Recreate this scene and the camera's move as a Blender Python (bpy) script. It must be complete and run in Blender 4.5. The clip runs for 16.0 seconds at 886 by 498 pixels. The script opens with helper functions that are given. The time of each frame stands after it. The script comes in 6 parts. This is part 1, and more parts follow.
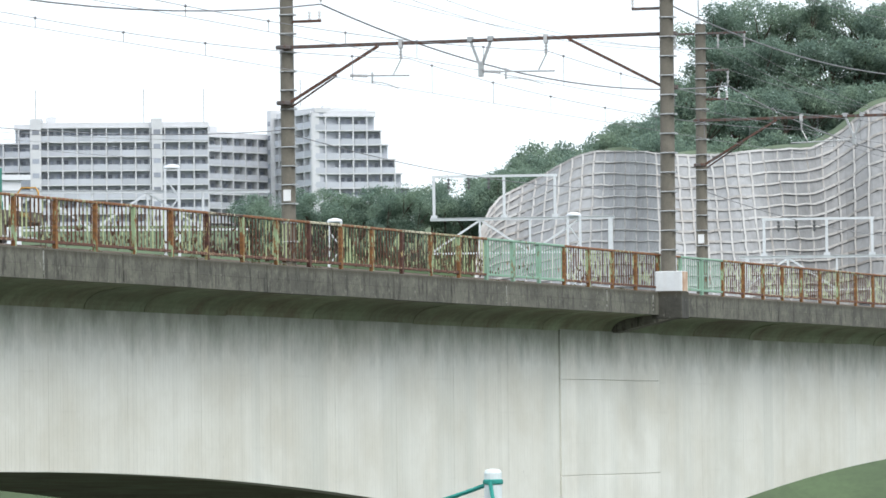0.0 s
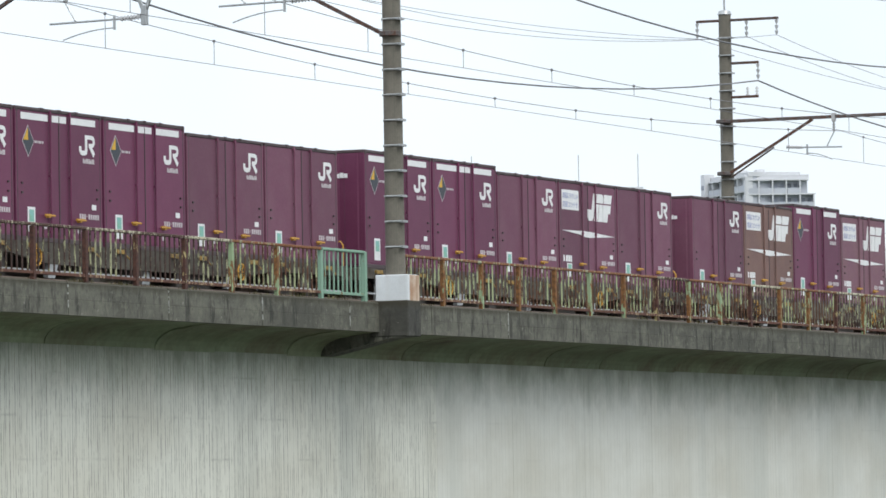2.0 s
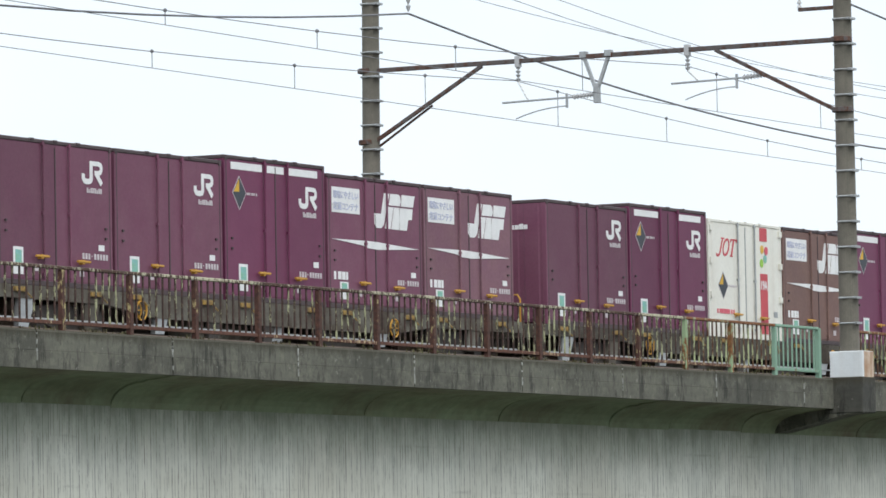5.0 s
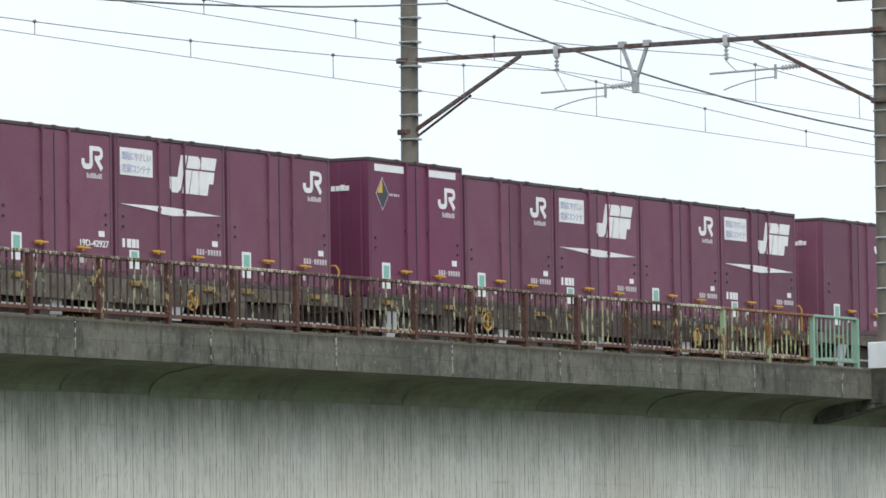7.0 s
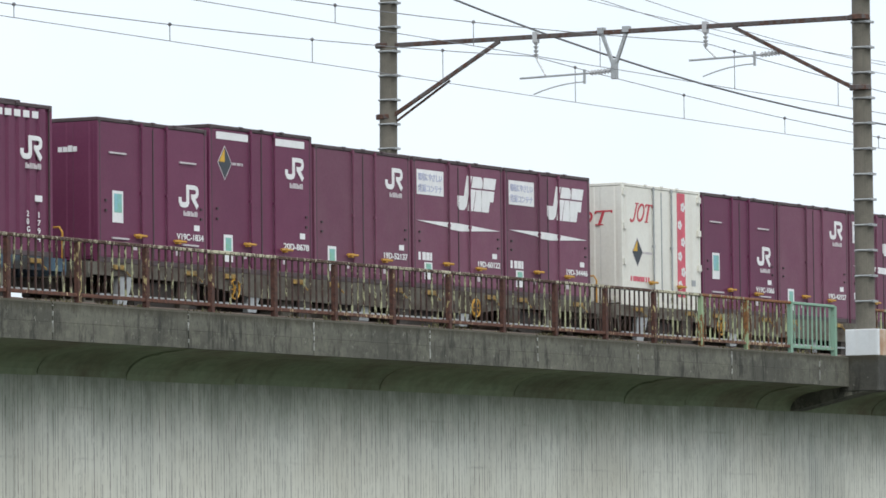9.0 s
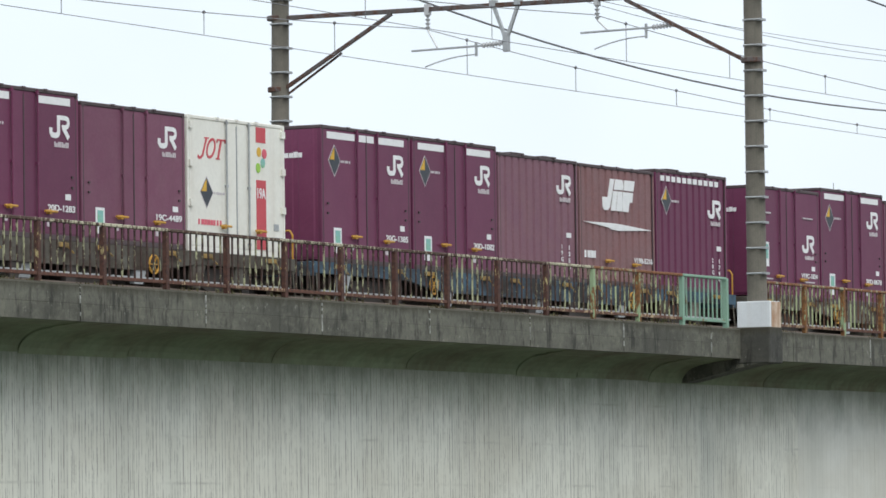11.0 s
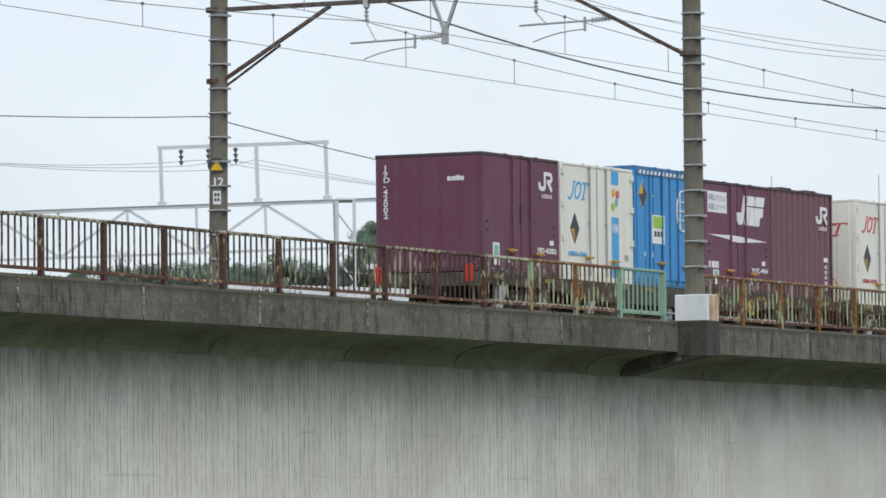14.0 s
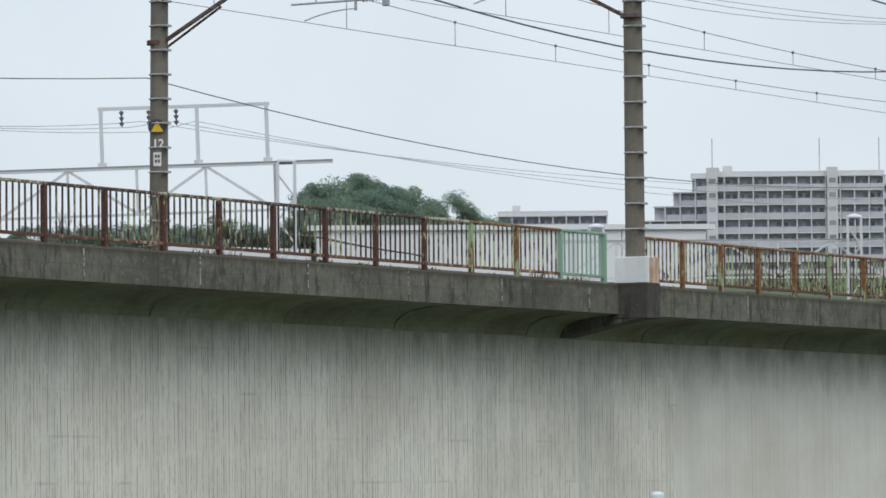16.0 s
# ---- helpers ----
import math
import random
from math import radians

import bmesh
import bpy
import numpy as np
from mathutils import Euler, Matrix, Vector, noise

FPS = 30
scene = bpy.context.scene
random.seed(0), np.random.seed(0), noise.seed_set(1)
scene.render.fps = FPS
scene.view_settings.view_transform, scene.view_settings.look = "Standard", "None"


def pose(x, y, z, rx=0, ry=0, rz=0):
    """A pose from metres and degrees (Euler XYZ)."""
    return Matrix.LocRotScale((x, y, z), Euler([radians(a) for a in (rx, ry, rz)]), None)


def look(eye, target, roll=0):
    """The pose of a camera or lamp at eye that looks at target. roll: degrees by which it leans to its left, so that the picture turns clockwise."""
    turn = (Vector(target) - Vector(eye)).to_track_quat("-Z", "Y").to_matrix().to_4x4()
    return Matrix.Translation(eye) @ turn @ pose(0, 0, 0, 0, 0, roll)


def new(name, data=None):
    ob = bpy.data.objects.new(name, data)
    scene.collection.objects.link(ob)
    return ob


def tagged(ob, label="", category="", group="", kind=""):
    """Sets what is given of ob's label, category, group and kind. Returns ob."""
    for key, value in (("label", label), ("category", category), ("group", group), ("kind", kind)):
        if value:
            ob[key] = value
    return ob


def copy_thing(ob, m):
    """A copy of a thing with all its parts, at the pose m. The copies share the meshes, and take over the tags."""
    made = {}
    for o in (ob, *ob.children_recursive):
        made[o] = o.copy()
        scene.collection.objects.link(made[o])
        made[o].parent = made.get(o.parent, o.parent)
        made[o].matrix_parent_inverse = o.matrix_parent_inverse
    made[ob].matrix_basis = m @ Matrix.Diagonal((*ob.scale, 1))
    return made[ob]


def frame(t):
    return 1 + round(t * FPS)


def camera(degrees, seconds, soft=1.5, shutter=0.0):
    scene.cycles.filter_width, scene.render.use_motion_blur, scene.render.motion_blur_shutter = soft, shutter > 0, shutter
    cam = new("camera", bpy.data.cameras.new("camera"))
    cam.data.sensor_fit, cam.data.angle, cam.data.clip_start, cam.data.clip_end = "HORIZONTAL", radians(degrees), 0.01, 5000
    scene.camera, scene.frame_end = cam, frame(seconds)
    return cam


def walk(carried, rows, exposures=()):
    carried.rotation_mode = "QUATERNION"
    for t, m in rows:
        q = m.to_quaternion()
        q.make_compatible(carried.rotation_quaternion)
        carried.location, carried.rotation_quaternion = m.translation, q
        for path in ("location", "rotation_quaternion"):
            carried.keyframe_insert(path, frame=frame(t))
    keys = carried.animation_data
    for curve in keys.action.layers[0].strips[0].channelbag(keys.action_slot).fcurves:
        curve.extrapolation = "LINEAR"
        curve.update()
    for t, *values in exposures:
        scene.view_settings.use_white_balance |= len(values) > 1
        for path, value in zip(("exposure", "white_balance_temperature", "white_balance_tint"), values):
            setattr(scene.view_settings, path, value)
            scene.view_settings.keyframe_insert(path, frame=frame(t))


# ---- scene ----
cam = camera(8.956, 16.0, soft=1.6)

EYE = Vector((-101.8, -44.43, 6.0))
Z0 = 11.05          # railing top stands about 11.1 m over the ground
STEP_DIR = Vector((math.cos(radians(19.2)), math.sin(radians(19.2)), math.sin(radians(2.2))))


def aim(yaw, pitch, roll, step=0.0):
    """Camera pose: bearing from the track's direction, tilt, lean, and a small step towards the bridge."""
    eye = EYE + STEP_DIR * step
    y, p = radians(yaw), radians(pitch)
    way = Vector((math.cos(p) * math.cos(y), math.cos(p) * math.sin(y), math.sin(p)))
    return look(eye, eye + way * 100, roll)


def bearing(yaw, dist, elev=0.0):
    """A point seen from the camera's stand at that bearing, distance and elevation."""
    y = radians(yaw)
    return Vector((EYE.x + dist * math.cos(y), EYE.y + dist * math.sin(y), EYE.z + dist * math.tan(radians(elev))))


walk(cam, [
    (0, aim(18.853, 1.928, -0.716, 9.88)),
    (0.3, aim(19.800, 2.012, -0.951, 8.70)),
    (0.5, aim(20.458, 2.534, -1.279, 6.31)),
    (1, aim(21.589, 3.262, -0.550)),
    (1.5, aim(22.365, 2.912, -0.600)),
    (2, aim(23.234, 2.639, -0.987)),
    (2.5, aim(24.700, 2.716, -0.969)),
    (3, aim(25.452, 2.940, -0.417)),
    (3.5, aim(26.391, 3.155, -1.060)),
    (4, aim(27.024, 3.231, -0.207)),
    (4.5, aim(27.387, 3.446, -0.568)),
    (4.7, aim(27.654, 3.524, -0.894)),
    (6.8, aim(28.162, 3.401, -1.258)),
    (7, aim(28.205, 3.405, -0.920)),
    (7.5, aim(28.025, 3.502, -1.145)),
    (8, aim(28.185, 3.618, -1.121)),
    (8.5, aim(28.001, 3.742, -0.875)),
    (9, aim(27.985, 3.252, -0.627)),
    (9.5, aim(27.725, 3.258, -0.278)),
    (10, aim(27.441, 3.243, -0.568)),
    (12.3, aim(26.331, 2.736, -0.694)),
    (12.5, aim(26.232, 2.751, -0.778)),
    (13, aim(26.271, 2.702, -1.102)),
    (13.5, aim(26.428, 2.691, -0.798)),
    (14, aim(26.266, 2.877, -0.596)),
    (14.5, aim(25.729, 2.833, -0.390)),
    (15, aim(25.533, 2.736, -0.719)),
    (15.5, aim(25.659, 2.689, -0.595)),
    (16, aim(25.666, 2.485, -0.551)),
], exposures=[(0.0, 0.58), (0.5, 0.58), (1.0, 0.42), (1.5, 0.28), (3.0, 0.19), (10.0, 0.13), (12.5, 0.04), (14.5, -0.10), (16.0, -0.20)])

# ---- world: an overcast sky, brighter overhead, and a soft sun behind the camera ----
world = bpy.data.worlds.new("overcast_sky")
scene.world = world
world.use_nodes = True
wt = world.node_tree
wt.nodes.clear()
w_out = wt.nodes.new("ShaderNodeOutputWorld")
w_bg = wt.nodes.new("ShaderNodeBackground")
w_sky = wt.nodes.new("ShaderNodeTexSky")
w_sky.sky_type = "NISHITA"
w_sky.sun_disc = False
w_sky.sun_elevation = radians(55)
w_sky.sun_rotation = radians(200)
w_mul = wt.nodes.new("ShaderNodeMix")
w_mul.data_type = "RGBA"
w_mul.blend_type = "MULTIPLY"
w_mul.inputs["Factor"].default_value = 1.0
w_mul.inputs["B"].default_value = (0.12, 0.12, 0.12, 1)
w_co = wt.nodes.new("ShaderNodeTexCoord")
w_sep = wt.nodes.new("ShaderNodeSeparateXYZ")
w_ramp = wt.nodes.new("ShaderNodeValToRGB")
w_ramp.color_ramp.elements[0].position = 0.0
w_ramp.color_ramp.elements[0].color = (0.775, 0.855, 0.935, 1)
w_ramp.color_ramp.elements[1].position = 1.0
w_ramp.color_ramp.elements[1].color = (1.72, 1.86, 2.0, 1)
w_noise = wt.nodes.new("ShaderNodeTexNoise")
w_noise.inputs["Scale"].default_value = 9.0
w_noise.inputs["Detail"].default_value = 4.0
w_nmap = wt.nodes.new("ShaderNodeMapRange")
w_nmap.inputs["From Min"].default_value = 0.35
w_nmap.inputs["From Max"].default_value = 0.65
w_nmap.inputs["To Min"].default_value = 0.93
w_nmap.inputs["To Max"].default_value = 1.05
w_cloud = wt.nodes.new("ShaderNodeMix")
w_cloud.data_type = "RGBA"
w_cloud.blend_type = "MULTIPLY"
w_cloud.inputs["Factor"].default_value = 1.0
w_mix = wt.nodes.new("ShaderNodeMix")
w_mix.data_type = "RGBA"
w_mix.inputs["Factor"].default_value = 0.88
wl = wt.links.new
wl(w_sky.outputs[0], w_mul.inputs["A"])
wl(w_co.outputs["Generated"], w_sep.inputs[0])
wl(w_sep.outputs["Z"], w_ramp.inputs[0])
wl(w_co.outputs["Generated"], w_noise.inputs["Vector"])
wl(w_noise.outputs[0], w_nmap.inputs["Value"])
wl(w_ramp.outputs[0], w_cloud.inputs["A"])
wl(w_nmap.outputs[0], w_cloud.inputs["B"])
wl(w_mul.outputs["Result"], w_mix.inputs["A"])
wl(w_cloud.outputs["Result"], w_mix.inputs["B"])
wl(w_mix.outputs["Result"], w_bg.inputs["Color"])
w_bg.inputs["Strength"].default_value = 1.0
wl(w_bg.outputs[0], w_out.inputs[0])

sun = new("sun", bpy.data.lights.new("sun", "SUN"))
sun.data.energy = 1.3
sun.data.angle = radians(25)
sun.data.color = (1.0, 0.97, 0.92)
sun.matrix_world = look((-60, -70, 110), (0, 0, 0))


# ---- materials ----
def mat(name, color, rough=0.7, metal=0.0, var=0.25, scale=3.0, fine=40.0, bump=0.15, tint=None, coords="Object", rand=0.0, streak=0.0, streak_color=(0.05, 0.05, 0.045), spec=0.5):
    """Painted, cast or weathered surface: two scales of colour variation, optional vertical streaks, fine relief."""
    m = bpy.data.materials.new(name)
    m.use_nodes = True
    nt = m.node_tree
    b = nt.nodes["Principled BSDF"]
    b.inputs["Roughness"].default_value = rough
    b.inputs["Metallic"].default_value = metal
    b.inputs["Specular IOR Level"].default_value = spec
    ln = nt.links.new
    co = nt.nodes.new("ShaderNodeTexCoord")
    if coords == "World":
        geo = nt.nodes.new("ShaderNodeNewGeometry")
        src = geo.outputs["Position"]
    else:
        src = co.outputs[coords]
    n1 = nt.nodes.new("ShaderNodeTexNoise")
    n1.inputs["Scale"].default_value = scale
    n1.inputs["Detail"].default_value = 6
    n1.inputs["Roughness"].default_value = 0.65
    n2 = nt.nodes.new("ShaderNodeTexNoise")
    n2.inputs["Scale"].default_value = fine
    n2.inputs["Detail"].default_value = 3
    ln(src, n1.inputs["Vector"])
    ln(src, n2.inputs["Vector"])
    t = tint or tuple(c * 0.55 for c in color)
    mix = nt.nodes.new("ShaderNodeMix")
    mix.data_type = "RGBA"
    mix.inputs["A"].default_value = (*color, 1)
    mix.inputs["B"].default_value = (*t, 1)
    mr = nt.nodes.new("ShaderNodeMapRange")
    mr.inputs["From Min"].default_value = 0.38
    mr.inputs["From Max"].default_value = 0.72
    mr.inputs["To Max"].default_value = var * 2
    ln(n1.outputs[0], mr.inputs["Value"])
    ln(mr.outputs[0], mix.inputs["Factor"])
    last = mix.outputs["Result"]
    hs = nt.nodes.new("ShaderNodeHueSaturation")
    ln(last, hs.inputs["Color"])
    vm = nt.nodes.new("ShaderNodeMapRange")
    vm.inputs["To Min"].default_value = 1 - var * 0.6
    vm.inputs["To Max"].default_value = 1 + var * 0.6
    ln(n2.outputs[0], vm.inputs["Value"])
    ln(vm.outputs[0], hs.inputs["Value"])
    last = hs.outputs[0]
    if rand:
        oi = nt.nodes.new("ShaderNodeObjectInfo")
        h2 = nt.nodes.new("ShaderNodeHueSaturation")
        rm = nt.nodes.new("ShaderNodeMapRange")
        rm.inputs["To Min"].default_value = 1 - rand
        rm.inputs["To Max"].default_value = 1 + rand
        ln(oi.outputs["Random"], rm.inputs["Value"])
        ln(rm.outputs[0], h2.inputs["Value"])
        ln(last, h2.inputs["Color"])
        last = h2.outputs[0]
    if streak:
        mp = nt.nodes.new("ShaderNodeMapping")
        mp.inputs["Scale"].default_value = (6.0, 6.0, 0.12)
        n3 = nt.nodes.new("ShaderNodeTexNoise")
        n3.inputs["Scale"].default_value = 1.0
        n3.inputs["Detail"].default_value = 5
        ln(src, mp.inputs["Vector"])
        ln(mp.outputs[0], n3.inputs["Vector"])
        sm = nt.nodes.new("ShaderNodeMapRange")
        sm.inputs["From Min"].default_value = 0.5
        sm.inputs["From Max"].default_value = 0.75
        sm.inputs["To Max"].default_value = streak
        ln(n3.outputs[0], sm.inputs["Value"])
        sx = nt.nodes.new("ShaderNodeMix")
        sx.data_type = "RGBA"
        ln(sm.outputs[0], sx.inputs["Factor"])
        ln(last, sx.inputs["A"])
        sx.inputs["B"].default_value = (*streak_color, 1)
        last = sx.outputs["Result"]
    ln(last, b.inputs["Base Color"])
    if bump:
        bp = nt.nodes.new("ShaderNodeBump")
        bp.inputs["Strength"].default_value = bump
        bp.inputs["Distance"].default_value = 0.01
        ln(n2.outputs[0], bp.inputs["Height"])
        ln(bp.outputs[0], b.inputs["Normal"])
    return m


def rusty(name, paint, rust, amount, scale=4.0):
    """Old paint broken by rust patches at two scales, by the place on the bridge."""
    m = bpy.data.materials.new(name)
    m.use_nodes = True
    nt = m.node_tree
    ln = nt.links.new
    b = nt.nodes["Principled BSDF"]
    b.inputs["Roughness"].default_value = 0.75
    geo = nt.nodes.new("ShaderNodeNewGeometry")
    n1 = nt.nodes.new("ShaderNodeTexNoise")
    n1.inputs["Scale"].default_value = scale
    n1.inputs["Detail"].default_value = 8
    n1.inputs["Roughness"].default_value = 0.75
    n0 = nt.nodes.new("ShaderNodeTexNoise")
    n0.inputs["Scale"].default_value = 0.55
    n0.inputs["Detail"].default_value = 2
    oi = nt.nodes.new("ShaderNodeObjectInfo")
    mp = nt.nodes.new("ShaderNodeMapping")
    mp.inputs["Scale"].default_value = (2.2, 2.2, 0.75)
    ln(geo.outputs["Position"], mp.inputs["Vector"])
    ln(mp.outputs[0], n1.inputs["Vector"])
    ln(geo.outputs["Position"], n0.inputs["Vector"])
    a1 = nt.nodes.new("ShaderNodeMath")
    a1.operation = "MULTIPLY_ADD"
    ln(n0.outputs[0], a1.inputs[0])
    a1.inputs[1].default_value = 0.25
    sharp = nt.nodes.new("ShaderNodeMath")
    sharp.operation = "MULTIPLY"
    sharp.inputs[1].default_value = 1.6
    ln(n1.outputs[0], sharp.inputs[0])
    ln(sharp.outputs[0], a1.inputs[2])
    a2 = nt.nodes.new("ShaderNodeMath")
    a2.operation = "MULTIPLY_ADD"
    ln(oi.outputs["Random"], a2.inputs[0])
    a2.inputs[1].default_value = 0.18
    ln(a1.outputs[0], a2.inputs[2])
    mr = nt.nodes.new("ShaderNodeMapRange")
    mr.inputs["From Min"].default_value = 1.235 - amount * 0.5
    mr.inputs["From Max"].default_value = 1.275 - amount * 0.5
    ln(a2.outputs[0], mr.inputs["Value"])
    n2 = nt.nodes.new("ShaderNodeTexNoise")
    n2.inputs["Scale"].default_value = 14
    n2.inputs["Detail"].default_value = 4
    ln(geo.outputs["Position"], n2.inputs["Vector"])
    rc = nt.nodes.new("ShaderNodeValToRGB")
    rc.color_ramp.elements[0].position = 0.35
    rc.color_ramp.elements[0].color = (*[c * 0.45 for c in rust], 1)
    rc.color_ramp.elements[1].position = 0.68
    rc.color_ramp.elements[1].color = (*rust, 1)
    ln(n2.outputs[0], rc.inputs[0])
    mix = nt.nodes.new("ShaderNodeMix")
    mix.data_type = "RGBA"
    ln(mr.outputs[0], mix.inputs["Factor"])
    mix.inputs["A"].default_value = (*paint, 1)
    ln(rc.outputs[0], mix.inputs["B"])
    ln(mix.outputs["Result"], b.inputs["Base Color"])
    bp = nt.nodes.new("ShaderNodeBump")
    bp.inputs["Strength"].default_value = 0.4
    bp.inputs["Distance"].default_value = 0.004
    ln(mr.outputs[0], bp.inputs["Height"])
    ln(bp.outputs[0], b.inputs["Normal"])
    return m


def girder_concrete(name, board, base=(0.47, 0.48, 0.45)):
    """Board-marked or smooth concrete with run-off streaks, lift lines, stains and a mossy, shade-painted top."""
    m = bpy.data.materials.new(name)
    m.use_nodes = True
    nt = m.node_tree
    ln = nt.links.new
    b = nt.nodes["Principled BSDF"]
    b.inputs["Roughness"].default_value = 0.85
    geo = nt.nodes.new("ShaderNodeNewGeometry")
    P = geo.outputs["Position"]

    def nz(scale3, detail, rough=0.6, scale=1.0):
        mp = nt.nodes.new("ShaderNodeMapping")
        mp.inputs["Scale"].default_value = scale3
        n = nt.nodes.new("ShaderNodeTexNoise")
        n.inputs["Scale"].default_value = scale
        n.inputs["Detail"].default_value = detail
        n.inputs["Roughness"].default_value = rough
        ln(P, mp.inputs["Vector"])
        ln(mp.outputs[0], n.inputs["Vector"])
        return n.outputs[0]

    def rng(v, a, c, lo, hi):
        r = nt.nodes.new("ShaderNodeMapRange")
        r.inputs["From Min"].default_value = a
        r.inputs["From Max"].default_value = c
        r.inputs["To Min"].default_value = lo
        r.inputs["To Max"].default_value = hi
        ln(v, r.inputs["Value"])
        return r.outputs[0]

    def over(prev, fac, col):
        x = nt.nodes.new("ShaderNodeMix")
        x.data_type = "RGBA"
        ln(fac, x.inputs["Factor"])
        if isinstance(prev, tuple):
            x.inputs["A"].default_value = (*prev, 1)
        else:
            ln(prev, x.inputs["A"])
        x.inputs["B"].default_value = (*col, 1)
        return x.outputs["Result"]

    sep = nt.nodes.new("ShaderNodeSeparateXYZ")
    ln(P, sep.inputs[0])

    def lines(scale, feature="DISTANCE_TO_EDGE"):
        v = nt.nodes.new("ShaderNodeTexVoronoi")
        v.voronoi_dimensions = "1D"
        v.feature = feature
        v.inputs["Scale"].default_value = scale
        ln(sep.outputs["X"], v.inputs["W"])
        return v

    def times(u, w):
        x = nt.nodes.new("ShaderNodeMath")
        x.operation = "MULTIPLY"
        ln(u, x.inputs[0])
        ln(w, x.inputs[1])
        return x.outputs[0]

    broad = nz((0.35, 0.35, 0.5), 4)
    c = over(base, rng(broad, 0.4, 0.68, 0, 0.45), (0.45, 0.42, 0.33))
    c = over(c, rng(nz((0.5, 0.5, 0.04), 3), 0.5, 0.7, 0, 0.4), (0.45, 0.47, 0.42))
    tone = lines(3.1, "F1")
    sc = nt.nodes.new("ShaderNodeSeparateColor")
    ln(tone.outputs["Color"], sc.inputs[0])
    c = over(c, rng(sc.outputs[0], 0.45, 1.0, 0, 0.2 if board else 0.12), (0.34, 0.34, 0.29))
    broken = rng(nz((5.0, 5.0, 1.8), 5, 0.8), 0.46, 0.54, 0, 1)
    fine = rng(lines(5.0).outputs["Distance"], 0.025, 0.075, 1, 0)
    c = over(c, times(fine, rng(broken, 0, 1, 0.12, 0.72 if board else 0.14)), (0.12, 0.112, 0.09))
    fine2 = rng(lines(10.5).outputs["Distance"], 0.05, 0.14, 1, 0)
    c = over(c, times(fine2, rng(nz((7.0, 7.0, 1.6), 4, 0.8), 0.46, 0.56, 0.06 if board else 0, 0.66 if board else 0.14)), (0.13, 0.12, 0.10))
    # lift lines of the casting
    pp = nt.nodes.new("ShaderNodeMath")
    pp.operation = "PINGPONG"
    ln(sep.outputs["Z"], pp.inputs[0])
    pp.inputs[1].default_value = 0.39
    c = over(c, times(rng(pp.outputs[0], 0.0, 0.035, 1, 0), rng(nz((0.8, 0.8, 3.0), 4, 0.7), 0.5, 0.65, 0, 0.4 if board else 0.1)), (0.22, 0.215, 0.19))
    speck = nz((6, 6, 4), 4, 0.7)
    c = over(c, rng(speck, 0.68, 0.76, 0, 0.5), (0.15, 0.14, 0.12))
    # moss and run-off from the deck's edge, with the overhang's shade painted in
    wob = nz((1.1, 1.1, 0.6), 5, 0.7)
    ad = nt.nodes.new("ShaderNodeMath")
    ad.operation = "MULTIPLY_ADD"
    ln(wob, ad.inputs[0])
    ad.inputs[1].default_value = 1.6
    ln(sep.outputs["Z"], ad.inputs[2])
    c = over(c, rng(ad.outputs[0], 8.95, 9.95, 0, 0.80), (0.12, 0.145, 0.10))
    ln(c, b.inputs["Base Color"])
    bp = nt.nodes.new("ShaderNodeBump")
    bp.inputs["Strength"].default_value = 0.3
    bp.inputs["Distance"].default_value = -0.015
    ln(fine, bp.inputs["Height"])
    ln(bp.outputs[0], b.inputs["Normal"])
    return m


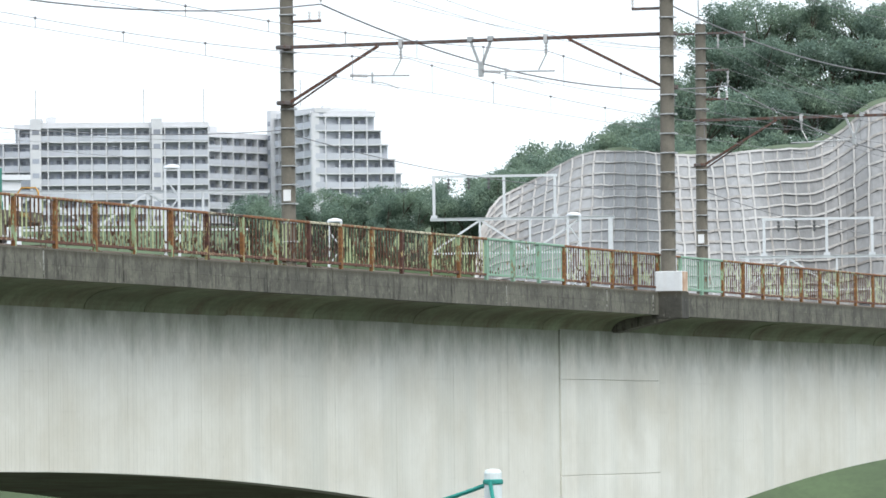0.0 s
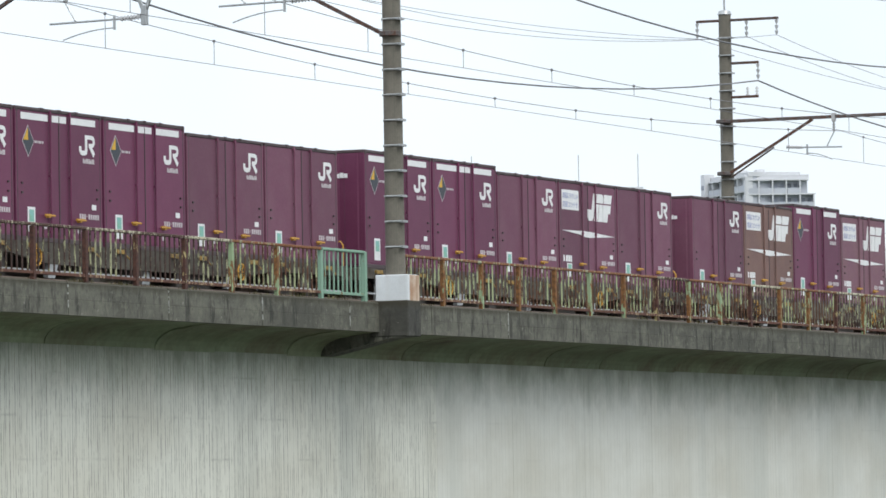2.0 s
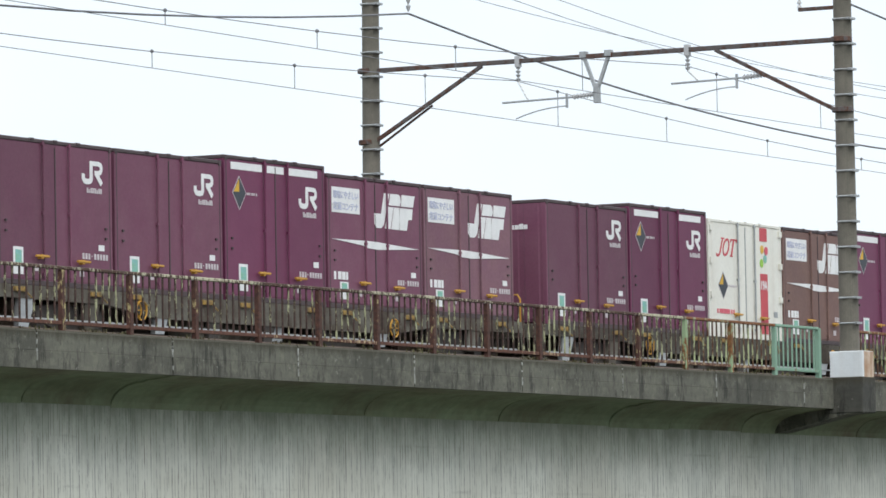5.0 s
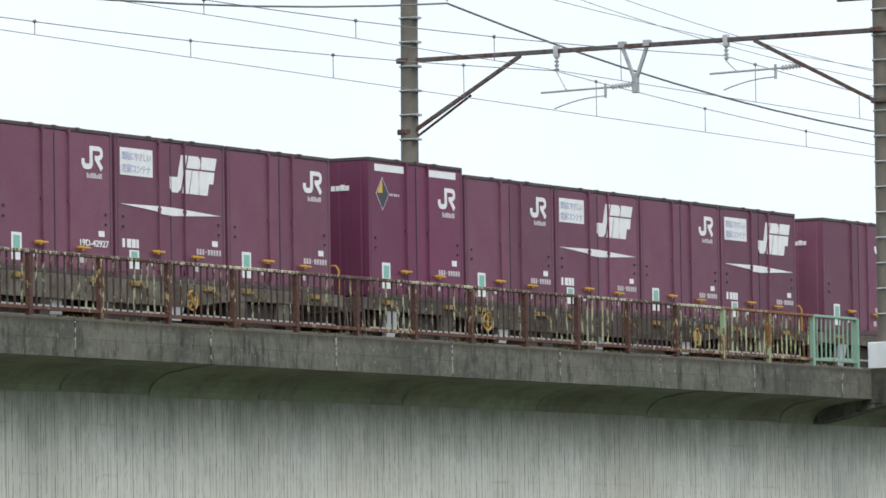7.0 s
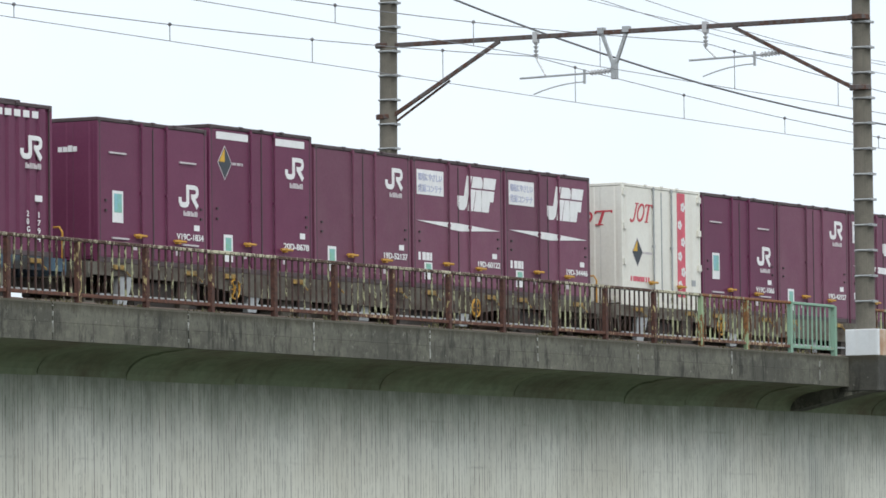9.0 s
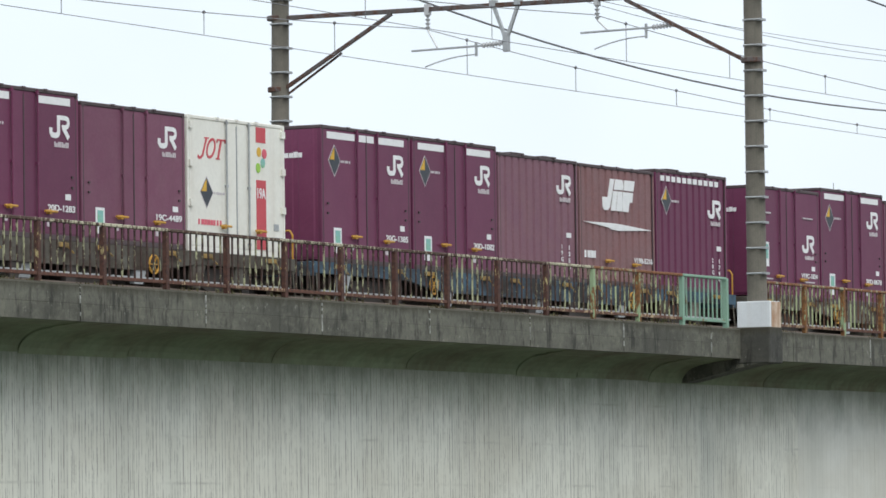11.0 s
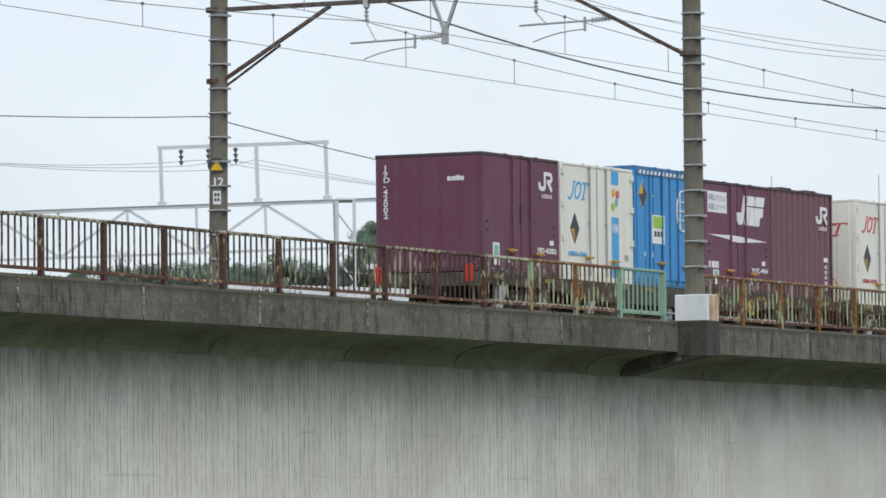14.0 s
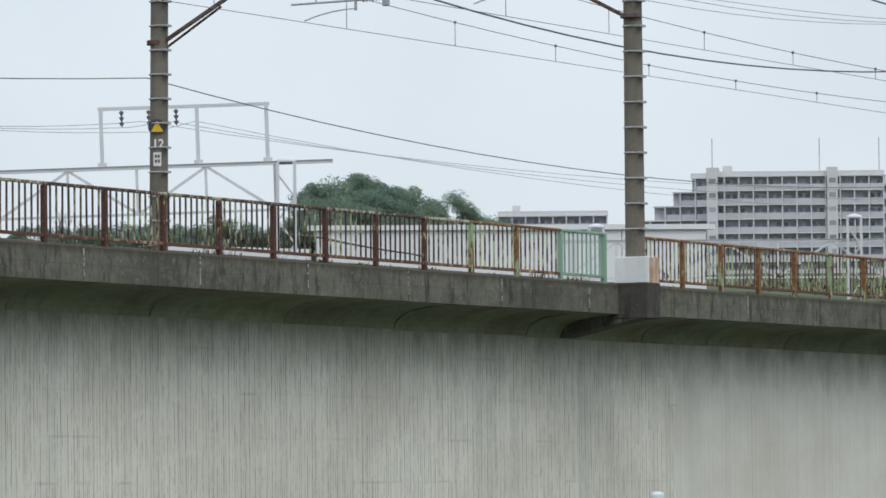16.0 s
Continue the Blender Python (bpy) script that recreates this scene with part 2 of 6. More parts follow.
def edge_concrete(name, base):
    """Old edge-beam concrete: two sizes of mottling, broken dark run-off, moss on its upper edge, pale scuffs."""
    m = bpy.data.materials.new(name)
    m.use_nodes = True
    nt = m.node_tree
    ln = nt.links.new
    b = nt.nodes["Principled BSDF"]
    b.inputs["Roughness"].default_value = 0.92
    geo = nt.nodes.new("ShaderNodeNewGeometry")
    P = geo.outputs["Position"]
    sep = nt.nodes.new("ShaderNodeSeparateXYZ")
    ln(P, sep.inputs[0])

    def nz(scale3, detail, rough=0.65):
        mp = nt.nodes.new("ShaderNodeMapping")
        mp.inputs["Scale"].default_value = scale3
        n = nt.nodes.new("ShaderNodeTexNoise")
        n.inputs["Scale"].default_value = 1.0
        n.inputs["Detail"].default_value = detail
        n.inputs["Roughness"].default_value = rough
        ln(P, mp.inputs["Vector"])
        ln(mp.outputs[0], n.inputs["Vector"])
        return n.outputs[0]

    def over(prev, v, a, c, hi, col):
        r = nt.nodes.new("ShaderNodeMapRange")
        r.inputs["From Min"].default_value = a
        r.inputs["From Max"].default_value = c
        r.inputs["To Max"].default_value = hi
        ln(v, r.inputs["Value"])
        x = nt.nodes.new("ShaderNodeMix")
        x.data_type = "RGBA"
        ln(r.outputs[0], x.inputs["Factor"])
        if isinstance(prev, tuple):
            x.inputs["A"].default_value = (*prev, 1)
        else:
            ln(prev, x.inputs["A"])
        x.inputs["B"].default_value = (*col, 1)
        return x.outputs["Result"]
    c = over(base, nz((0.55, 0.55, 1.0), 6, 0.7), 0.40, 0.58, 0.85, tuple(k * 0.5 for k in base))
    c = over(c, nz((2.6, 2.6, 3.4), 7, 0.8), 0.50, 0.62, 0.5, (base[0] * 1.5, base[1] * 1.5, base[2] * 1.45))
    c = over(c, nz((4.5, 4.5, 0.9), 6, 0.75), 0.52, 0.62, 0.85, (0.026, 0.025, 0.02))
    c = over(c, nz((11.0, 11.0, 7.0), 5, 0.8), 0.55, 0.64, 0.55, (0.04, 0.038, 0.03))
    c = over(c, nz((8.0, 8.0, 6.0), 4, 0.75), 0.64, 0.68, 0.7, (0.24, 0.235, 0.20))
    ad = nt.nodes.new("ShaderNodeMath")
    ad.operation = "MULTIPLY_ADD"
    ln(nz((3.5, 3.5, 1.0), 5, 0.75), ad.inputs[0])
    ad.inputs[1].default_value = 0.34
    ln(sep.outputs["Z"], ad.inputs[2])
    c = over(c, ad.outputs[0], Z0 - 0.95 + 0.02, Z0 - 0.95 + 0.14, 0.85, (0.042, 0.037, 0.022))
    ln(c, b.inputs["Base Color"])
    bp = nt.nodes.new("ShaderNodeBump")
    bp.inputs["Strength"].default_value = 0.5
    bp.inputs["Distance"].default_value = 0.02
    ln(nz((9.0, 9.0, 9.0), 7, 0.75), bp.inputs["Height"])
    ln(bp.outputs[0], b.inputs["Normal"])
    return m


M = {}
M["ground"] = mat("river_ground", (0.055, 0.06, 0.04), 0.95, var=0.5, scale=0.05, fine=2.0, coords="World")
M["board"] = girder_concrete("board_marked_concrete", True, (0.65, 0.645, 0.56))
M["smooth"] = girder_concrete("smooth_concrete", False, (0.63, 0.625, 0.56))
M["pier"] = girder_concrete("pier_concrete", False, (0.67, 0.665, 0.60))
# moss, with the shade under the deck's overhang painted into the dark tone
M["haunch"] = mat("mossy_shaded_underside", (0.190, 0.228, 0.138), 0.9, var=0.5, scale=0.7, fine=6, tint=(0.115, 0.092, 0.056), coords="World", rand=0.16)
M["parapet"] = edge_concrete("weathered_edge_concrete", (0.122, 0.119, 0.093))
M["corbel"] = edge_concrete("wet_stained_corbel_concrete", (0.066, 0.064, 0.053))
M["lime"] = mat("lime_bloom", (0.42, 0.42, 0.39), 0.9, var=0.4, scale=8)
M["block_white"] = mat("white_painted_concrete", (0.68, 0.70, 0.71), 0.8, var=0.15, scale=2, streak=0.12, streak_color=(0.3, 0.2, 0.12))
M["rust_stain"] = mat("rust_stained_white", (0.55, 0.44, 0.34), 0.85, var=0.6, scale=2.2, tint=(0.33, 0.16, 0.07), streak=0.6, streak_color=(0.28, 0.13, 0.06))
M["pole"] = mat("spun_concrete_pole", (0.160, 0.145, 0.116), 0.85, var=0.35, scale=2.0, fine=30, coords="World", streak=0.3)
M["galv"] = mat("galvanised_steel", (0.42, 0.43, 0.43), 0.45, 0.6, var=0.25, scale=8)
M["steel_old"] = rusty("weathered_portal_steel", (0.095, 0.082, 0.078), (0.12, 0.055, 0.035), 0.5, 5.0)
M["brown"] = rusty("railing_rust", (0.34, 0.34, 0.20), (0.062, 0.029, 0.020), 0.66, 6.0)
M["brown_post"] = rusty("railing_post_rust", (0.42, 0.35, 0.16), (0.090, 0.034, 0.021), 0.80, 5.0)
M["mixed"] = rusty("railing_green_and_rust", (0.36, 0.40, 0.22), (0.12, 0.05, 0.022), 0.56, 5.0)
M["mixed_post"] = rusty("railing_post_green_and_rust", (0.26, 0.35, 0.20), (0.24, 0.105, 0.03), 0.68, 2.5)
M["rail_cap"] = rusty("railing_cap", (0.44, 0.41, 0.29), (0.085, 0.040, 0.025), 0.52, 8.0)
M["rail_low"] = rusty("railing_low_rail_rust", (0.46, 0.34, 0.20), (0.135, 0.050, 0.028), 0.76, 8.0)
M["rail_orange"] = rusty("railing_orange_rust", (0.30, 0.32, 0.19), (0.26, 0.10, 0.035), 0.72, 4.0)
M["vine"] = mat("dry_vine", (0.105, 0.046, 0.024), 0.9, var=0.6, scale=5, tint=(0.05, 0.03, 0.018), coords="World")
M["green"] = rusty("railing_green", (0.205, 0.33, 0.245), (0.26, 0.15, 0.06), 0.12, 4.0)
M["rail"] = mat("rail_steel", (0.20, 0.15, 0.12), 0.5, 0.5, var=0.3)
M["ballast"] = mat("ballast_stone", (0.20, 0.18, 0.16), 0.95, var=0.6, scale=9, fine=30, bump=0.8, coords="World")
M["wire"] = mat("overhead_wire", (0.17, 0.17, 0.175), 0.5, 0.3, var=0.1, bump=0)
M["ceramic"] = mat("grey_porcelain", (0.46, 0.46, 0.46), 0.25, var=0.12)
M["weed"] = mat("weed_leaf", (0.12, 0.13, 0.05), 0.8, var=0.6, scale=6, rand=0.3, tint=(0.14, 0.085, 0.045))
PURPLE = (0.140, 0.046, 0.080)
M["purple"] = mat("purple_container_paint", PURPLE, 0.55, var=0.26, scale=1.3, fine=20, bump=0.05, rand=0.18, tint=(0.175, 0.083, 0.11), spec=0.3, streak=0.1, streak_color=(0.09, 0.05, 0.05))
M["purple_deep"] = mat("deep_purple_container_paint", (0.126, 0.027, 0.067), 0.5, var=0.2, scale=1.3, fine=20, bump=0.05, rand=0.14, tint=(0.165, 0.048, 0.09), spec=0.3, streak=0.08, streak_color=(0.07, 0.03, 0.04))
M["purple_faded"] = mat("faded_purple_container_paint", (0.182, 0.090, 0.120), 0.65, var=0.3, scale=1.3, fine=20, bump=0.05, rand=0.14, tint=(0.21, 0.12, 0.125), spec=0.2)
M["brown_cont"] = mat("brown_faded_container_paint", (0.175, 0.105, 0.095), 0.65, var=0.3, scale=1.3, fine=20, bump=0.05, rand=0.1, tint=(0.23, 0.14, 0.11), spec=0.25)
M["red_brown_cont"] = mat("chalky_red_brown_container_paint", (0.215, 0.112, 0.112), 0.7, var=0.35, scale=1.1, fine=20, bump=0.05, tint=(0.20, 0.13, 0.135), spec=0.2)
M["dark_trim"] = mat("dark_container_trim", (0.062, 0.040, 0.042), 0.6, var=0.3, scale=5, rand=0.1)
M["white_cont"] = mat("cream_white_container_paint", (0.72, 0.71, 0.64), 0.5, var=0.14, scale=1.2, fine=15, bump=0.05, tint=(0.50, 0.45, 0.36), streak=0.15, streak_color=(0.4, 0.31, 0.2))
M["blue_cont"] = mat("blue_container_paint", (0.030, 0.25, 0.55), 0.5, var=0.2, scale=1.6, fine=15, bump=0.05, tint=(0.06, 0.20, 0.42))
M["blue_trim"] = mat("dark_blue_trim", (0.04, 0.15, 0.32), 0.55, var=0.3, scale=3)
M["cyan_mark"] = mat("cyan_marking", (0.05, 0.33, 0.62), 0.5, var=0.08)
M["white_mark"] = mat("white_marking", (0.74, 0.74, 0.73), 0.55, var=0.12, scale=6)
M["faint_mark"] = mat("worn_white_marking", (0.55, 0.50, 0.51), 0.6, var=0.35, scale=9)
M["blue_writing"] = mat("faded_blue_writing", (0.50, 0.52, 0.66), 0.6, var=0.3, scale=8)
M["red_mark"] = mat("red_marking", (0.50, 0.055, 0.07), 0.5, var=0.12)
M["pink_mark"] = mat("pink_red_marking", (0.62, 0.10, 0.14), 0.55, var=0.25, scale=5)
M["yellow_mark"] = mat("yellow_marking", (0.62, 0.36, 0.025), 0.5, var=0.15)
M["black_mark"] = mat("dark_slate_marking", (0.03, 0.038, 0.048), 0.5, var=0.15)
M["sticker_teal"] = mat("sticker_teal", (0.20, 0.43, 0.47), 0.5, var=0.5, scale=4, tint=(0.20, 0.42, 0.16))
M["sticker_green"] = mat("sticker_green", (0.30, 0.55, 0.06), 0.5, var=0.2)
M["handle"] = mat("yellow_handle", (0.52, 0.27, 0.03), 0.55, var=0.3, scale=9)
M["latch"] = mat("grimy_yellow_latch", (0.33, 0.20, 0.04), 0.7, var=0.6, scale=9, tint=(0.10, 0.07, 0.03))
M["frame_grey"] = mat("wagon_frame_brown_grey", (0.130, 0.123, 0.102), 0.85, var=0.6, scale=1.6, rand=0.3, tint=(0.05, 0.036, 0.026), spec=0.2, streak=0.5, streak_color=(0.05, 0.035, 0.025))
M["frame_blue"] = mat("wagon_frame_blue_grey", (0.06, 0.105, 0.145), 0.8, var=0.8, scale=1.3, tint=(0.035, 0.034, 0.032), spec=0.2, streak=0.6, streak_color=(0.045, 0.034, 0.026))
M["bogie"] = mat("bogie_grime", (0.045, 0.036, 0.03), 0.85, var=0.5, scale=4)
M["tail_red"] = mat("red_tail_disc", (0.52, 0.028, 0.012), 0.6, var=0.15)
M["tank_white"] = mat("white_tank_shell", (0.70, 0.72, 0.70), 0.4, var=0.12, scale=1.5)
M["tank_green"] = mat("green_tank_frame", (0.008, 0.175, 0.13), 0.5, var=0.15, scale=2)
M["white_steel"] = mat("white_painted_steel", (0.58, 0.60, 0.62), 0.6, var=0.15, scale=0.8, coords="World")
# apartment recess and glass are paled, with the distance haze put into their colour
M["flat_wall"] = mat("apartment_render", (0.56, 0.565, 0.58), 0.85, var=0.12, scale=0.08, fine=1.0, bump=0, coords="World")
M["flat_dark"] = mat("hazed_apartment_recess", (0.46, 0.48, 0.52), 0.85, var=0.15, scale=0.1, bump=0, coords="World")
M["flat_glass"] = mat("hazed_apartment_window_glass", (0.29, 0.31, 0.36), 0.5, var=0.3, scale=0.3, bump=0, rand=0.4)
M["flat_rail"] = mat("balcony_front", (0.45, 0.47, 0.51), 0.7, var=0.12, scale=0.1, bump=0, coords="World", rand=0.08)
M["slope_beam"] = mat("sprayed_concrete_beam", (0.37, 0.365, 0.355), 0.9, var=0.35, scale=0.15, fine=2, coords="World", tint=(0.27, 0.24, 0.21))
M["slope_fill"] = mat("sprayed_concrete_cell", (0.30, 0.303, 0.305), 0.95, var=0.4, scale=0.12, fine=1.5, coords="World", tint=(0.19, 0.19, 0.19))
M["grass"] = mat("slope_grass", (0.055, 0.085, 0.035), 0.9, var=0.4, scale=0.3, fine=3, coords="World")
M["bark"] = mat("tree_bark", (0.10, 0.08, 0.06), 0.95, var=0.4, scale=2)


def leafy(name, color, deep):
    """Leaves that let some of the sky through."""
    m = bpy.data.materials.new(name)
    m.use_nodes = True
    nt = m.node_tree
    nt.nodes.remove(nt.nodes["Principled BSDF"])
    ln = nt.links.new
    geo = nt.nodes.new("ShaderNodeNewGeometry")
    n1 = nt.nodes.new("ShaderNodeTexNoise")
    n1.inputs["Scale"].default_value = 0.35
    n1.inputs["Detail"].default_value = 5
    ln(geo.outputs["Position"], n1.inputs["Vector"])
    mr = nt.nodes.new("ShaderNodeMapRange")
    mr.inputs["From Min"].default_value = 0.35
    mr.inputs["From Max"].default_value = 0.65
    ln(n1.outputs[0], mr.inputs["Value"])
    mix = nt.nodes.new("ShaderNodeMix")
    mix.data_type = "RGBA"
    ln(mr.outputs[0], mix.inputs["Factor"])
    mix.inputs["A"].default_value = (*deep, 1)
    mix.inputs["B"].default_value = (*color, 1)
    h = nt.nodes.new("ShaderNodeHueSaturation")
    rr = nt.nodes.new("ShaderNodeMapRange")
    rr.inputs["To Min"].default_value = 0.85
    rr.inputs["To Max"].default_value = 1.18
    ln(geo.outputs["Random Per Island"], rr.inputs["Value"])
    ln(rr.outputs[0], h.inputs["Value"])
    ln(mix.outputs["Result"], h.inputs["Color"])
    d = nt.nodes.new("ShaderNodeBsdfDiffuse")
    t = nt.nodes.new("ShaderNodeBsdfTranslucent")
    ln(h.outputs[0], d.inputs["Color"])
    ln(h.outputs[0], t.inputs["Color"])
    ms = nt.nodes.new("ShaderNodeMixShader")
    ms.inputs[0].default_value = 0.45
    ln(d.outputs[0], ms.inputs[1])
    ln(t.outputs[0], ms.inputs[2])
    ln(ms.outputs[0], nt.nodes["Material Output"].inputs["Surface"])
    return m


# leaf greens lifted beyond foliage tone, distance haze painted into them
M["leaf"] = leafy("hazed_dark_green_leaf", (0.19, 0.26, 0.20), (0.145, 0.205, 0.17))
M["leaf_light"] = leafy("hazed_mid_green_leaf", (0.22, 0.29, 0.21), (0.16, 0.225, 0.18))
M["far_wall"] = mat("pale_boundary_wall", (0.66, 0.67, 0.69), 0.85, var=0.12, scale=0.05, coords="World")
M["net"] = mat("green_net_rope", (0.02, 0.25, 0.21), 0.8, var=0.3, scale=9)
M["net_pole"] = mat("pale_net_pole", (0.60, 0.66, 0.66), 0.6, var=0.15, scale=2)
M["sign_yellow"] = mat("yellow_warning_plate", (0.68, 0.42, 0.02), 0.5, var=0.08)


# ---- mesh helpers ----
def box(bm, x0, x1, y0, y1, z0, z1, bevel=0.0):
    vs = [bm.verts.new(p) for p in ((x0, y0, z0), (x1, y0, z0), (x1, y1, z0), (x0, y1, z0), (x0, y0, z1), (x1, y0, z1), (x1, y1, z1), (x0, y1, z1))]
    fs = [bm.faces.new([vs[i] for i in q]) for q in ((3, 2, 1, 0), (4, 5, 6, 7), (0, 1, 5, 4), (1, 2, 6, 5), (2, 3, 7, 6), (3, 0, 4, 7))]
    if bevel:
        es = list({e for f in fs for e in f.edges})
        bmesh.ops.bevel(bm, geom=es, offset=bevel, segments=1, affect="EDGES")
    return bm


def beam(bm, a, b, r, n=6, r2=None):
    """A round or (n=4) square bar from a to b."""
    a, b = Vector(a), Vector(b)
    d = b - a
    q = d.to_track_quat("Z", "Y")
    r2 = r if r2 is None else r2
    rings = []
    for p, rr in ((a, r), (b, r2)):
        rings.append([bm.verts.new(p + q @ Vector((rr * math.cos((i + 0.5) * 2 * math.pi / n), rr * math.sin((i + 0.5) * 2 * math.pi / n), 0))) for i in range(n)])
    for i in range(n):
        bm.faces.new((rings[0][i], rings[0][(i + 1) % n], rings[1][(i + 1) % n], rings[1][i]))
    bm.faces.new(rings[0][::-1])
    bm.faces.new(rings[1])
    return bm


def path_tube(bm, pts, r, n=5):
    """One continuous round tube along the points."""
    pts = [Vector(p) for p in pts]
    rings = []
    for i, p in enumerate(pts):
        d = (pts[min(i + 1, len(pts) - 1)] - pts[max(i - 1, 0)]).normalized()
        s = d.cross(Vector((0, 0, 1)))
        s = s.normalized() if s.length > 1e-3 else Vector((0, 1, 0))
        u = s.cross(d)
        rings.append([bm.verts.new(p + r * (s * math.cos(2 * math.pi * k / n) + u * math.sin(2 * math.pi * k / n))) for k in range(n)])
    for a, b in zip(rings, rings[1:]):
        for k in range(n):
            bm.faces.new((a[k], a[(k + 1) % n], b[(k + 1) % n], b[k]))
    bm.faces.new(rings[0][::-1])
    bm.faces.new(rings[-1])
    return bm


def lathe(bm, profile, n=20, at=(0, 0, 0)):
    """Turned shape round the z axis; profile of (radius, height)."""
    ox, oy, oz = at
    rings = [[bm.verts.new((ox + r * math.cos(2 * math.pi * i / n), oy + r * math.sin(2 * math.pi * i / n), oz + z)) for i in range(n)] for r, z in profile]
    for a, b in zip(rings, rings[1:]):
        for i in range(n):
            bm.faces.new((a[i], a[(i + 1) % n], b[(i + 1) % n], b[i]))
    bm.faces.new(rings[0][::-1])
    bm.faces.new(rings[-1])
    return bm


def prism(bm, outline, y0, y1):
    """An outline in x and z pushed through from y0 to y1."""
    a = [bm.verts.new((x, y0, z)) for x, z in outline]
    b = [bm.verts.new((x, y1, z)) for x, z in outline]
    n = len(a)
    bm.faces.new(a)
    bm.faces.new(b[::-1])
    for i in range(n):
        bm.faces.new((a[(i + 1) % n], a[i], b[i], b[(i + 1) % n]))
    return bm


def B():
    return bmesh.new()


def mesh_of(name, bm, material, smooth=False):
    bmesh.ops.recalc_face_normals(bm, faces=bm.faces[:])
    me = bpy.data.meshes.new(name)
    bm.to_mesh(me)
    bm.free()
    for mm in (material if isinstance(material, (list, tuple)) else [material]):
        me.materials.append(mm)
    if smooth:
        for p in me.polygons:
            p.use_smooth = True
    return me


def part(name, bm, material, parent, label="", smooth=False):
    ob = new(name, mesh_of(name, bm, material, smooth))
    ob.parent = parent
    if label:
        tagged(ob, label)
    return ob


def thing(name, label, category, group="", kind="", at=None):
    ob = new(name)
    ob.empty_display_size = 0.2
    tagged(ob, label, category, group, kind)
    if at is not None:
        ob.matrix_basis = at
    return ob


def solid(name, bm, material, label, category, group="", kind="", smooth=False):
    return tagged(new(name, mesh_of(name, bm, material, smooth)), label, category, group, kind)

# ---- ground and bridge ----
DECK = Z0 - 1.02
PAR_TOP = Z0 - 0.95
PAR_BOT = Z0 - 1.54
PAR_Y = 0.55
WALL_Y = 1.85
FENCE_Y = 0.67
RAIL_TOP = Z0 - 0.69
TRACK_NEAR, TRACK_FAR = 3.75, 7.55
X_A, X_B = -64.0, 128.0


def ground():
    bm = B()
    n = 36
    size = 3600
    grid = [[bm.verts.new((-size + 2 * size * i / n + 400, -size + 2 * size * j / n + 400, 0)) for j in range(n + 1)] for i in range(n + 1)]
    for i in range(n):
        for j in range(n):
            bm.faces.new((grid[i][j], grid[i + 1][j], grid[i + 1][j + 1], grid[i][j + 1]))
    solid("ground", bm, M["ground"], "flat grassy river ground under the bridge", "ground", kind="structure")


def girder_bottom(x):
    """Underside of the haunched girder: shallow in mid-span, deep over the piers."""
    span = 83.4
    mid = 5.0 + span * round((x - 5.0) / span)
    return Z0 - 5.18 - 0.00145 * (x - mid) ** 2


def web_panel(x0, x1, y_face, top, joint=0.0):
    bm = B()
    steps = max(1, int((x1 - x0) / 2))
    xs = [x0 + joint + (x1 - x0 - 2 * joint) * i / steps for i in range(steps + 1)]
    outline = [(xs[0], top), (xs[-1], top)] + [(x, girder_bottom(x)) for x in reversed(xs)]
    prism(bm, outline, y_face, y_face + 0.45)
    return bm


def bridge_girder():
    g = thing("bridge_girder", "pale haunched concrete railway bridge girder, stained and board-marked", "bridge", kind="structure")
    top = Z0 - 1.95
    # core behind the cast face
    bm = B()
    xs = [X_A + i * 2.0 for i in range(int((X_B - X_A) / 2) + 1)]
    prism(bm, [(X_A, Z0 - 1.2), (X_B, Z0 - 1.2)] + [(x, girder_bottom(x) + 0.02) for x in reversed(xs)], WALL_Y + 0.40, 9.2)
    part("core", bm, M["haunch"], g, "mossy underside with shade in its dark colour")
    x = X_A
    while x < 5.4:
        x1 = min(x + 11.0, 5.5)
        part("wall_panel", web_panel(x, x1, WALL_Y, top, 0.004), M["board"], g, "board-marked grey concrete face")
        x = x1
    x = 5.5
    while x < X_B - 0.1:
        x1 = min(x + 4.1, X_B)
        for lim in (42.4, 51.0):
            if x < lim - 0.05 < x1:
                x1 = lim
        if 42.3 < x < 50.9:
            x1 = 51.0
            for za, zb in ((top, Z0 - 3.2), (Z0 - 3.206, Z0 - 5.62), (Z0 - 5.626, girder_bottom(46.7))):
                bm = B()
                box(bm, x + 0.003, x1 - 0.003, WALL_Y - 0.05, WALL_Y + 0.4, zb, za, 0.012)
                part("pier_panel", bm, M["pier"], g, "lighter smooth concrete panel over the pier")
        else:
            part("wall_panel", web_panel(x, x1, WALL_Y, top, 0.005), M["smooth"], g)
        x = x1
    for px in (-36.7, 46.7):
        bm = B()
        box(bm, px - 2.2, px + 2.2, 2.3, 8.8, -0.5, girder_bottom(px) + 0.3, 0.25)
        part("pier", bm, M["pier"], g, "thick concrete pier")


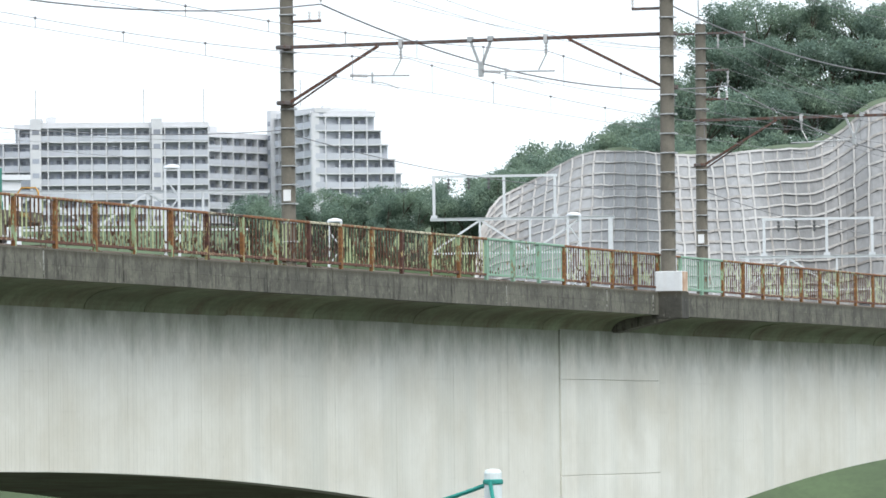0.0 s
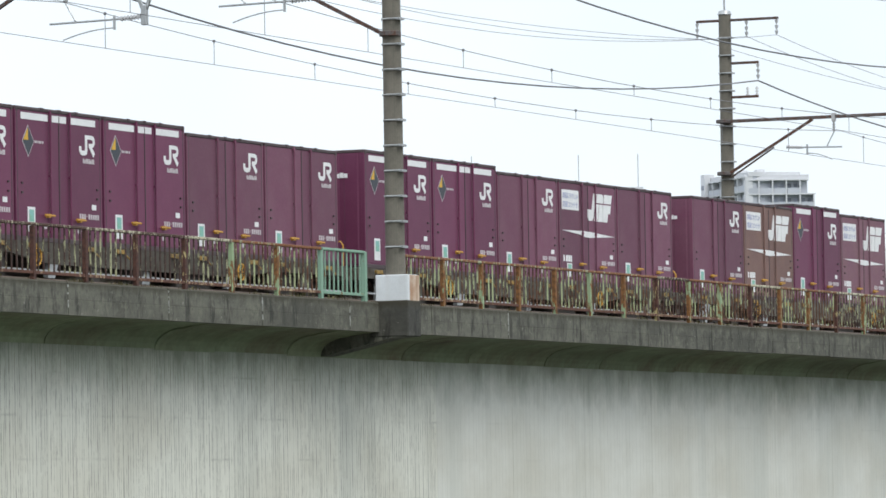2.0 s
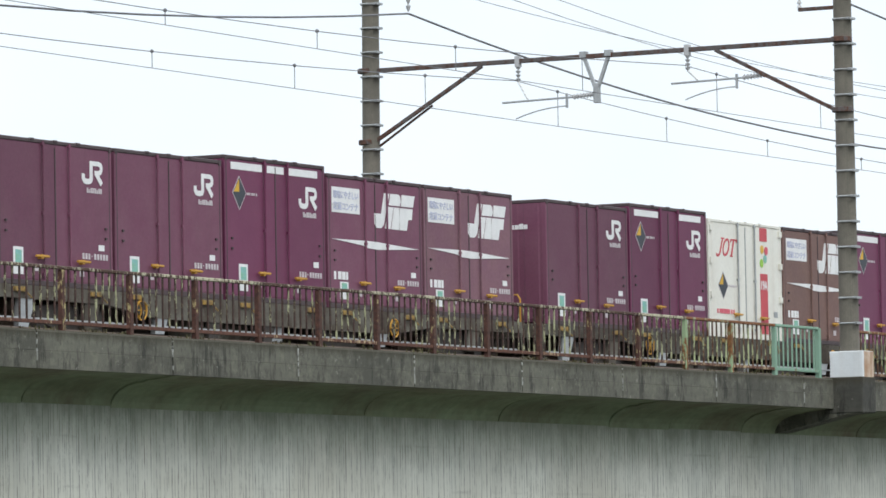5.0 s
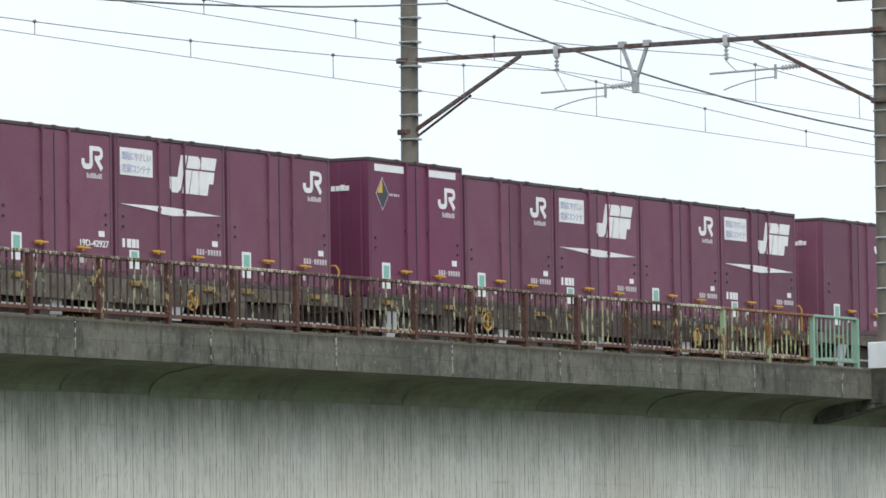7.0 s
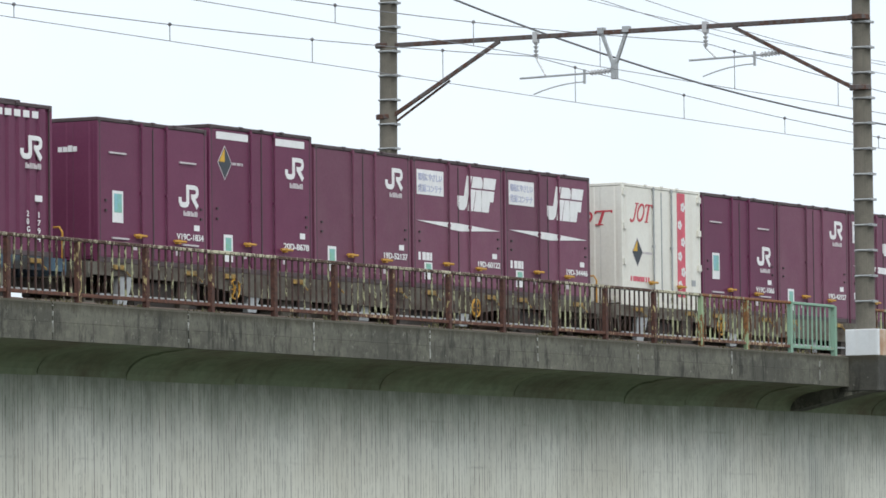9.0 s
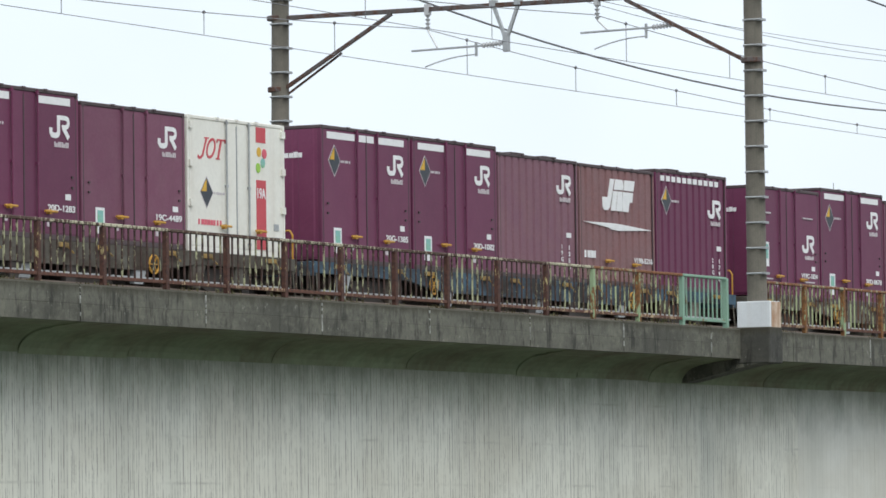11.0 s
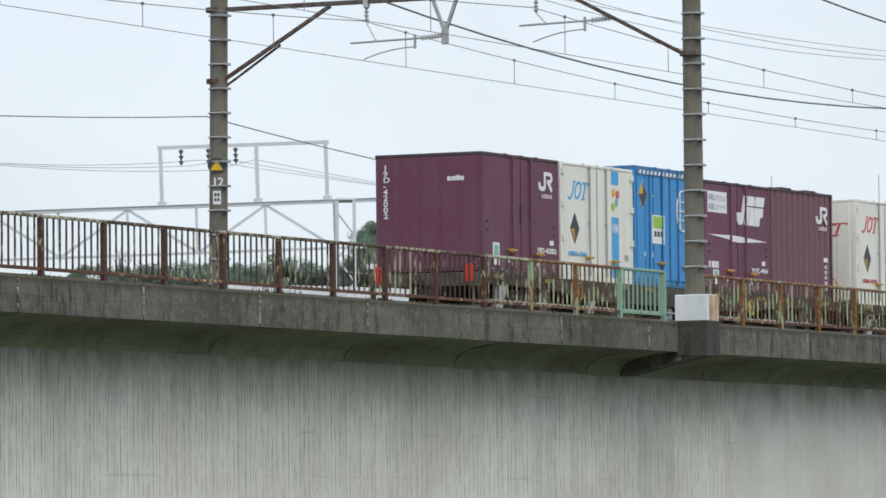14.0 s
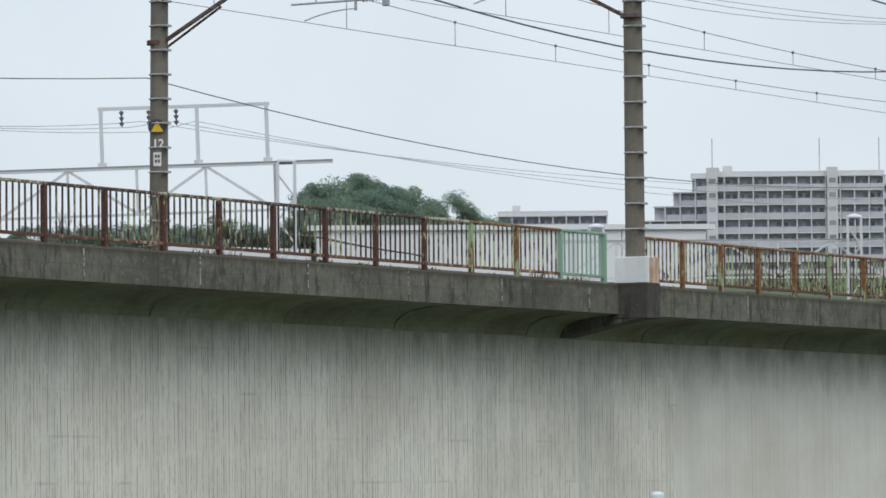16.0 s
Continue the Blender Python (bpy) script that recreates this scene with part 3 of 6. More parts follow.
def haunches():
    """Rounded underside between the deck's edge and the web, cast in short bays with ribs."""
    g = thing("deck_underside", "mossy concrete underside of the bridge deck, shade painted into its dark colour", "bridge deck", kind="structure")
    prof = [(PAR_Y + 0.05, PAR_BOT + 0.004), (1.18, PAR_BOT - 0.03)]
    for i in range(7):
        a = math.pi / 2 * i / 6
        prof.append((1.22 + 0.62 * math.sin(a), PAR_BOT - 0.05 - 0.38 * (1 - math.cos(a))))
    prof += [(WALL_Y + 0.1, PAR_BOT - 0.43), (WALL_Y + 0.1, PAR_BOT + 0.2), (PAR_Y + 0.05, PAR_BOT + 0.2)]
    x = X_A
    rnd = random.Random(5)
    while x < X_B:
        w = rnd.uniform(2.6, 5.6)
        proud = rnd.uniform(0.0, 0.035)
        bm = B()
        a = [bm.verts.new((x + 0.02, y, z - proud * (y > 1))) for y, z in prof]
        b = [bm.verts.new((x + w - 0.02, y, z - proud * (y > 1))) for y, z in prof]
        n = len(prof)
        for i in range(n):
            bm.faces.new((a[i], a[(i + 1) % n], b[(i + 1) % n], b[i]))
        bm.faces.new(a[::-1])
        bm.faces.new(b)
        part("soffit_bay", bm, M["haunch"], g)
        x += w
    bm = B()
    box(bm, X_A, X_B, PAR_Y + 0.3, 10.9, PAR_BOT + 0.2, DECK)
    part("deck_slab", bm, M["parapet"], g)


def parapets():
    g = thing("edge_beam", "dark weathered concrete edge beam of the bridge", "parapet", kind="structure")
    pieces = []
    x = -1.66 - 4.0 * 15
    rnd = random.Random(4)
    while x < X_B:
        pieces.append((x, x + 4.0))
        x += 4.0
    for x0, x1 in pieces:
        bm = B()
        dz = rnd.uniform(-0.006, 0.006)
        gap = 0.012
        n = 6
        # front face with a shallow drip groove and a horizontal casting line
        prof = [(PAR_Y, PAR_BOT + dz), (PAR_Y, PAR_BOT + 0.27), (PAR_Y + 0.007, PAR_BOT + 0.273), (PAR_Y + 0.003, PAR_BOT + 0.279), (PAR_Y + 0.004, PAR_TOP - 0.03), (PAR_Y + 0.03, PAR_TOP + dz), (PAR_Y + 0.42, PAR_TOP + dz), (PAR_Y + 0.42, PAR_BOT + dz)]
        a = [bm.verts.new((x0 + gap, y, z)) for y, z in prof]
        b = [bm.verts.new((x1 - gap, y, z)) for y, z in prof]
        m = len(prof)
        for i in range(m):
            bm.faces.new((a[i], a[(i + 1) % m], b[(i + 1) % m], b[i]))
        bm.faces.new(a[::-1])
        bm.faces.new(b)
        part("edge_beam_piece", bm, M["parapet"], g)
        # lime bloom along some joints
        if rnd.random() < (1.0 if x0 < 0 else 0.3):
            bm = B()
            zz = PAR_TOP - 0.05
            while zz > PAR_BOT + 0.1:
                hh = rnd.uniform(0.015, 0.07)
                if rnd.random() < 0.72:
                    w = rnd.uniform(0.004, 0.017)
                    box(bm, x0 - w + rnd.uniform(-0.012, 0.012), x0 + w, PAR_Y - 0.006, PAR_Y + 0.1, zz - hh, zz)
                zz -= hh
            if len(bm.faces):
                part("lime_streak", bm, M["lime"], g, "white lime bloom at a joint")
            else:
                bm.free()
    bm = B()
    box(bm, X_A, X_B, 10.55, 10.95, PAR_BOT, PAR_TOP)
    part("far_edge_beam", bm, M["parapet"], g)


def tracks():
    for yc in (TRACK_NEAR, TRACK_FAR):
        t = thing("railway_track", "ballasted railway track with rusty rails", "track", kind="structure")
        bm = B()
        a = [(yc - 1.8, DECK), (yc - 1.45, RAIL_TOP - 0.2), (yc + 1.45, RAIL_TOP - 0.2), (yc + 1.8, DECK)]
        v0 = [bm.verts.new((X_A, y, z)) for y, z in a]
        v1 = [bm.verts.new((X_B, y, z)) for y, z in a]
        for i in range(3):
            bm.faces.new((v0[i], v0[i + 1], v1[i + 1], v1[i]))
        part("ballast_bed", bm, M["ballast"], t)
        for s in (-1, 1):
            bm = B()
            y = yc + s * 0.5335 + s * 0.03
            box(bm, X_A, X_B, y - 0.032, y + 0.032, RAIL_TOP - 0.04, RAIL_TOP)
            box(bm, X_A, X_B, y - 0.01, y + 0.01, RAIL_TOP - 0.12, RAIL_TOP - 0.04)
            box(bm, X_A, X_B, y - 0.06, y + 0.06, RAIL_TOP - 0.15, RAIL_TOP - 0.12)
            part("rail", bm, M["rail"], t)
        bm = B()
        x = X_A
        while x < X_B:
            box(bm, x, x + 0.22, yc - 1.05, yc + 1.05, RAIL_TOP - 0.28, RAIL_TOP - 0.15)
            x += 0.6
        tagged(part("sleepers", bm, M["ballast"], t), kind="stuff")


# ---- railing ----
def railing_panel(style, length=2.0):
    """One bay: post at its start, rails, nine flat balusters, some bent."""
    post_m, bar_m = {"brown": ("brown_post", "brown"), "mixed": ("mixed_post", "mixed"), "green": ("green", "green")}[style]
    lab = {"brown": "rust-brown steel bridge railing bay with flaking pale paint", "mixed": "green and orange-rusted steel bridge railing bay",
           "green": "fresh green painted steel bridge railing bay"}[style]
    p = thing("railing_bay", lab, "railing", "railing along the bridge edge")
    rnd = random.Random(len(style))
    bot, top = PAR_TOP + 0.13 - Z0, 0.03
    bm = B()
    box(bm, -0.05, 0.05, -0.042, 0.042, PAR_TOP - Z0 - 0.02, top - 0.045, 0.008)
    part("post", bm, M[post_m], p)
    bm = B()
    box(bm, 0.0 if style != "green" else 0.057, length - 0.003, -0.034, 0.034, top - 0.042, top + 0.012, 0.01)
    part("top_rail", bm, M["green" if style == "green" else "rail_cap" if style == "brown" else "rail_orange"], p)
    bm = B()
    box(bm, 0.057, length - 0.057, -0.028, 0.028, bot - 0.03, bot + 0.026, 0.005)
    part("bottom_rail", bm, M["green" if style == "green" else "rail_low"], p)
    n = 9
    for i in range(n):
        x = length * (i + 1) / (n + 1)
        bm = B()
        lean = rnd.uniform(-0.01, 0.01)
        box(bm, x - 0.016, x + 0.016, -0.011, 0.011, bot + 0.02, top - 0.04)
        for v in bm.verts:
            v.co.x += lean * (v.co.z - bot)
        part("baluster", bm, M[bar_m], p)
    return p


def railings():
    proto = {s: railing_panel(s) for s in ("brown", "mixed", "green")}
    short = railing_panel("green", 2.05)
    used = set()

    def put(s, x):
        m = pose(x, FENCE_Y, Z0)
        if s not in used:
            used.add(s)
            proto[s].matrix_basis = m
            return
        copy_thing(proto[s], m)

    short.matrix_basis = pose(-2.74, FENCE_Y, Z0)
    bm = B()
    box(bm, 2.0, 2.1, -0.05, 0.05, PAR_TOP - Z0 - 0.02, 0.02, 0.008)
    part("post", bm, M["green"], short)
    x = -4.74
    k = 0
    while x > X_A + 2:
        put("mixed" if k < 2 else "brown", x)
        x -= 2.0
        k += 1
    x = 1.21
    k = 0
    while x < X_B - 2:
        if not 46.0 < x < 47.0:
            put("green" if 33 < x < 39 or 49 < x < 53 else "brown" if 15 < x < 33 and k % 3 == 1 else "mixed", x)
        x += 2.0
        k += 1


def mast_block(x):
    """White painted plinth of a near-side mast on its concrete corbel."""
    b = thing("mast_plinth", "white painted mast plinth with rust stain on a dark concrete corbel", "plinth", "mast plinths")
    b.matrix_basis = pose(x, 0, Z0)
    bm = B()
    box(bm, -0.17, 0.355, -0.045, 0.66, -0.94, -0.42, 0.012)
    part("plinth_cap", bm, [M["block_white"]], b, "white painted plinth")
    bm = B()
    box(bm, -0.10, 0.352, -0.052, -0.04, -0.935, -0.43)
    part("stained_face", bm, M["rust_stain"], b, "rust-stained side")
    bm = B()
    box(bm, -0.26, 0.385, -0.07, 0.75, -1.64, -0.93, 0.02)
    part("corbel", bm, M["corbel"], b, "dark stained concrete corbel")
    bm = B()
    prof = [(-0.06, -1.56), (1.95, -1.56), (1.95, -2.0), (1.7, -1.97), (0.3, -1.66), (-0.06, -1.62)]
    a = [bm.verts.new((-0.24, y, z)) for y, z in prof]
    c = [bm.verts.new((0.36, y, z)) for y, z in prof]
    n = len(prof)
    for i in range(n):
        bm.faces.new((a[i], a[(i + 1) % n], c[(i + 1) % n], c[i]))
    bm.faces.new(a[::-1])
    bm.faces.new(c)
    # the darker edge concrete stands in for the shadow on the bracket
    part("bracket", bm, M["parapet"], b, "weathered bracket under the plinth, dark concrete standing in for its shadow")


# ---- overhead line ----
MAST_NEAR_Y, MAST_FAR_Y = 0.33, 10.95
BEAM_Z = 5.73


def mast(x, y, foot, head, lean_x=0.0, lean_y=0.0, label="grey-brown concrete overhead-line mast with steel bands", spike=False, arms=(), plate=None):
    m = thing("overhead_line_mast", label, "mast", "overhead-line masts")
    m.matrix_basis = pose(x, y, Z0)
    bm = B()
    nrm = 24
    beam(bm, (lean_x * foot, lean_y * foot, foot), (lean_x * head, lean_y * head, head), 0.195, nrm, 0.172)
    part("pole", bm, M["pole"], m, smooth=False)
    z = foot + 0.55
    k = 0
    while z < head - 0.2:
        bm = B()
        lathe(bm, [(0.198, -0.018), (0.204, -0.014), (0.204, 0.014), (0.198, 0.018)], 24, (lean_x * z, lean_y * z, z))
        box(bm, lean_x * z - 0.19, lean_x * z + 0.06, lean_y * z - 0.255, lean_y * z - 0.175, z - 0.022, z + 0.022)
        beam(bm, (lean_x * z - 0.23, lean_y * z + 0.12, z), (lean_x * z - 0.23, lean_y * z - 0.22, z), 0.012, 5)
        part("band", bm, M["galv"], m, "galvanised clamp band")
        z += 0.5
        k += 1
    if spike:
        bm = B()
        beam(bm, (0, 0, head), (0.0, 0.02, head + 1.4), 0.03, 6, 0.02)
        lathe(bm, [(0.18, 0), (0.2, 0.02), (0.16, 0.12), (0.02, 0.16)], 16, (lean_x * head, lean_y * head, head))
        part("spike", bm, M["galv"], m)
    for az, y_from, y_to, hangs, up in arms:
        bm = B()
        box(bm, -0.04, 0.04, min(y_from, y_to) - y, max(y_from, y_to) - y, az - 0.035, az + 0.035, 0.005)
        part("cross_arm", bm, M["steel_old"], m, "steel cross arm")
        for hy in hangs:
            bm = B()
            insulator(bm, (0, hy - y, az + (0.02 if up else -0.02)), (0, hy - y, az + (0.28 if up else -0.48)), 3, 0.055)
            part("insulator", bm, M["ceramic"], m, "porcelain insulator")
    if plate is not None:
        bm = B()
        box(bm, -0.235, -0.2, -0.14, 0.06, plate - 0.15, plate + 0.15)
        part("number_plate", bm, M["white_mark"], m, "small white plate")
    return m


def insulator(bm, a, b, discs, r):
    a, b = Vector(a), Vector(b)
    beam(bm, a, b, r * 0.35, 8)
    for i in range(discs):
        p = a.lerp(b, (i + 0.5) / discs)
        d = (b - a).normalized() * (b - a).length / discs * 0.28
        beam(bm, p - d, p + d, r, 10, r * 0.55)


def portal(x, mirrored=False):
    """Steel portal over both tracks, with braces, drop bracket and wire supports."""
    p = thing("portal_beam", "rusty steel portal beam with braces over the tracks", "portal", "overhead-line portals")
    p.matrix_basis = pose(x, 0, Z0)
    yn, yf = MAST_NEAR_Y, MAST_FAR_Y
    bm = B()
    box(bm, -0.05, 0.05, yn - 0.2, yf + 0.22, BEAM_Z - 0.045, BEAM_Z + 0.045, 0.006)
    part("beam", bm, M["steel_old"], p)
    for y0, y1, z0 in ((yf - 0.18, 8.3, 4.28), (yn + 0.18, 3.05, 4.36)):
        bm = B()
        beam(bm, (-0.02, y0, z0), (-0.02, y1, BEAM_Z - 0.05), 0.05, 4)
        part("brace", bm, M["steel_old"], p)
        if y0 > 5:
            bm = B()
            beam(bm, (0.05, y0, z0 - 0.13), (0.05, y0 + (y1 - y0) * 0.52, z0 - 0.06 + (BEAM_Z - z0) * 0.5), 0.028, 4)
            part("brace", bm, M["steel_old"], p)
        bm = B()
        lathe(bm, [(0.205, -0.05), (0.215, -0.04), (0.215, 0.04), (0.205, 0.05)], 20, (0, yf if y0 > 5 else yn, z0 - 0.02))
        part("brace_collar", bm, M["steel_old"], p)
    for yy, zz in ((yf, BEAM_Z), (yn, BEAM_Z)):
        bm = B()
        lathe(bm, [(0.2, -0.05), (0.212, -0.04), (0.212, 0.04), (0.2, 0.05)], 20, (0, yy, zz))
        part("beam_collar", bm, M["steel_old"], p)
    ym = 5.47 if mirrored else 5.71
    bm = B()
    for s in (-1, 1):
        beam(bm, (0, ym + s * 0.28, BEAM_Z), (0, ym + s * 0.04, BEAM_Z - 0.62), 0.045, 4)
    box(bm, -0.06, 0.06, ym - 0.06, ym + 0.06, BEAM_Z - 0.95, BEAM_Z - 0.55, 0.01)
    box(bm, -0.07, 0.07, ym - 0.35, ym - 0.21, BEAM_Z - 0.02, BEAM_Z + 0.1)
    box(bm, -0.07, 0.07, ym + 0.21, ym + 0.35, BEAM_Z - 0.02, BEAM_Z + 0.1)
    part("drop_bracket", bm, M["galv"], p, "grey steel V-shaped drop bracket")
    if mirrored:
        arms = ((TRACK_FAR + 0.2, 9.1, BEAM_Z - 0.79), (TRACK_NEAR, ym - 0.06, BEAM_Z - 0.80))
    else:
        arms = ((TRACK_FAR, ym + 0.06, BEAM_Z - 0.77), (TRACK_NEAR, 1.99, BEAM_Z - 0.6))
    for yc, root, zr in arms:
        k = 1 if root < yc else -1
        bm = B()
        box(bm, -0.06, 0.06, yc - 0.12, yc - 0.02, BEAM_Z - 0.12, BEAM_Z + 0.1)
        insulator(bm, (0, yc - 0.07, BEAM_Z - 0.1), (0, yc - 0.07, BEAM_Z - 0.42), 4, 0.055)
        part("hanger_insulator", bm, M["ceramic"], p, "porcelain hanger insulator")
        bm = B()
        insulator(bm, (0, root, zr), (0, root + k * 0.5, zr - 0.03), 7, 0.06)
        part("arm_insulator", bm, M["ceramic"], p, "ribbed porcelain insulator")
        bm = B()
        beam(bm, (0, root + k * 0.5, zr - 0.03), (0, yc + k * 0.3, zr - 0.06), 0.022, 6)
        beam(bm, (0, yc - 0.07, BEAM_Z - 0.42), (0.0, yc - 0.07 - 0.21 * k, zr - 0.02), 0.018, 5)
        beam(bm, (0, root + k * 0.62, zr + 0.05), (0, root + k * 0.62, zr - 0.24), 0.03, 4)
        pts = []
        for i in range(7):
            u = i / 6
            pts.append((0, root + k * 0.62 + (yc - root - k * 0.62) * u, zr - 0.2 - 0.2 * u * u))
        path_tube(bm, pts, 0.014)
        part("registration_arm", bm, M["galv"], p, "steel registration arm")
    return p


def wires():
    spans = [(-95.24, -47.62), (-47.62, 0.0), (0.0, 47.62), (47.62, 86.6), (86.6, 134.2)]
    for yc, low, high, first, gap in ((TRACK_FAR, 4.53, 4.735, 1.9, 5.17), (TRACK_NEAR, 4.59, 4.82, 1.5, 5.12)):
        w = thing("catenary", "thin dark contact and carrier wires with droppers over the track", "overhead wire", "overhead wires")
        bm = B()
        path_tube(bm, [(spans[0][0], yc, Z0 + low), (spans[-1][1], yc, Z0 + low)], 0.0075, 5)
        part("contact_wire", bm, M["wire"], w)
        bm = B()

        def sag(x, a, b):
            u = 2 * abs((x - a) / (b - a) - 0.5)
            return Z0 + high + 0.60 - 0.60 * ((b - a) / 47.62) ** 2 * (1 - u * u)
        run = []
        for a, b in spans:
            run += [(a + (b - a) * i / 16, yc, sag(a + (b - a) * i / 16, a, b)) for i in range(16)]
        path_tube(bm, run, 0.009, 5)
        part("carrier_wire", bm, M["wire"], w)
        for a, b in spans:
            for i in range(9 if b - a > 45 else 7):
                x = b - (3.9 if yc > 5 else 4.6) - 5.24 * i if b < 1 else a + first + gap * i
                bm = B()
                beam(bm, (x, yc, sag(x, a, b)), (x, yc, Z0 + low), 0.008, 4)
                lathe(bm, [(0.01, -0.03), (0.035, -0.01), (0.035, 0.02), (0.01, 0.04)], 8, (x, yc, sag(x, a, b)))
                part("dropper", bm, M["wire"], w)

    def cable(name, label, pts, r, sagm):
        bm = B()
        path = []
        for a, b in zip(pts, pts[1:]):
            a, b = Vector(a), Vector(b)
            for i in range(18):
                u = i / 18
                q = a.lerp(b, u)
                q.z -= sagm * ((b.x - a.x) / 47.62) ** 2 * 4 * u * (1 - u)
                path.append(q)
        path.append(Vector(pts[-1]))
        path_tube(bm, path, r, 6)
        solid(name, bm, M["wire"], label, "cable", "feeder cables")

    def strung(y, z):
        return [(x, y, Z0 + z) for x in (-47.62, 0.0, 47.62, 86.6, 134.2)]
    cable("feeder_cable", "thick dark feeder cable sagging between masts", strung(9.98, 6.86), 0.022, 1.29)
    cable("feeder_cable", "thick dark feeder cable sagging between masts", strung(1.22, 6.95), 0.020, 1.27)
    cable("signal_wire", "thin overhead wire between mast arms", strung(9.4, 8.12), 0.0075, 1.25)
    cable("signal_wire", "thin overhead wire between mast arms", strung(10.3, 8.12), 0.0075, 1.25)
    cable("signal_wire", "thin overhead wire between mast arms", strung(11.78, 8.12), 0.0075, 0.65)
    cable("signal_wire", "thin overhead wire between mast arms", strung(-0.5, 8.57), 0.008, 1.25)
    cable("signal_wire", "thin overhead wire between mast arms", strung(0.95, 8.57), 0.008, 1.25)
    cable("signal_wire", "thin overhead wire between mast arms", strung(1.5, 8.57), 0.008, 0.7)
    cable("telephone_cable", "thin dark cable slung low from mast to mast", strung(11.2, 3.55), 0.012, 0.86)


def signs_on_mast():
    s = thing("mast_signs", "yellow triangle plate and number plates strapped to a mast", "sign")
    s.matrix_basis = pose(0, MAST_FAR_Y, Z0)
    rz = radians(205)
    c, d = math.cos(rz), math.sin(rz)

    def at(u, r):
        return Vector((r * c - u * d, r * d + u * c, 0))

    def plate(name, u0, u1, z0, z1, r, material, label, outline=None):
        bm = B()
        pts = outline or [(u0, z0), (u1, z0), (u1, z1), (u0, z1)]
        a = [bm.verts.new(at(u, r) + Vector((0, 0, z))) for u, z in pts]
        b = [bm.verts.new(at(u, r + 0.012) + Vector((0, 0, z))) for u, z in pts]
        n = len(pts)
        bm.faces.new(a)
        bm.faces.new(b[::-1])
        for i in range(n):
            bm.faces.new((a[i], a[(i + 1) % n], b[(i + 1) % n], b[i]))
        part(name, bm, material, s, label)
    ring = [(0.19 * math.cos(i * math.pi / 10), 2.52 + 0.16 * math.sin(i * math.pi / 10)) for i in range(20)]
    plate("dark_disc", 0, 0, 0, 0, 0.20, M["black_mark"], "dark backing disc", ring)
    plate("triangle", 0, 0, 0, 0, 0.216, M["sign_yellow"], "yellow warning triangle", [(-0.13, 2.42), (0.13, 2.42), (0.0, 2.64)])
    plate("name_plate", -0.08, 0.08, 1.72, 2.0, 0.20, M["white_mark"], "small white plate")
    for u, z in ((-0.03, 1.92), (0.03, 1.92), (-0.03, 1.82), (0.03, 1.82)):
        plate("plate_bar", u - 0.02, u + 0.02, z - 0.03, z + 0.03, 0.214, M["black_mark"], "dark bar")
    me = lettering("12", 0.2)
    me.materials.append(M["white_mark"])
    ob = new("number", me)
    ob.parent = s
    p = at(0.03, 0.205)
    ob.matrix_basis = pose(p.x, p.y, 2.1, 90, 0, 205 + 90) @ Matrix.Translation((-0.13, 0, 0)) @ Matrix.Diagonal((1.2, 1.2, 1, 1))
    tagged(ob, "white painted number")

# ---- train ----
CL, CW = 3.715, 2.45
PITCH = 3.806
WAGON = 20.4
FLOOR = Z0 + 2.81 - 2.5      # level of the wagon decks
NEAR = -CW / 2


def on_side(bm, u0, u1, v0, v1, proud, h=2.5):
    """A thin raised plate on the near side: u along the side (0 to 1), v up (0 to 1)."""
    box(bm, u0 * CL, u1 * CL, NEAR - proud, NEAR + 0.01, v0 * h, v1 * h)


def side_shape(name, outline, material, parent, label="", proud=0.012, h=2.5):
    bm = B()
    prism(bm, [(u * CL, v * h) for u, v in outline], NEAR - proud, NEAR + 0.008)
    return part(name, bm, material, parent, label)


def end_plate(bm, y0, y1, z0, z1, proud=0.012):
    box(bm, -proud, 0.01, y0, y1, z0, z1)


def ribbon(bm, pts, half, y0, y1, flip=False):
    """A flat stroke of even width along the points in x and z, mitred, pushed from y0 to y1 (flip: in y and z on the end wall)."""
    pts = [Vector(p) for p in pts]
    n = len(pts)
    sides = []
    for i, p in enumerate(pts):
        d0 = (p - pts[i - 1]).normalized() if i else (pts[1] - p).normalized()
        d1 = (pts[i + 1] - p).normalized() if i < n - 1 else d0
        k = Vector((-(d0.y + d1.y), d0.x + d1.x))
        k = k.normalized() * half / max(0.5, abs(k.normalized().dot(Vector((-d0.y, d0.x)))))
        sides.append((p + k, p - k))

    def v(q, y):
        return bm.verts.new((y, q.x, q.y) if flip else (q.x, y, q.y))
    rows = [(v(a, y0), v(b, y0), v(b, y1), v(a, y1)) for a, b in sides]
    for a, b in zip(rows, rows[1:]):
        for k in range(4):
            bm.faces.new((a[k], a[(k + 1) % 4], b[(k + 1) % 4], b[k]))
    bm.faces.new(rows[0][::-1])
    bm.faces.new(rows[-1])


LETTERS = {}


def lettering(body, size, line=1.0):
    """A thin mesh of raised lettering, made once for each text."""
    if (body, line) in LETTERS:
        return LETTERS[body, line].copy()
    text = bpy.data.curves.new("lettering", "FONT")
    text.body = body
    text.size = size
    text.extrude = 0.003
    text.offset = size * 0.02
    text.space_line = line
    tmp = bpy.data.objects.new("lettering", text)
    scene.collection.objects.link(tmp)
    bpy.context.view_layer.update()
    me = bpy.data.meshes.new_from_object(tmp.evaluated_get(bpy.context.evaluated_depsgraph_get()))
    bpy.data.objects.remove(tmp)
    LETTERS[body, line] = me
    return me.copy()


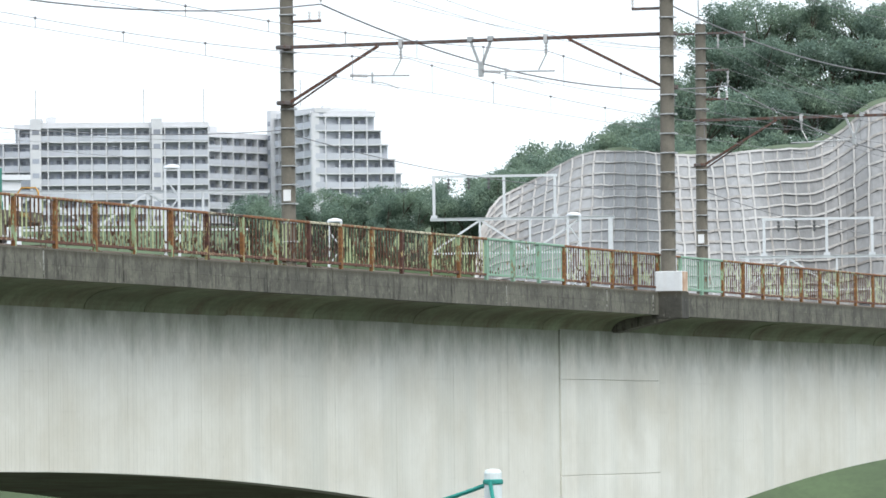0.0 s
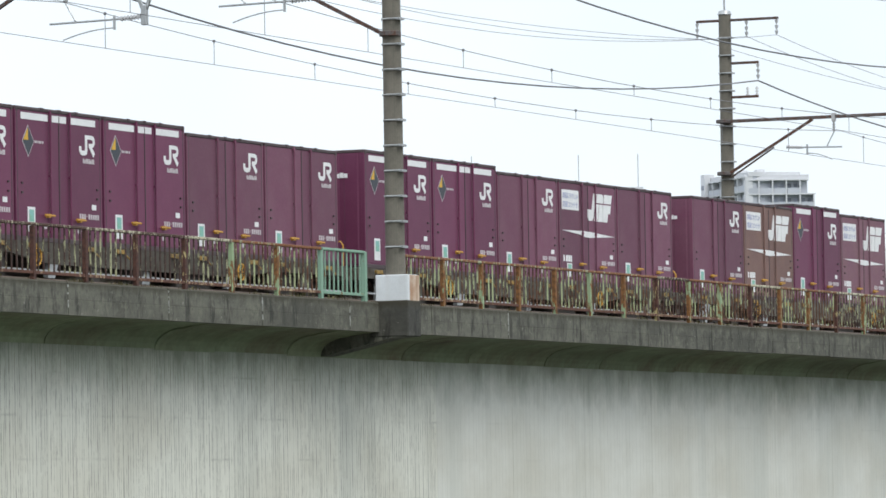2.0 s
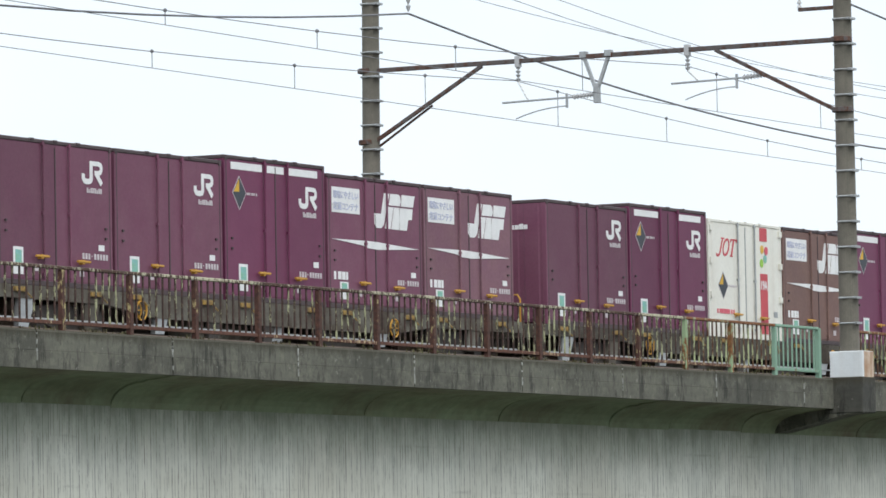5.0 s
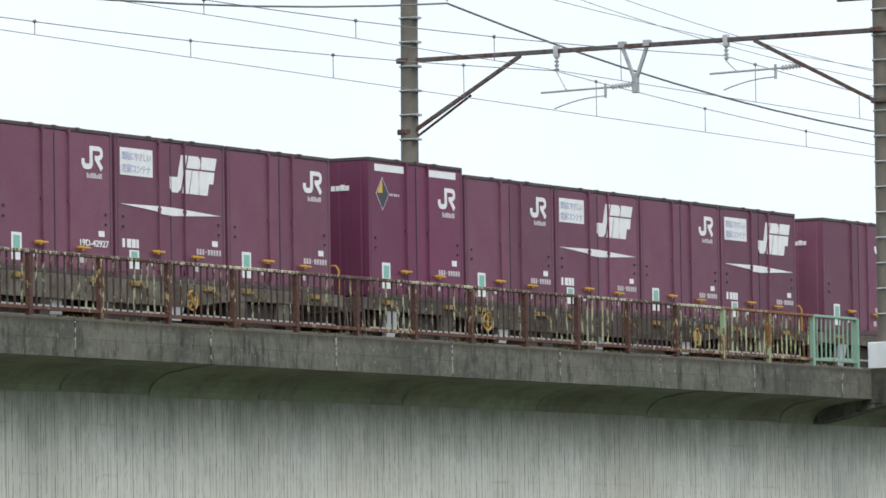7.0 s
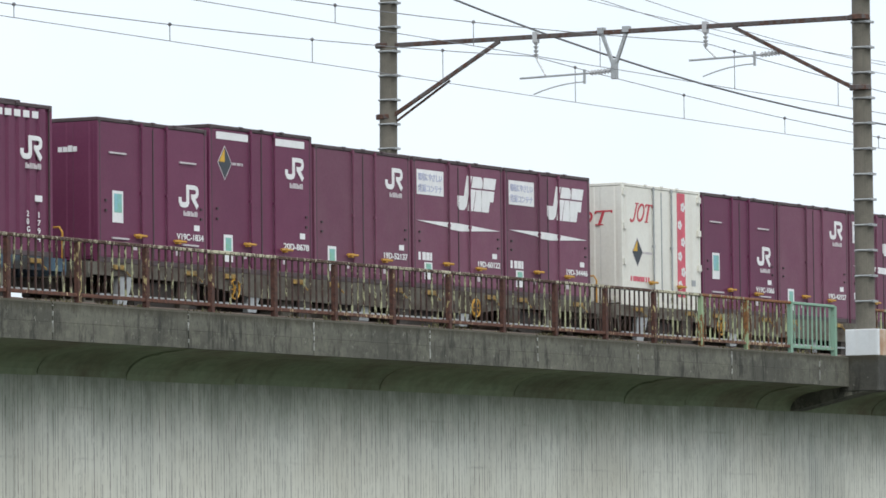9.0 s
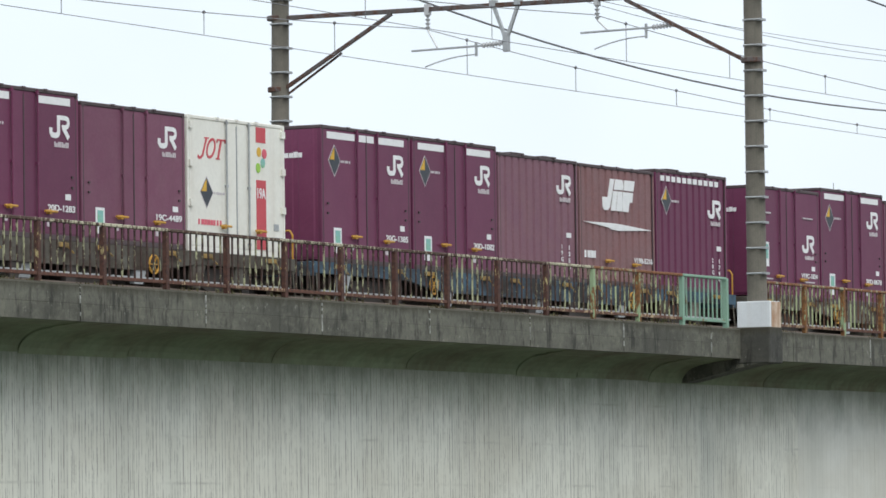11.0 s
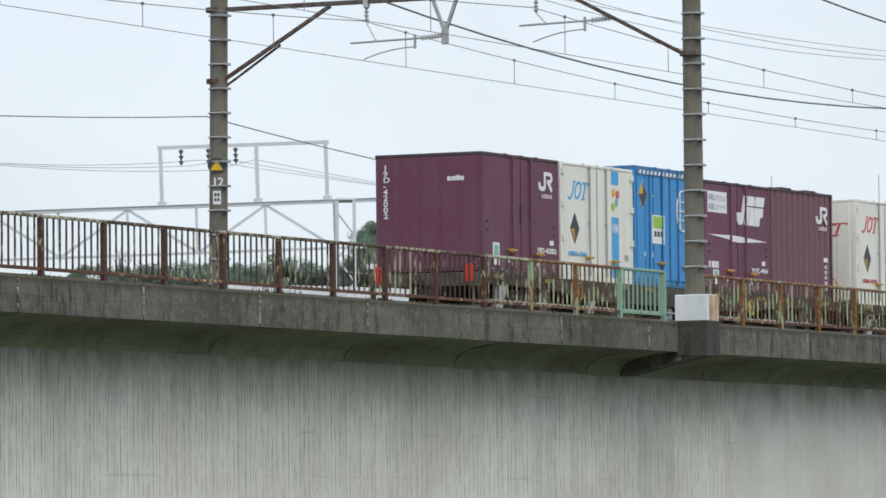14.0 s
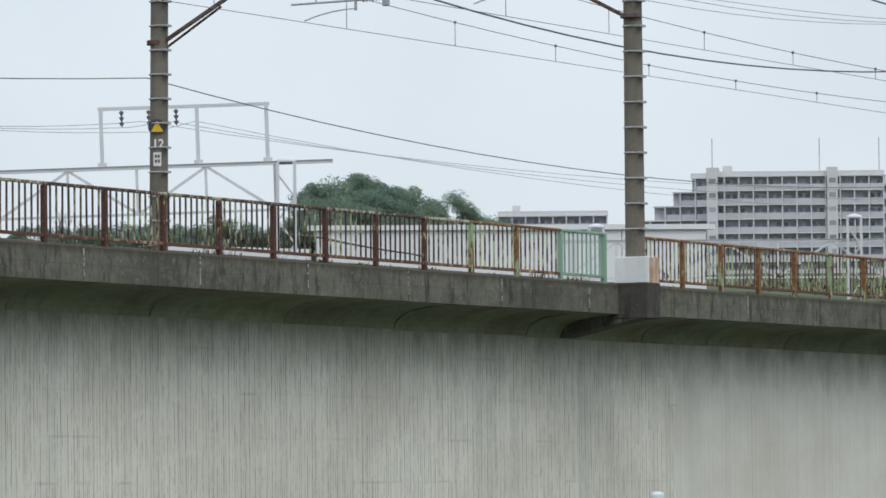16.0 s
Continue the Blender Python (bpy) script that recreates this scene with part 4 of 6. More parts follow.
def written(name, body, material, parent, u, v, h, width, height, line=1.0, label="", proud=0.014):
    """Lettering on the near side, fitted to a width and height in metres."""
    me = lettering(body, 0.2, line)
    me.materials.append(material)
    xs = [q.co.x for q in me.vertices]
    ys = [q.co.y for q in me.vertices]
    sx, sy = width / (max(xs) - min(xs)), height / (max(ys) - min(ys))
    for q in me.vertices:
        q.co.x = (q.co.x - min(xs)) * sx
        q.co.y = (q.co.y - min(ys)) * sy
    ob = new(name, me)
    ob.parent = parent
    ob.matrix_basis = pose(u * CL, NEAR - proud, v * h, 90, 0, 0)
    if label:
        tagged(ob, label)
    return ob


def mark_round(parent, u, v, h, mtl, s=1.0):
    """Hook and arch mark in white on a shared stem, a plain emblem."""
    x0, z0 = (u - 0.022) * CL, (v - 0.002) * h
    w, hh, t = 0.69 * s, 0.385 * s, 0.040 * s
    bm = B()
    for k, (pts, half) in enumerate((
            (((0.07, 0.42), (0.07, 0.22), (0.12, 0.11), (0.20, 0.08), (0.33, 0.08), (0.41, 0.12), (0.45, 0.22), (0.45, 1.0)), t * 1.18),
            (((0.40, 0.91), (0.80, 0.91), (0.90, 0.86), (0.93, 0.77), (0.93, 0.64), (0.89, 0.54), (0.80, 0.49), (0.62, 0.49)), t),
            (((0.68, 0.47), (0.94, 0.0)), t * 1.2))):
        ribbon(bm, [(x0 + a * w, z0 + b * hh) for a, b in pts], half, NEAR - 0.012 - 0.001 * k, NEAR + 0.006)
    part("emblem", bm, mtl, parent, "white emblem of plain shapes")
    bm = B()
    for i in range(4):
        a = u + 0.022 + i * 0.034
        on_side(bm, a, a + 0.012, v - 0.068 * s, v - 0.032 * s, 0.012, h)
        on_side(bm, a + 0.016, a + 0.028, v - 0.068 * s, v - (0.032 if i % 2 else 0.042) * s, 0.012, h)
    tagged(part("emblem_bar", bm, M["faint_mark"], parent), kind="stuff")


def mark_slant(parent, u, v, h, mtl):
    """Broad slanted block emblem with fine slits."""
    pieces = [
        [(0.0, 0.13), (0.0, 0.035), (0.022, 0.0), (0.072, 0.0), (0.10, 0.035), (0.163, 0.32), (0.108, 0.32), (0.072, 0.13)],
        [(0.112, 0.0), (0.170, 0.0), (0.204, 0.2), (0.150, 0.2)],
        [(0.180, 0.0), (0.264, 0.0), (0.268, 0.10), (0.264, 0.2), (0.211, 0.2)],
        [(0.157, 0.215), (0.272, 0.215), (0.284, 0.25), (0.280, 0.30), (0.262, 0.32), (0.176, 0.32)],
        [(0.270, 0.0), (0.345, 0.0), (0.362, 0.10), (0.400, 0.10), (0.413, 0.2), (0.272, 0.2)],
        [(0.288, 0.215), (0.416, 0.215), (0.436, 0.32), (0.296, 0.32), (0.294, 0.28)],
    ]
    bm = B()
    for o in pieces:
        prism(bm, [((u + a) * CL, (v + 0.014 + b * 0.84) * h) for a, b in o], NEAR - 0.012, NEAR + 0.008)
    bmesh.ops.triangulate(bm, faces=[f for f in bm.faces if len(f.verts) > 4])
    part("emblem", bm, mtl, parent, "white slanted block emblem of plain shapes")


def bars(parent, u0, u1, v0, v1, n, h, mtl, name="writing_bar"):
    bm = B()
    rnd = random.Random(int(u0 * 1000) + n)
    w = (u1 - u0) / n
    for i in range(n):
        a = u0 + w * i
        on_side(bm, a + w * 0.08, a + w * (0.92 if rnd.random() > 0.25 else 0.6), v0, v1, 0.01, h)
    tagged(part(name, bm, mtl, parent), kind="stuff")


def diamond(parent, u, v, h, lift=0.0):
    w, hh = 0.062, 0.108
    side_shape("placard_edge", [(u, v + hh + 0.012), (u + w + 0.006, v), (u, v - hh - 0.012), (u - w - 0.006, v)], M["faint_mark"], parent, "thin pale outline", 0.008 + lift, h)
    side_shape("placard", [(u, v + hh), (u + w, v), (u, v - hh), (u - w, v)], M["black_mark"], parent, "dark diamond placard", 0.011 + lift, h)
    side_shape("placard_corner", [(u - 0.004, v + hh * 0.88), (u - 0.004, v + 0.006), (u - w * 0.9, v + 0.006)], M["yellow_mark"], parent, "yellow quarter", 0.016 + lift, h)
    bars(parent, u + w + 0.01, u + w + 0.12, v - 0.01, v + 0.008, 5, h, M["faint_mark"])


def container(kind):
    h = {"bands": 2.62, "bands3": 2.62, "ribbed_bands": 2.58, "blue": 2.62, "ribbed": 2.52}.get(kind, 2.5)
    body = {"plain": "purple", "slant": "purple", "slant_faded": "purple_faded", "slant_brown": "brown_cont", "slant_ribbed": "red_brown_cont",
            "bands": "purple_deep", "bands3": "purple_deep", "vent": "purple_deep", "ribbed": "purple_faded", "ribbed_bands": "purple_deep",
            "white_red": "white_cont", "white_flower": "white_cont", "white_crest": "white_cont", "white_blue": "white_cont", "blue": "blue_cont", "tail": "purple"}[kind]
    label = {"plain": "purple twelve-foot freight container with white emblem", "tail": "purple freight container at the train's tail, numbered end wall",
             "slant": "purple freight container with white slanted emblem and stripe", "slant_faded": "faded purple freight container with white slanted emblem",
             "slant_brown": "brown-faded freight container with white slanted emblem", "slant_ribbed": "brown ribbed freight container with slanted emblem",
             "bands": "deep purple freight container with white top bands and diamond", "bands3": "deep purple freight container with three white top bands",
             "vent": "deep purple ventilated freight container with low emblem", "ribbed": "purple freight container with ribbed side walls",
             "ribbed_bands": "deep purple ribbed freight container with white band", "white_red": "cream white refrigerated container with red stripe",
             "white_flower": "cream white container with pink flowered stripe", "white_crest": "stained white container with crest and red stripe",
             "white_blue": "cream white container with blue stripe and lettering shapes", "blue": "blue corrugated container with white globe mark"}[kind]
    c = thing("freight_container", label, "container", "containers on the train")
    mb = M[body]
    white = body == "white_cont"
    trim = M["white_cont"] if white else M["blue_trim"] if kind == "blue" else M["dark_trim"]
    ribbed = kind in ("ribbed", "ribbed_bands", "slant_ribbed", "blue")
    # body shell, recessed a little behind its frame
    bm = B()
    if ribbed:
        n = 11
        pts = []
        for i in range(n):
            a = 0.06 + (CL - 0.12) * i / n
            w = (CL - 0.12) / n
            pts += [(a, 0.0), (a + w * 0.55, 0.0), (a + w * 0.68, 0.035), (a + w * 0.88, 0.035)]
        pts.append((CL - 0.06, 0.0))
        lo = [bm.verts.new((x, NEAR + d, 0.06)) for x, d in pts]
        hi = [bm.verts.new((x, NEAR + d, h - 0.06)) for x, d in pts]
        for i in range(len(pts) - 1):
            bm.faces.new((lo[i], lo[i + 1], hi[i + 1], hi[i]))
        box(bm, 0.02, CL - 0.02, NEAR + 0.045, -NEAR, 0.05, h - 0.03)
    else:
        box(bm, 0.012, CL - 0.012, NEAR + 0.006, -NEAR, 0.05, h - 0.02)
    part("body", bm, mb, c)
    # roof with its edge
    bm = B()
    box(bm, 0.0, CL, NEAR - 0.012, -NEAR + 0.012, h - 0.07, h, 0.012)
    for x in (0.3 * CL, 0.5 * CL, 0.7 * CL):
        box(bm, x - 0.05, x + 0.05, NEAR - 0.03, NEAR + 0.1, h - 0.03, h + 0.008)
    part("roof", bm, trim if not white else M["white_cont"], c, "roof plate with dark edge")
    # corner posts and bottom sill
    for x0, x1 in ((0.0, 0.07), (CL - 0.07, CL)):
        bm = B()
        box(bm, x0, x1, NEAR - 0.008, NEAR + 0.08, 0.0, h - 0.071, 0.008)
        part("corner_post", bm, mb if not white else M["white_cont"], c)
    if not white:
        for x in (0.071, CL - 0.095):
            bm = B()
            box(bm, x, x + 0.024, NEAR - 0.006, NEAR + 0.02, 0.1, h - 0.072)
            part("door_gasket", bm, trim, c)
    bm = B()
    box(bm, 0.07, CL - 0.07, NEAR - 0.004, NEAR + 0.06, 0.0, 0.09, 0.008)
    part("bottom_sill", bm, trim, c)
    for x in (0.02, CL - 0.10):
        for z in (0.0, h - 0.1):
            bm = B()
            box(bm, x, x + 0.08, NEAR - 0.016, NEAR + 0.05, z, z + 0.095)
            part("corner_fitting", bm, trim, c)
    # end wall panels with shallow pressed ribs
    bm = B()
    ys = [(NEAR + 0.05, 0.006)]
    for i in range(5):
        y = NEAR + 0.14 + i * 0.46
        ys += [(y, 0.006), (y + 0.03, -0.008), (y + 0.33, -0.008), (y + 0.36, 0.006)]
    ys.append((-NEAR - 0.05, 0.006))
    lo = [bm.verts.new((d, y, 0.1)) for y, d in ys]
    hi = [bm.verts.new((d, y, h - 0.08)) for y, d in ys]
    for i in range(len(ys) - 1):
        bm.faces.new((lo[i], hi[i], hi[i + 1], lo[i + 1]))
    part("end_wall", bm, mb, c)
    # side doors: two leaves, lock rods, hinges, handles
    if not ribbed or kind == "blue":
        for u0, u1 in ((0.022, 0.494), (0.506, 0.978)):
            bm = B()
            if kind == "blue":
                for k in range(4):
                    w = (u1 - u0) / 4
                    on_side(bm, u0 + k * w + 0.01, u0 + (k + 1) * w - 0.01, 0.06, 0.93, 0.02, h)
            else:
                on_side(bm, u0, u1, 0.045, 0.965, 0.004, h)
            part("door_leaf", bm, mb, c)
        for u in (0.385, 0.615) + ((0.2, 0.8) if kind == "blue" else ()):
            bm = B()
            beam(bm, (u * CL, NEAR - 0.035, 0.10), (u * CL, NEAR - 0.035, h - 0.03), 0.02, 6)
            for v in (0.08, 0.5, 0.97):
                box(bm, u * CL - 0.035, u * CL + 0.035, NEAR - 0.05, NEAR, v * h - 0.03, v * h + 0.02)
            part("lock_rod", bm, M["blue_trim"] if kind == "blue" else M["galv"] if white else mb, c, "vertical door lock rod")
        for u in (0.5,):
            bm = B()
            on_side(bm, u - 0.004, u + 0.004, 0.05, 0.95, 0.012, h)
            if kind == "tail":
                on_side(bm, u - 0.012, u + 0.012, 0.42, 0.58, 0.03, h)
            if not white:
                part("door_seam", bm, trim, c)
            else:
                part("door_seam", bm, M["galv"], c)
    for u, v in ((0.30, 0.20), (0.66, 0.185)):
        bm = B()
        y = NEAR - 0.07
        beam(bm, (u * CL, y, v * h), ((u + 0.11) * CL, y, v * h), 0.022, 6)
        box(bm, (u + 0.05) * CL - 0.04, (u + 0.05) * CL + 0.04, y - 0.01, NEAR, v * h - 0.045, v * h + 0.03)
        if not kind.startswith("ribbed"):
            part("door_handle", bm, M["handle"], c, "yellow door handle")
        else:
            bm.free()
    if kind != "blue" and not white and not ribbed:
        bm = B()
        for u in (0.06, 0.93):
            for v in (0.35, 0.42):
                on_side(bm, u, u + 0.015, v, v + 0.015, 0.03, h)
        tagged(part("lashing_studs", bm, M["dark_trim"], c), kind="stuff")
        part_sticker = 0.13 if "slant" not in kind else 0.12
        if kind == "vent":
            bm = B()
            on_side(bm, 0.13, 0.225, 0.28, 0.50, 0.01, h)
        else:
            bm = B()
            on_side(bm, part_sticker, part_sticker + 0.085, 0.07, 0.255 if "slant" not in kind else 0.2, 0.01, h)
        st = part("sticker", bm, M["white_mark"], c, "white sticker with teal picture")
        bm = B()
        if kind == "vent":
            on_side(bm, 0.143, 0.212, 0.35, 0.48, 0.014, h)
        else:
            on_side(bm, part_sticker + 0.016, part_sticker + 0.07, 0.145, 0.235 if "slant" not in kind else 0.19, 0.014, h)
        part("sticker_picture", bm, M["sticker_teal"], st, "teal and green picture")
        bars(c, 0.87, 0.93, 0.272, 0.312, 1, h, M["white_mark"])
        bars(c, 0.70, 0.745, 0.085, 0.13, 1, h, M["faint_mark"])
        bars(c, 0.31, 0.35, 0.10, 0.14, 1, h, M["faint_mark"])
        # small writing on the end wall
        bm = B()
        for i in range(4):
            y = NEAR + 0.40 + i * 0.10
            end_plate(bm, y, y + 0.085, h * 0.765, h * 0.80 + 0.02 * (i == 1))
        tagged(part("end_writing_bar", bm, M["white_mark"], c), kind="stuff")
    if kind in ("plain", "tail"):
        mark_round(c, 0.755, 0.735, h, M["white_mark"])
    if kind in ("bands", "bands3"):
        mark_round(c, 0.755, 0.69, h, M["white_mark"])
        for u0, u1 in ((0.065, 0.37), (0.635, 0.925)) + (((0.42, 0.585),) if kind == "bands3" else ()):
            bm = B()
            on_side(bm, u0, u1, 0.905, 0.955, 0.01, h)
            part("white_band", bm, M["white_mark"], c)
        diamond(c, 0.145, 0.745, h)
    if kind == "vent":
        mark_round(c, 0.755, 0.44, h, M["white_mark"])
        for u, v in ((0.10, 0.755), (0.74, 0.74), (0.12, 0.165), (0.76, 0.16)):
            bm = B()
            on_side(bm, u, u + 0.15, v, v + 0.012, 0.03, h)
            part("vent_slot", bm, M["faint_mark"], c, "pale ventilator slot")
    if kind.startswith("slant"):
        mark_slant(c, 0.49 if kind != "slant_ribbed" else 0.3, 0.615, h, M["white_mark"])
        side_shape("white_stripe", [(0.04, 0.515), (0.42, 0.522), (0.52, 0.52), (0.96, 0.492), (0.52, 0.462), (0.42, 0.468), (0.36, 0.485)], M["white_mark"], c, "white lens-shaped stripe", 0.014, h)
        if kind != "slant_ribbed":
            bm = B()
            on_side(bm, 0.045, 0.335, 0.715, 0.905, 0.012, h)
            sq = part("notice_panel", bm, M["white_mark"], c, "white notice panel with faded blue writing")
            for v, words in ((0.82, "環境にやさしい"), (0.735, "鉄道コンテナ")):
                written("writing", words, M["blue_writing"], sq, 0.058, v, h, 0.26 * CL, 0.15, proud=0.016)
        bars(c, 0.055, 0.22, 0.215, 0.275, 4, h, M["white_mark"])
        if kind == "slant":
            bm = B()
            for i in range(3):
                y = NEAR + 0.35 + i * 0.27
                box(bm, -0.012, 0.01, y, y + 0.23, h * 0.74, h * 0.84)
            part("end_emblem", bm, M["white_mark"], c, "white block emblem on the end wall")
    if kind in ("ribbed", "ribbed_bands"):
        mark_round(c, 0.75, 0.72 if kind == "ribbed" else 0.64, h, M["white_mark"])
        bm = B()
        on_side(bm, 0.85, 0.91, 0.36, 0.40, 0.01, h)
        part("mark_square", bm, M["white_mark"], c)
        for k in range(2):
            bm = B()
            box(bm, 0.6 + 1.5 * k, 1.2 + 1.5 * k, NEAR - 0.01, NEAR + 0.3, h - 0.002, h + 0.03)
            part("roof_lug", bm, trim, c)
        if kind == "ribbed_bands":
            for i in range(11):
                bm = B()
                on_side(bm, 0.07 + i * 0.076, 0.07 + i * 0.076 + 0.052, 0.905, 0.95, 0.008, h)
                part("white_dash", bm, M["white_mark"], c)
            diamond(c, 0.145, 0.745, h)
    if white:
        accent = M["cyan_mark"] if kind == "white_blue" else M["pink_mark"] if kind != "white_red" else M["red_mark"]
        # emblem of a hook, an oval and a capped bar, slanting
        ink = M["cyan_mark"] if kind == "white_blue" else M["red_mark"]
        oval = [(0.47 + 0.15 * math.cos(i * math.pi / 8), 0.5 + 0.44 * math.sin(i * math.pi / 8)) for i in range(17)]
        strokes = (((0.0, 0.10), (0.06, 0.0), (0.14, 0.02), (0.19, 0.14), (0.22, 0.95)), ((0.13, 0.97), (0.31, 0.97)), oval,
                   ((0.82, 0.03), (0.82, 0.97)), ((0.66, 0.80), (0.67, 0.94), (0.98, 0.94), (0.99, 0.80)), ((0.74, 0.03), (0.90, 0.03)))
        thick = (0.026, 0.012, 0.024, 0.03, 0.016, 0.012)
        bm = B()
        for k, (st, half) in enumerate(zip(strokes, thick)):
            ribbon(bm, [((0.10 + 0.25 * (a + 0.16 * b)) * CL, (0.69 + 0.155 * b) * h) for a, b in st], half, NEAR - 0.010 - 0.001 * k, NEAR + 0.006)
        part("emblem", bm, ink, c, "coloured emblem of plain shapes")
        bm = B()
        for k, (st, half) in enumerate(zip(strokes, thick)):
            ribbon(bm, [(NEAR + 1.45 - 1.15 * (a + 0.10 * b), (0.655 + 0.12 * b) * h) for a, b in st], half, -0.010 - 0.001 * k, 0.008, True)
        part("end_emblem", bm, ink, c)
        diamond(c, 0.19, 0.44, h) if kind in ("white_flower", "white_red") else side_shape("placard", [(0.19, 0.575), (0.252, 0.44), (0.19, 0.305), (0.128, 0.44)], M["black_mark"], c, "dark diamond placard", 0.011, h)
        if kind in ("white_crest", "white_blue"):
            side_shape("placard_corner", [(0.187, 0.435), (0.187, 0.325), (0.136, 0.435)], M["handle"], c, "brown quarter", 0.015, h)
        number = {"white_crest": "UR8A-10150", "white_blue": "UR8A-1566"}.get(kind)
        if number:
            written("number", number, ink, c, 0.10, 0.205, h, 0.25 * CL, 0.10, label="coloured lettering")
        else:
            bars(c, 0.10, 0.35, 0.20, 0.24, 8, h, M["pink_mark"])
        u0, u1 = 0.70, 0.80
        bm = B()
        if kind == "white_flower":
            on_side(bm, u0, u1, 0.10, 0.965, 0.01, h)
            part("stripe", bm, accent, c, "pink-red vertical stripe")
            for i, v in enumerate((0.85, 0.70, 0.56, 0.44, 0.31, 0.2)):
                bm = B()
                cx = u0 + (0.03 if i % 2 else 0.07)
                for k in range(5):
                    a = k * 2 * math.pi / 5
                    x, z = cx * CL + 0.06 * math.cos(a), v * h + 0.06 * math.sin(a)
                    prism(bm, [(x + 0.045 * math.cos(j * math.pi / 3), z + 0.045 * math.sin(j * math.pi / 3)) for j in range(6)], NEAR - 0.016, NEAR)
                part("flower_mark", bm, M["white_mark"], c, "pale flower shape")
        else:
            on_side(bm, u0, u1, 0.85, 0.965, 0.01, h)
            part("stripe_top", bm, accent, c, "short coloured stripe")
            bm = B()
            on_side(bm, u0, u1, 0.05, 0.57, 0.01, h)
            part("stripe", bm, accent, c, "coloured vertical stripe")
            written("class_mark", "19A", M["white_mark"], c, u0 + 0.008, 0.43, h, 0.085 * CL, 0.2, label="white lettering")
            for i, (du, dv, mm) in enumerate(((0.03, 0.78, "yellow_mark"), (0.07, 0.70, "sticker_teal"), (0.02, 0.66, "sticker_green"), (0.085, 0.77, "pink_mark"))):
                bm = B()
                r = 0.085
                if kind == "white_crest":
                    du, dv, r = 0.05, 0.755 - 0.03 * i, 0.15 - 0.033 * i
                    mm = ("sticker_teal", "sticker_green", "cyan_mark", "sticker_teal")[i]
                prism(bm, [((u0 + du) * CL + r * math.cos(j * math.pi / 5), dv * h + r * 1.1 * math.sin(j * math.pi / 5)) for j in range(10)], NEAR - 0.012 - 0.002 * i, NEAR)
                part("picture_spot", bm, M[mm], c, "coloured spot of the picture")
        bm = B()
        on_side(bm, 0.86, 0.97, 0.12, 0.15, 0.012, h)
        on_side(bm, 0.88, 0.93, 0.20, 0.25, 0.012, h)
        part("small_notice", bm, M["galv"], c)
        for v in (0.33, 0.62, 0.9):
            for ua, ub in ((0.955, 0.99), (0.01, 0.04)):
                bm = B()
                on_side(bm, ua, ub, v, v + 0.05, 0.05, h)
                part("hinge", bm, M["white_cont"], c)
    if kind == "blue":
        bm = B()
        box(bm, 0.06, CL - 0.06, NEAR - 0.03, NEAR + 0.05, h - 0.2, h - 0.05)
        part("header_bar", bm, M["blue_trim"], c)
        for i in range(16):
            bm = B()
            x = 0.2 + i * 0.205
            prism(bm, [(x, h - 0.17), (x + 0.09, h - 0.17), (x + 0.13, h - 0.09), (x + 0.04, h - 0.09)], NEAR - 0.04, NEAR)
            part("header_mark", bm, M["white_mark"], c, "slanted white mark")
        diamond(c, 0.11, 0.76, h, 0.02)
        bm = B()
        on_side(bm, 0.24, 0.42, 0.36, 0.60, 0.026, h)
        nt = part("notice_panel", bm, M["white_mark"], c, "white notice with green block")
        bm = B()
        on_side(bm, 0.255, 0.405, 0.49, 0.59, 0.03, h)
        part("green_block", bm, M["sticker_green"], nt)
        bm = B()
        for k in range(3):
            on_side(bm, 0.27 + 0.045 * k, 0.30 + 0.045 * k, 0.42, 0.465, 0.03, h)
        tagged(part("writing_bar", bm, M["black_mark"], nt), kind="stuff")
        # globe: ring with bars
        bm = B()
        cx, cz, r = 0.68 * CL, 0.655 * h, 0.36
        for i in range(20):
            a, b2 = i * math.pi / 10, (i + 1) * math.pi / 10
            beam(bm, (cx + r * 0.85 * math.cos(a), NEAR - 0.03, cz + r * 1.25 * math.sin(a)), (cx + r * 0.85 * math.cos(b2), NEAR - 0.03, cz + r * 1.25 * math.sin(b2)), 0.022, 4)
        for dz in (-0.2, 0.0, 0.2):
            beam(bm, (cx - r * 0.8, NEAR - 0.03, cz + dz), (cx + r * 0.8, NEAR - 0.03, cz + dz), 0.02, 4)
        for dx in (-0.13, 0.13):
            beam(bm, (cx + dx, NEAR - 0.03, cz - r * 1.15), (cx + dx, NEAR - 0.03, cz + r * 1.15), 0.02, 4)
        part("globe_mark", bm, M["white_mark"], c, "white globe outline")
        bars(c, 0.06, 0.30, 0.245, 0.285, 7, h, M["white_mark"])
        bm = B()
        on_side(bm, 0.76, 0.95, 0.12, 0.165, 0.026, h)
        part("white_band", bm, M["white_mark"], c)
        bm = B()
        for i in range(9):
            on_side(bm, 0.86, 0.89, 0.82 - i * 0.06, 0.855 - i * 0.06, 0.026, h)
        tagged(part("writing_bar", bm, M["cyan_mark"], c), kind="stuff")
    if kind == "tail":
        for i, ch in enumerate("19D-42002"):
            me = lettering(ch, 0.2)
            me.materials.append(M["white_mark"])
            ob = new("end_digit", me)
            ob.parent = c
            ob.matrix_basis = pose(-0.016, 1.04, h - 0.33 - i * 0.125, 90, 0, -90) @ Matrix.Diagonal((1.05, 0.79, 1, 1))
    return c


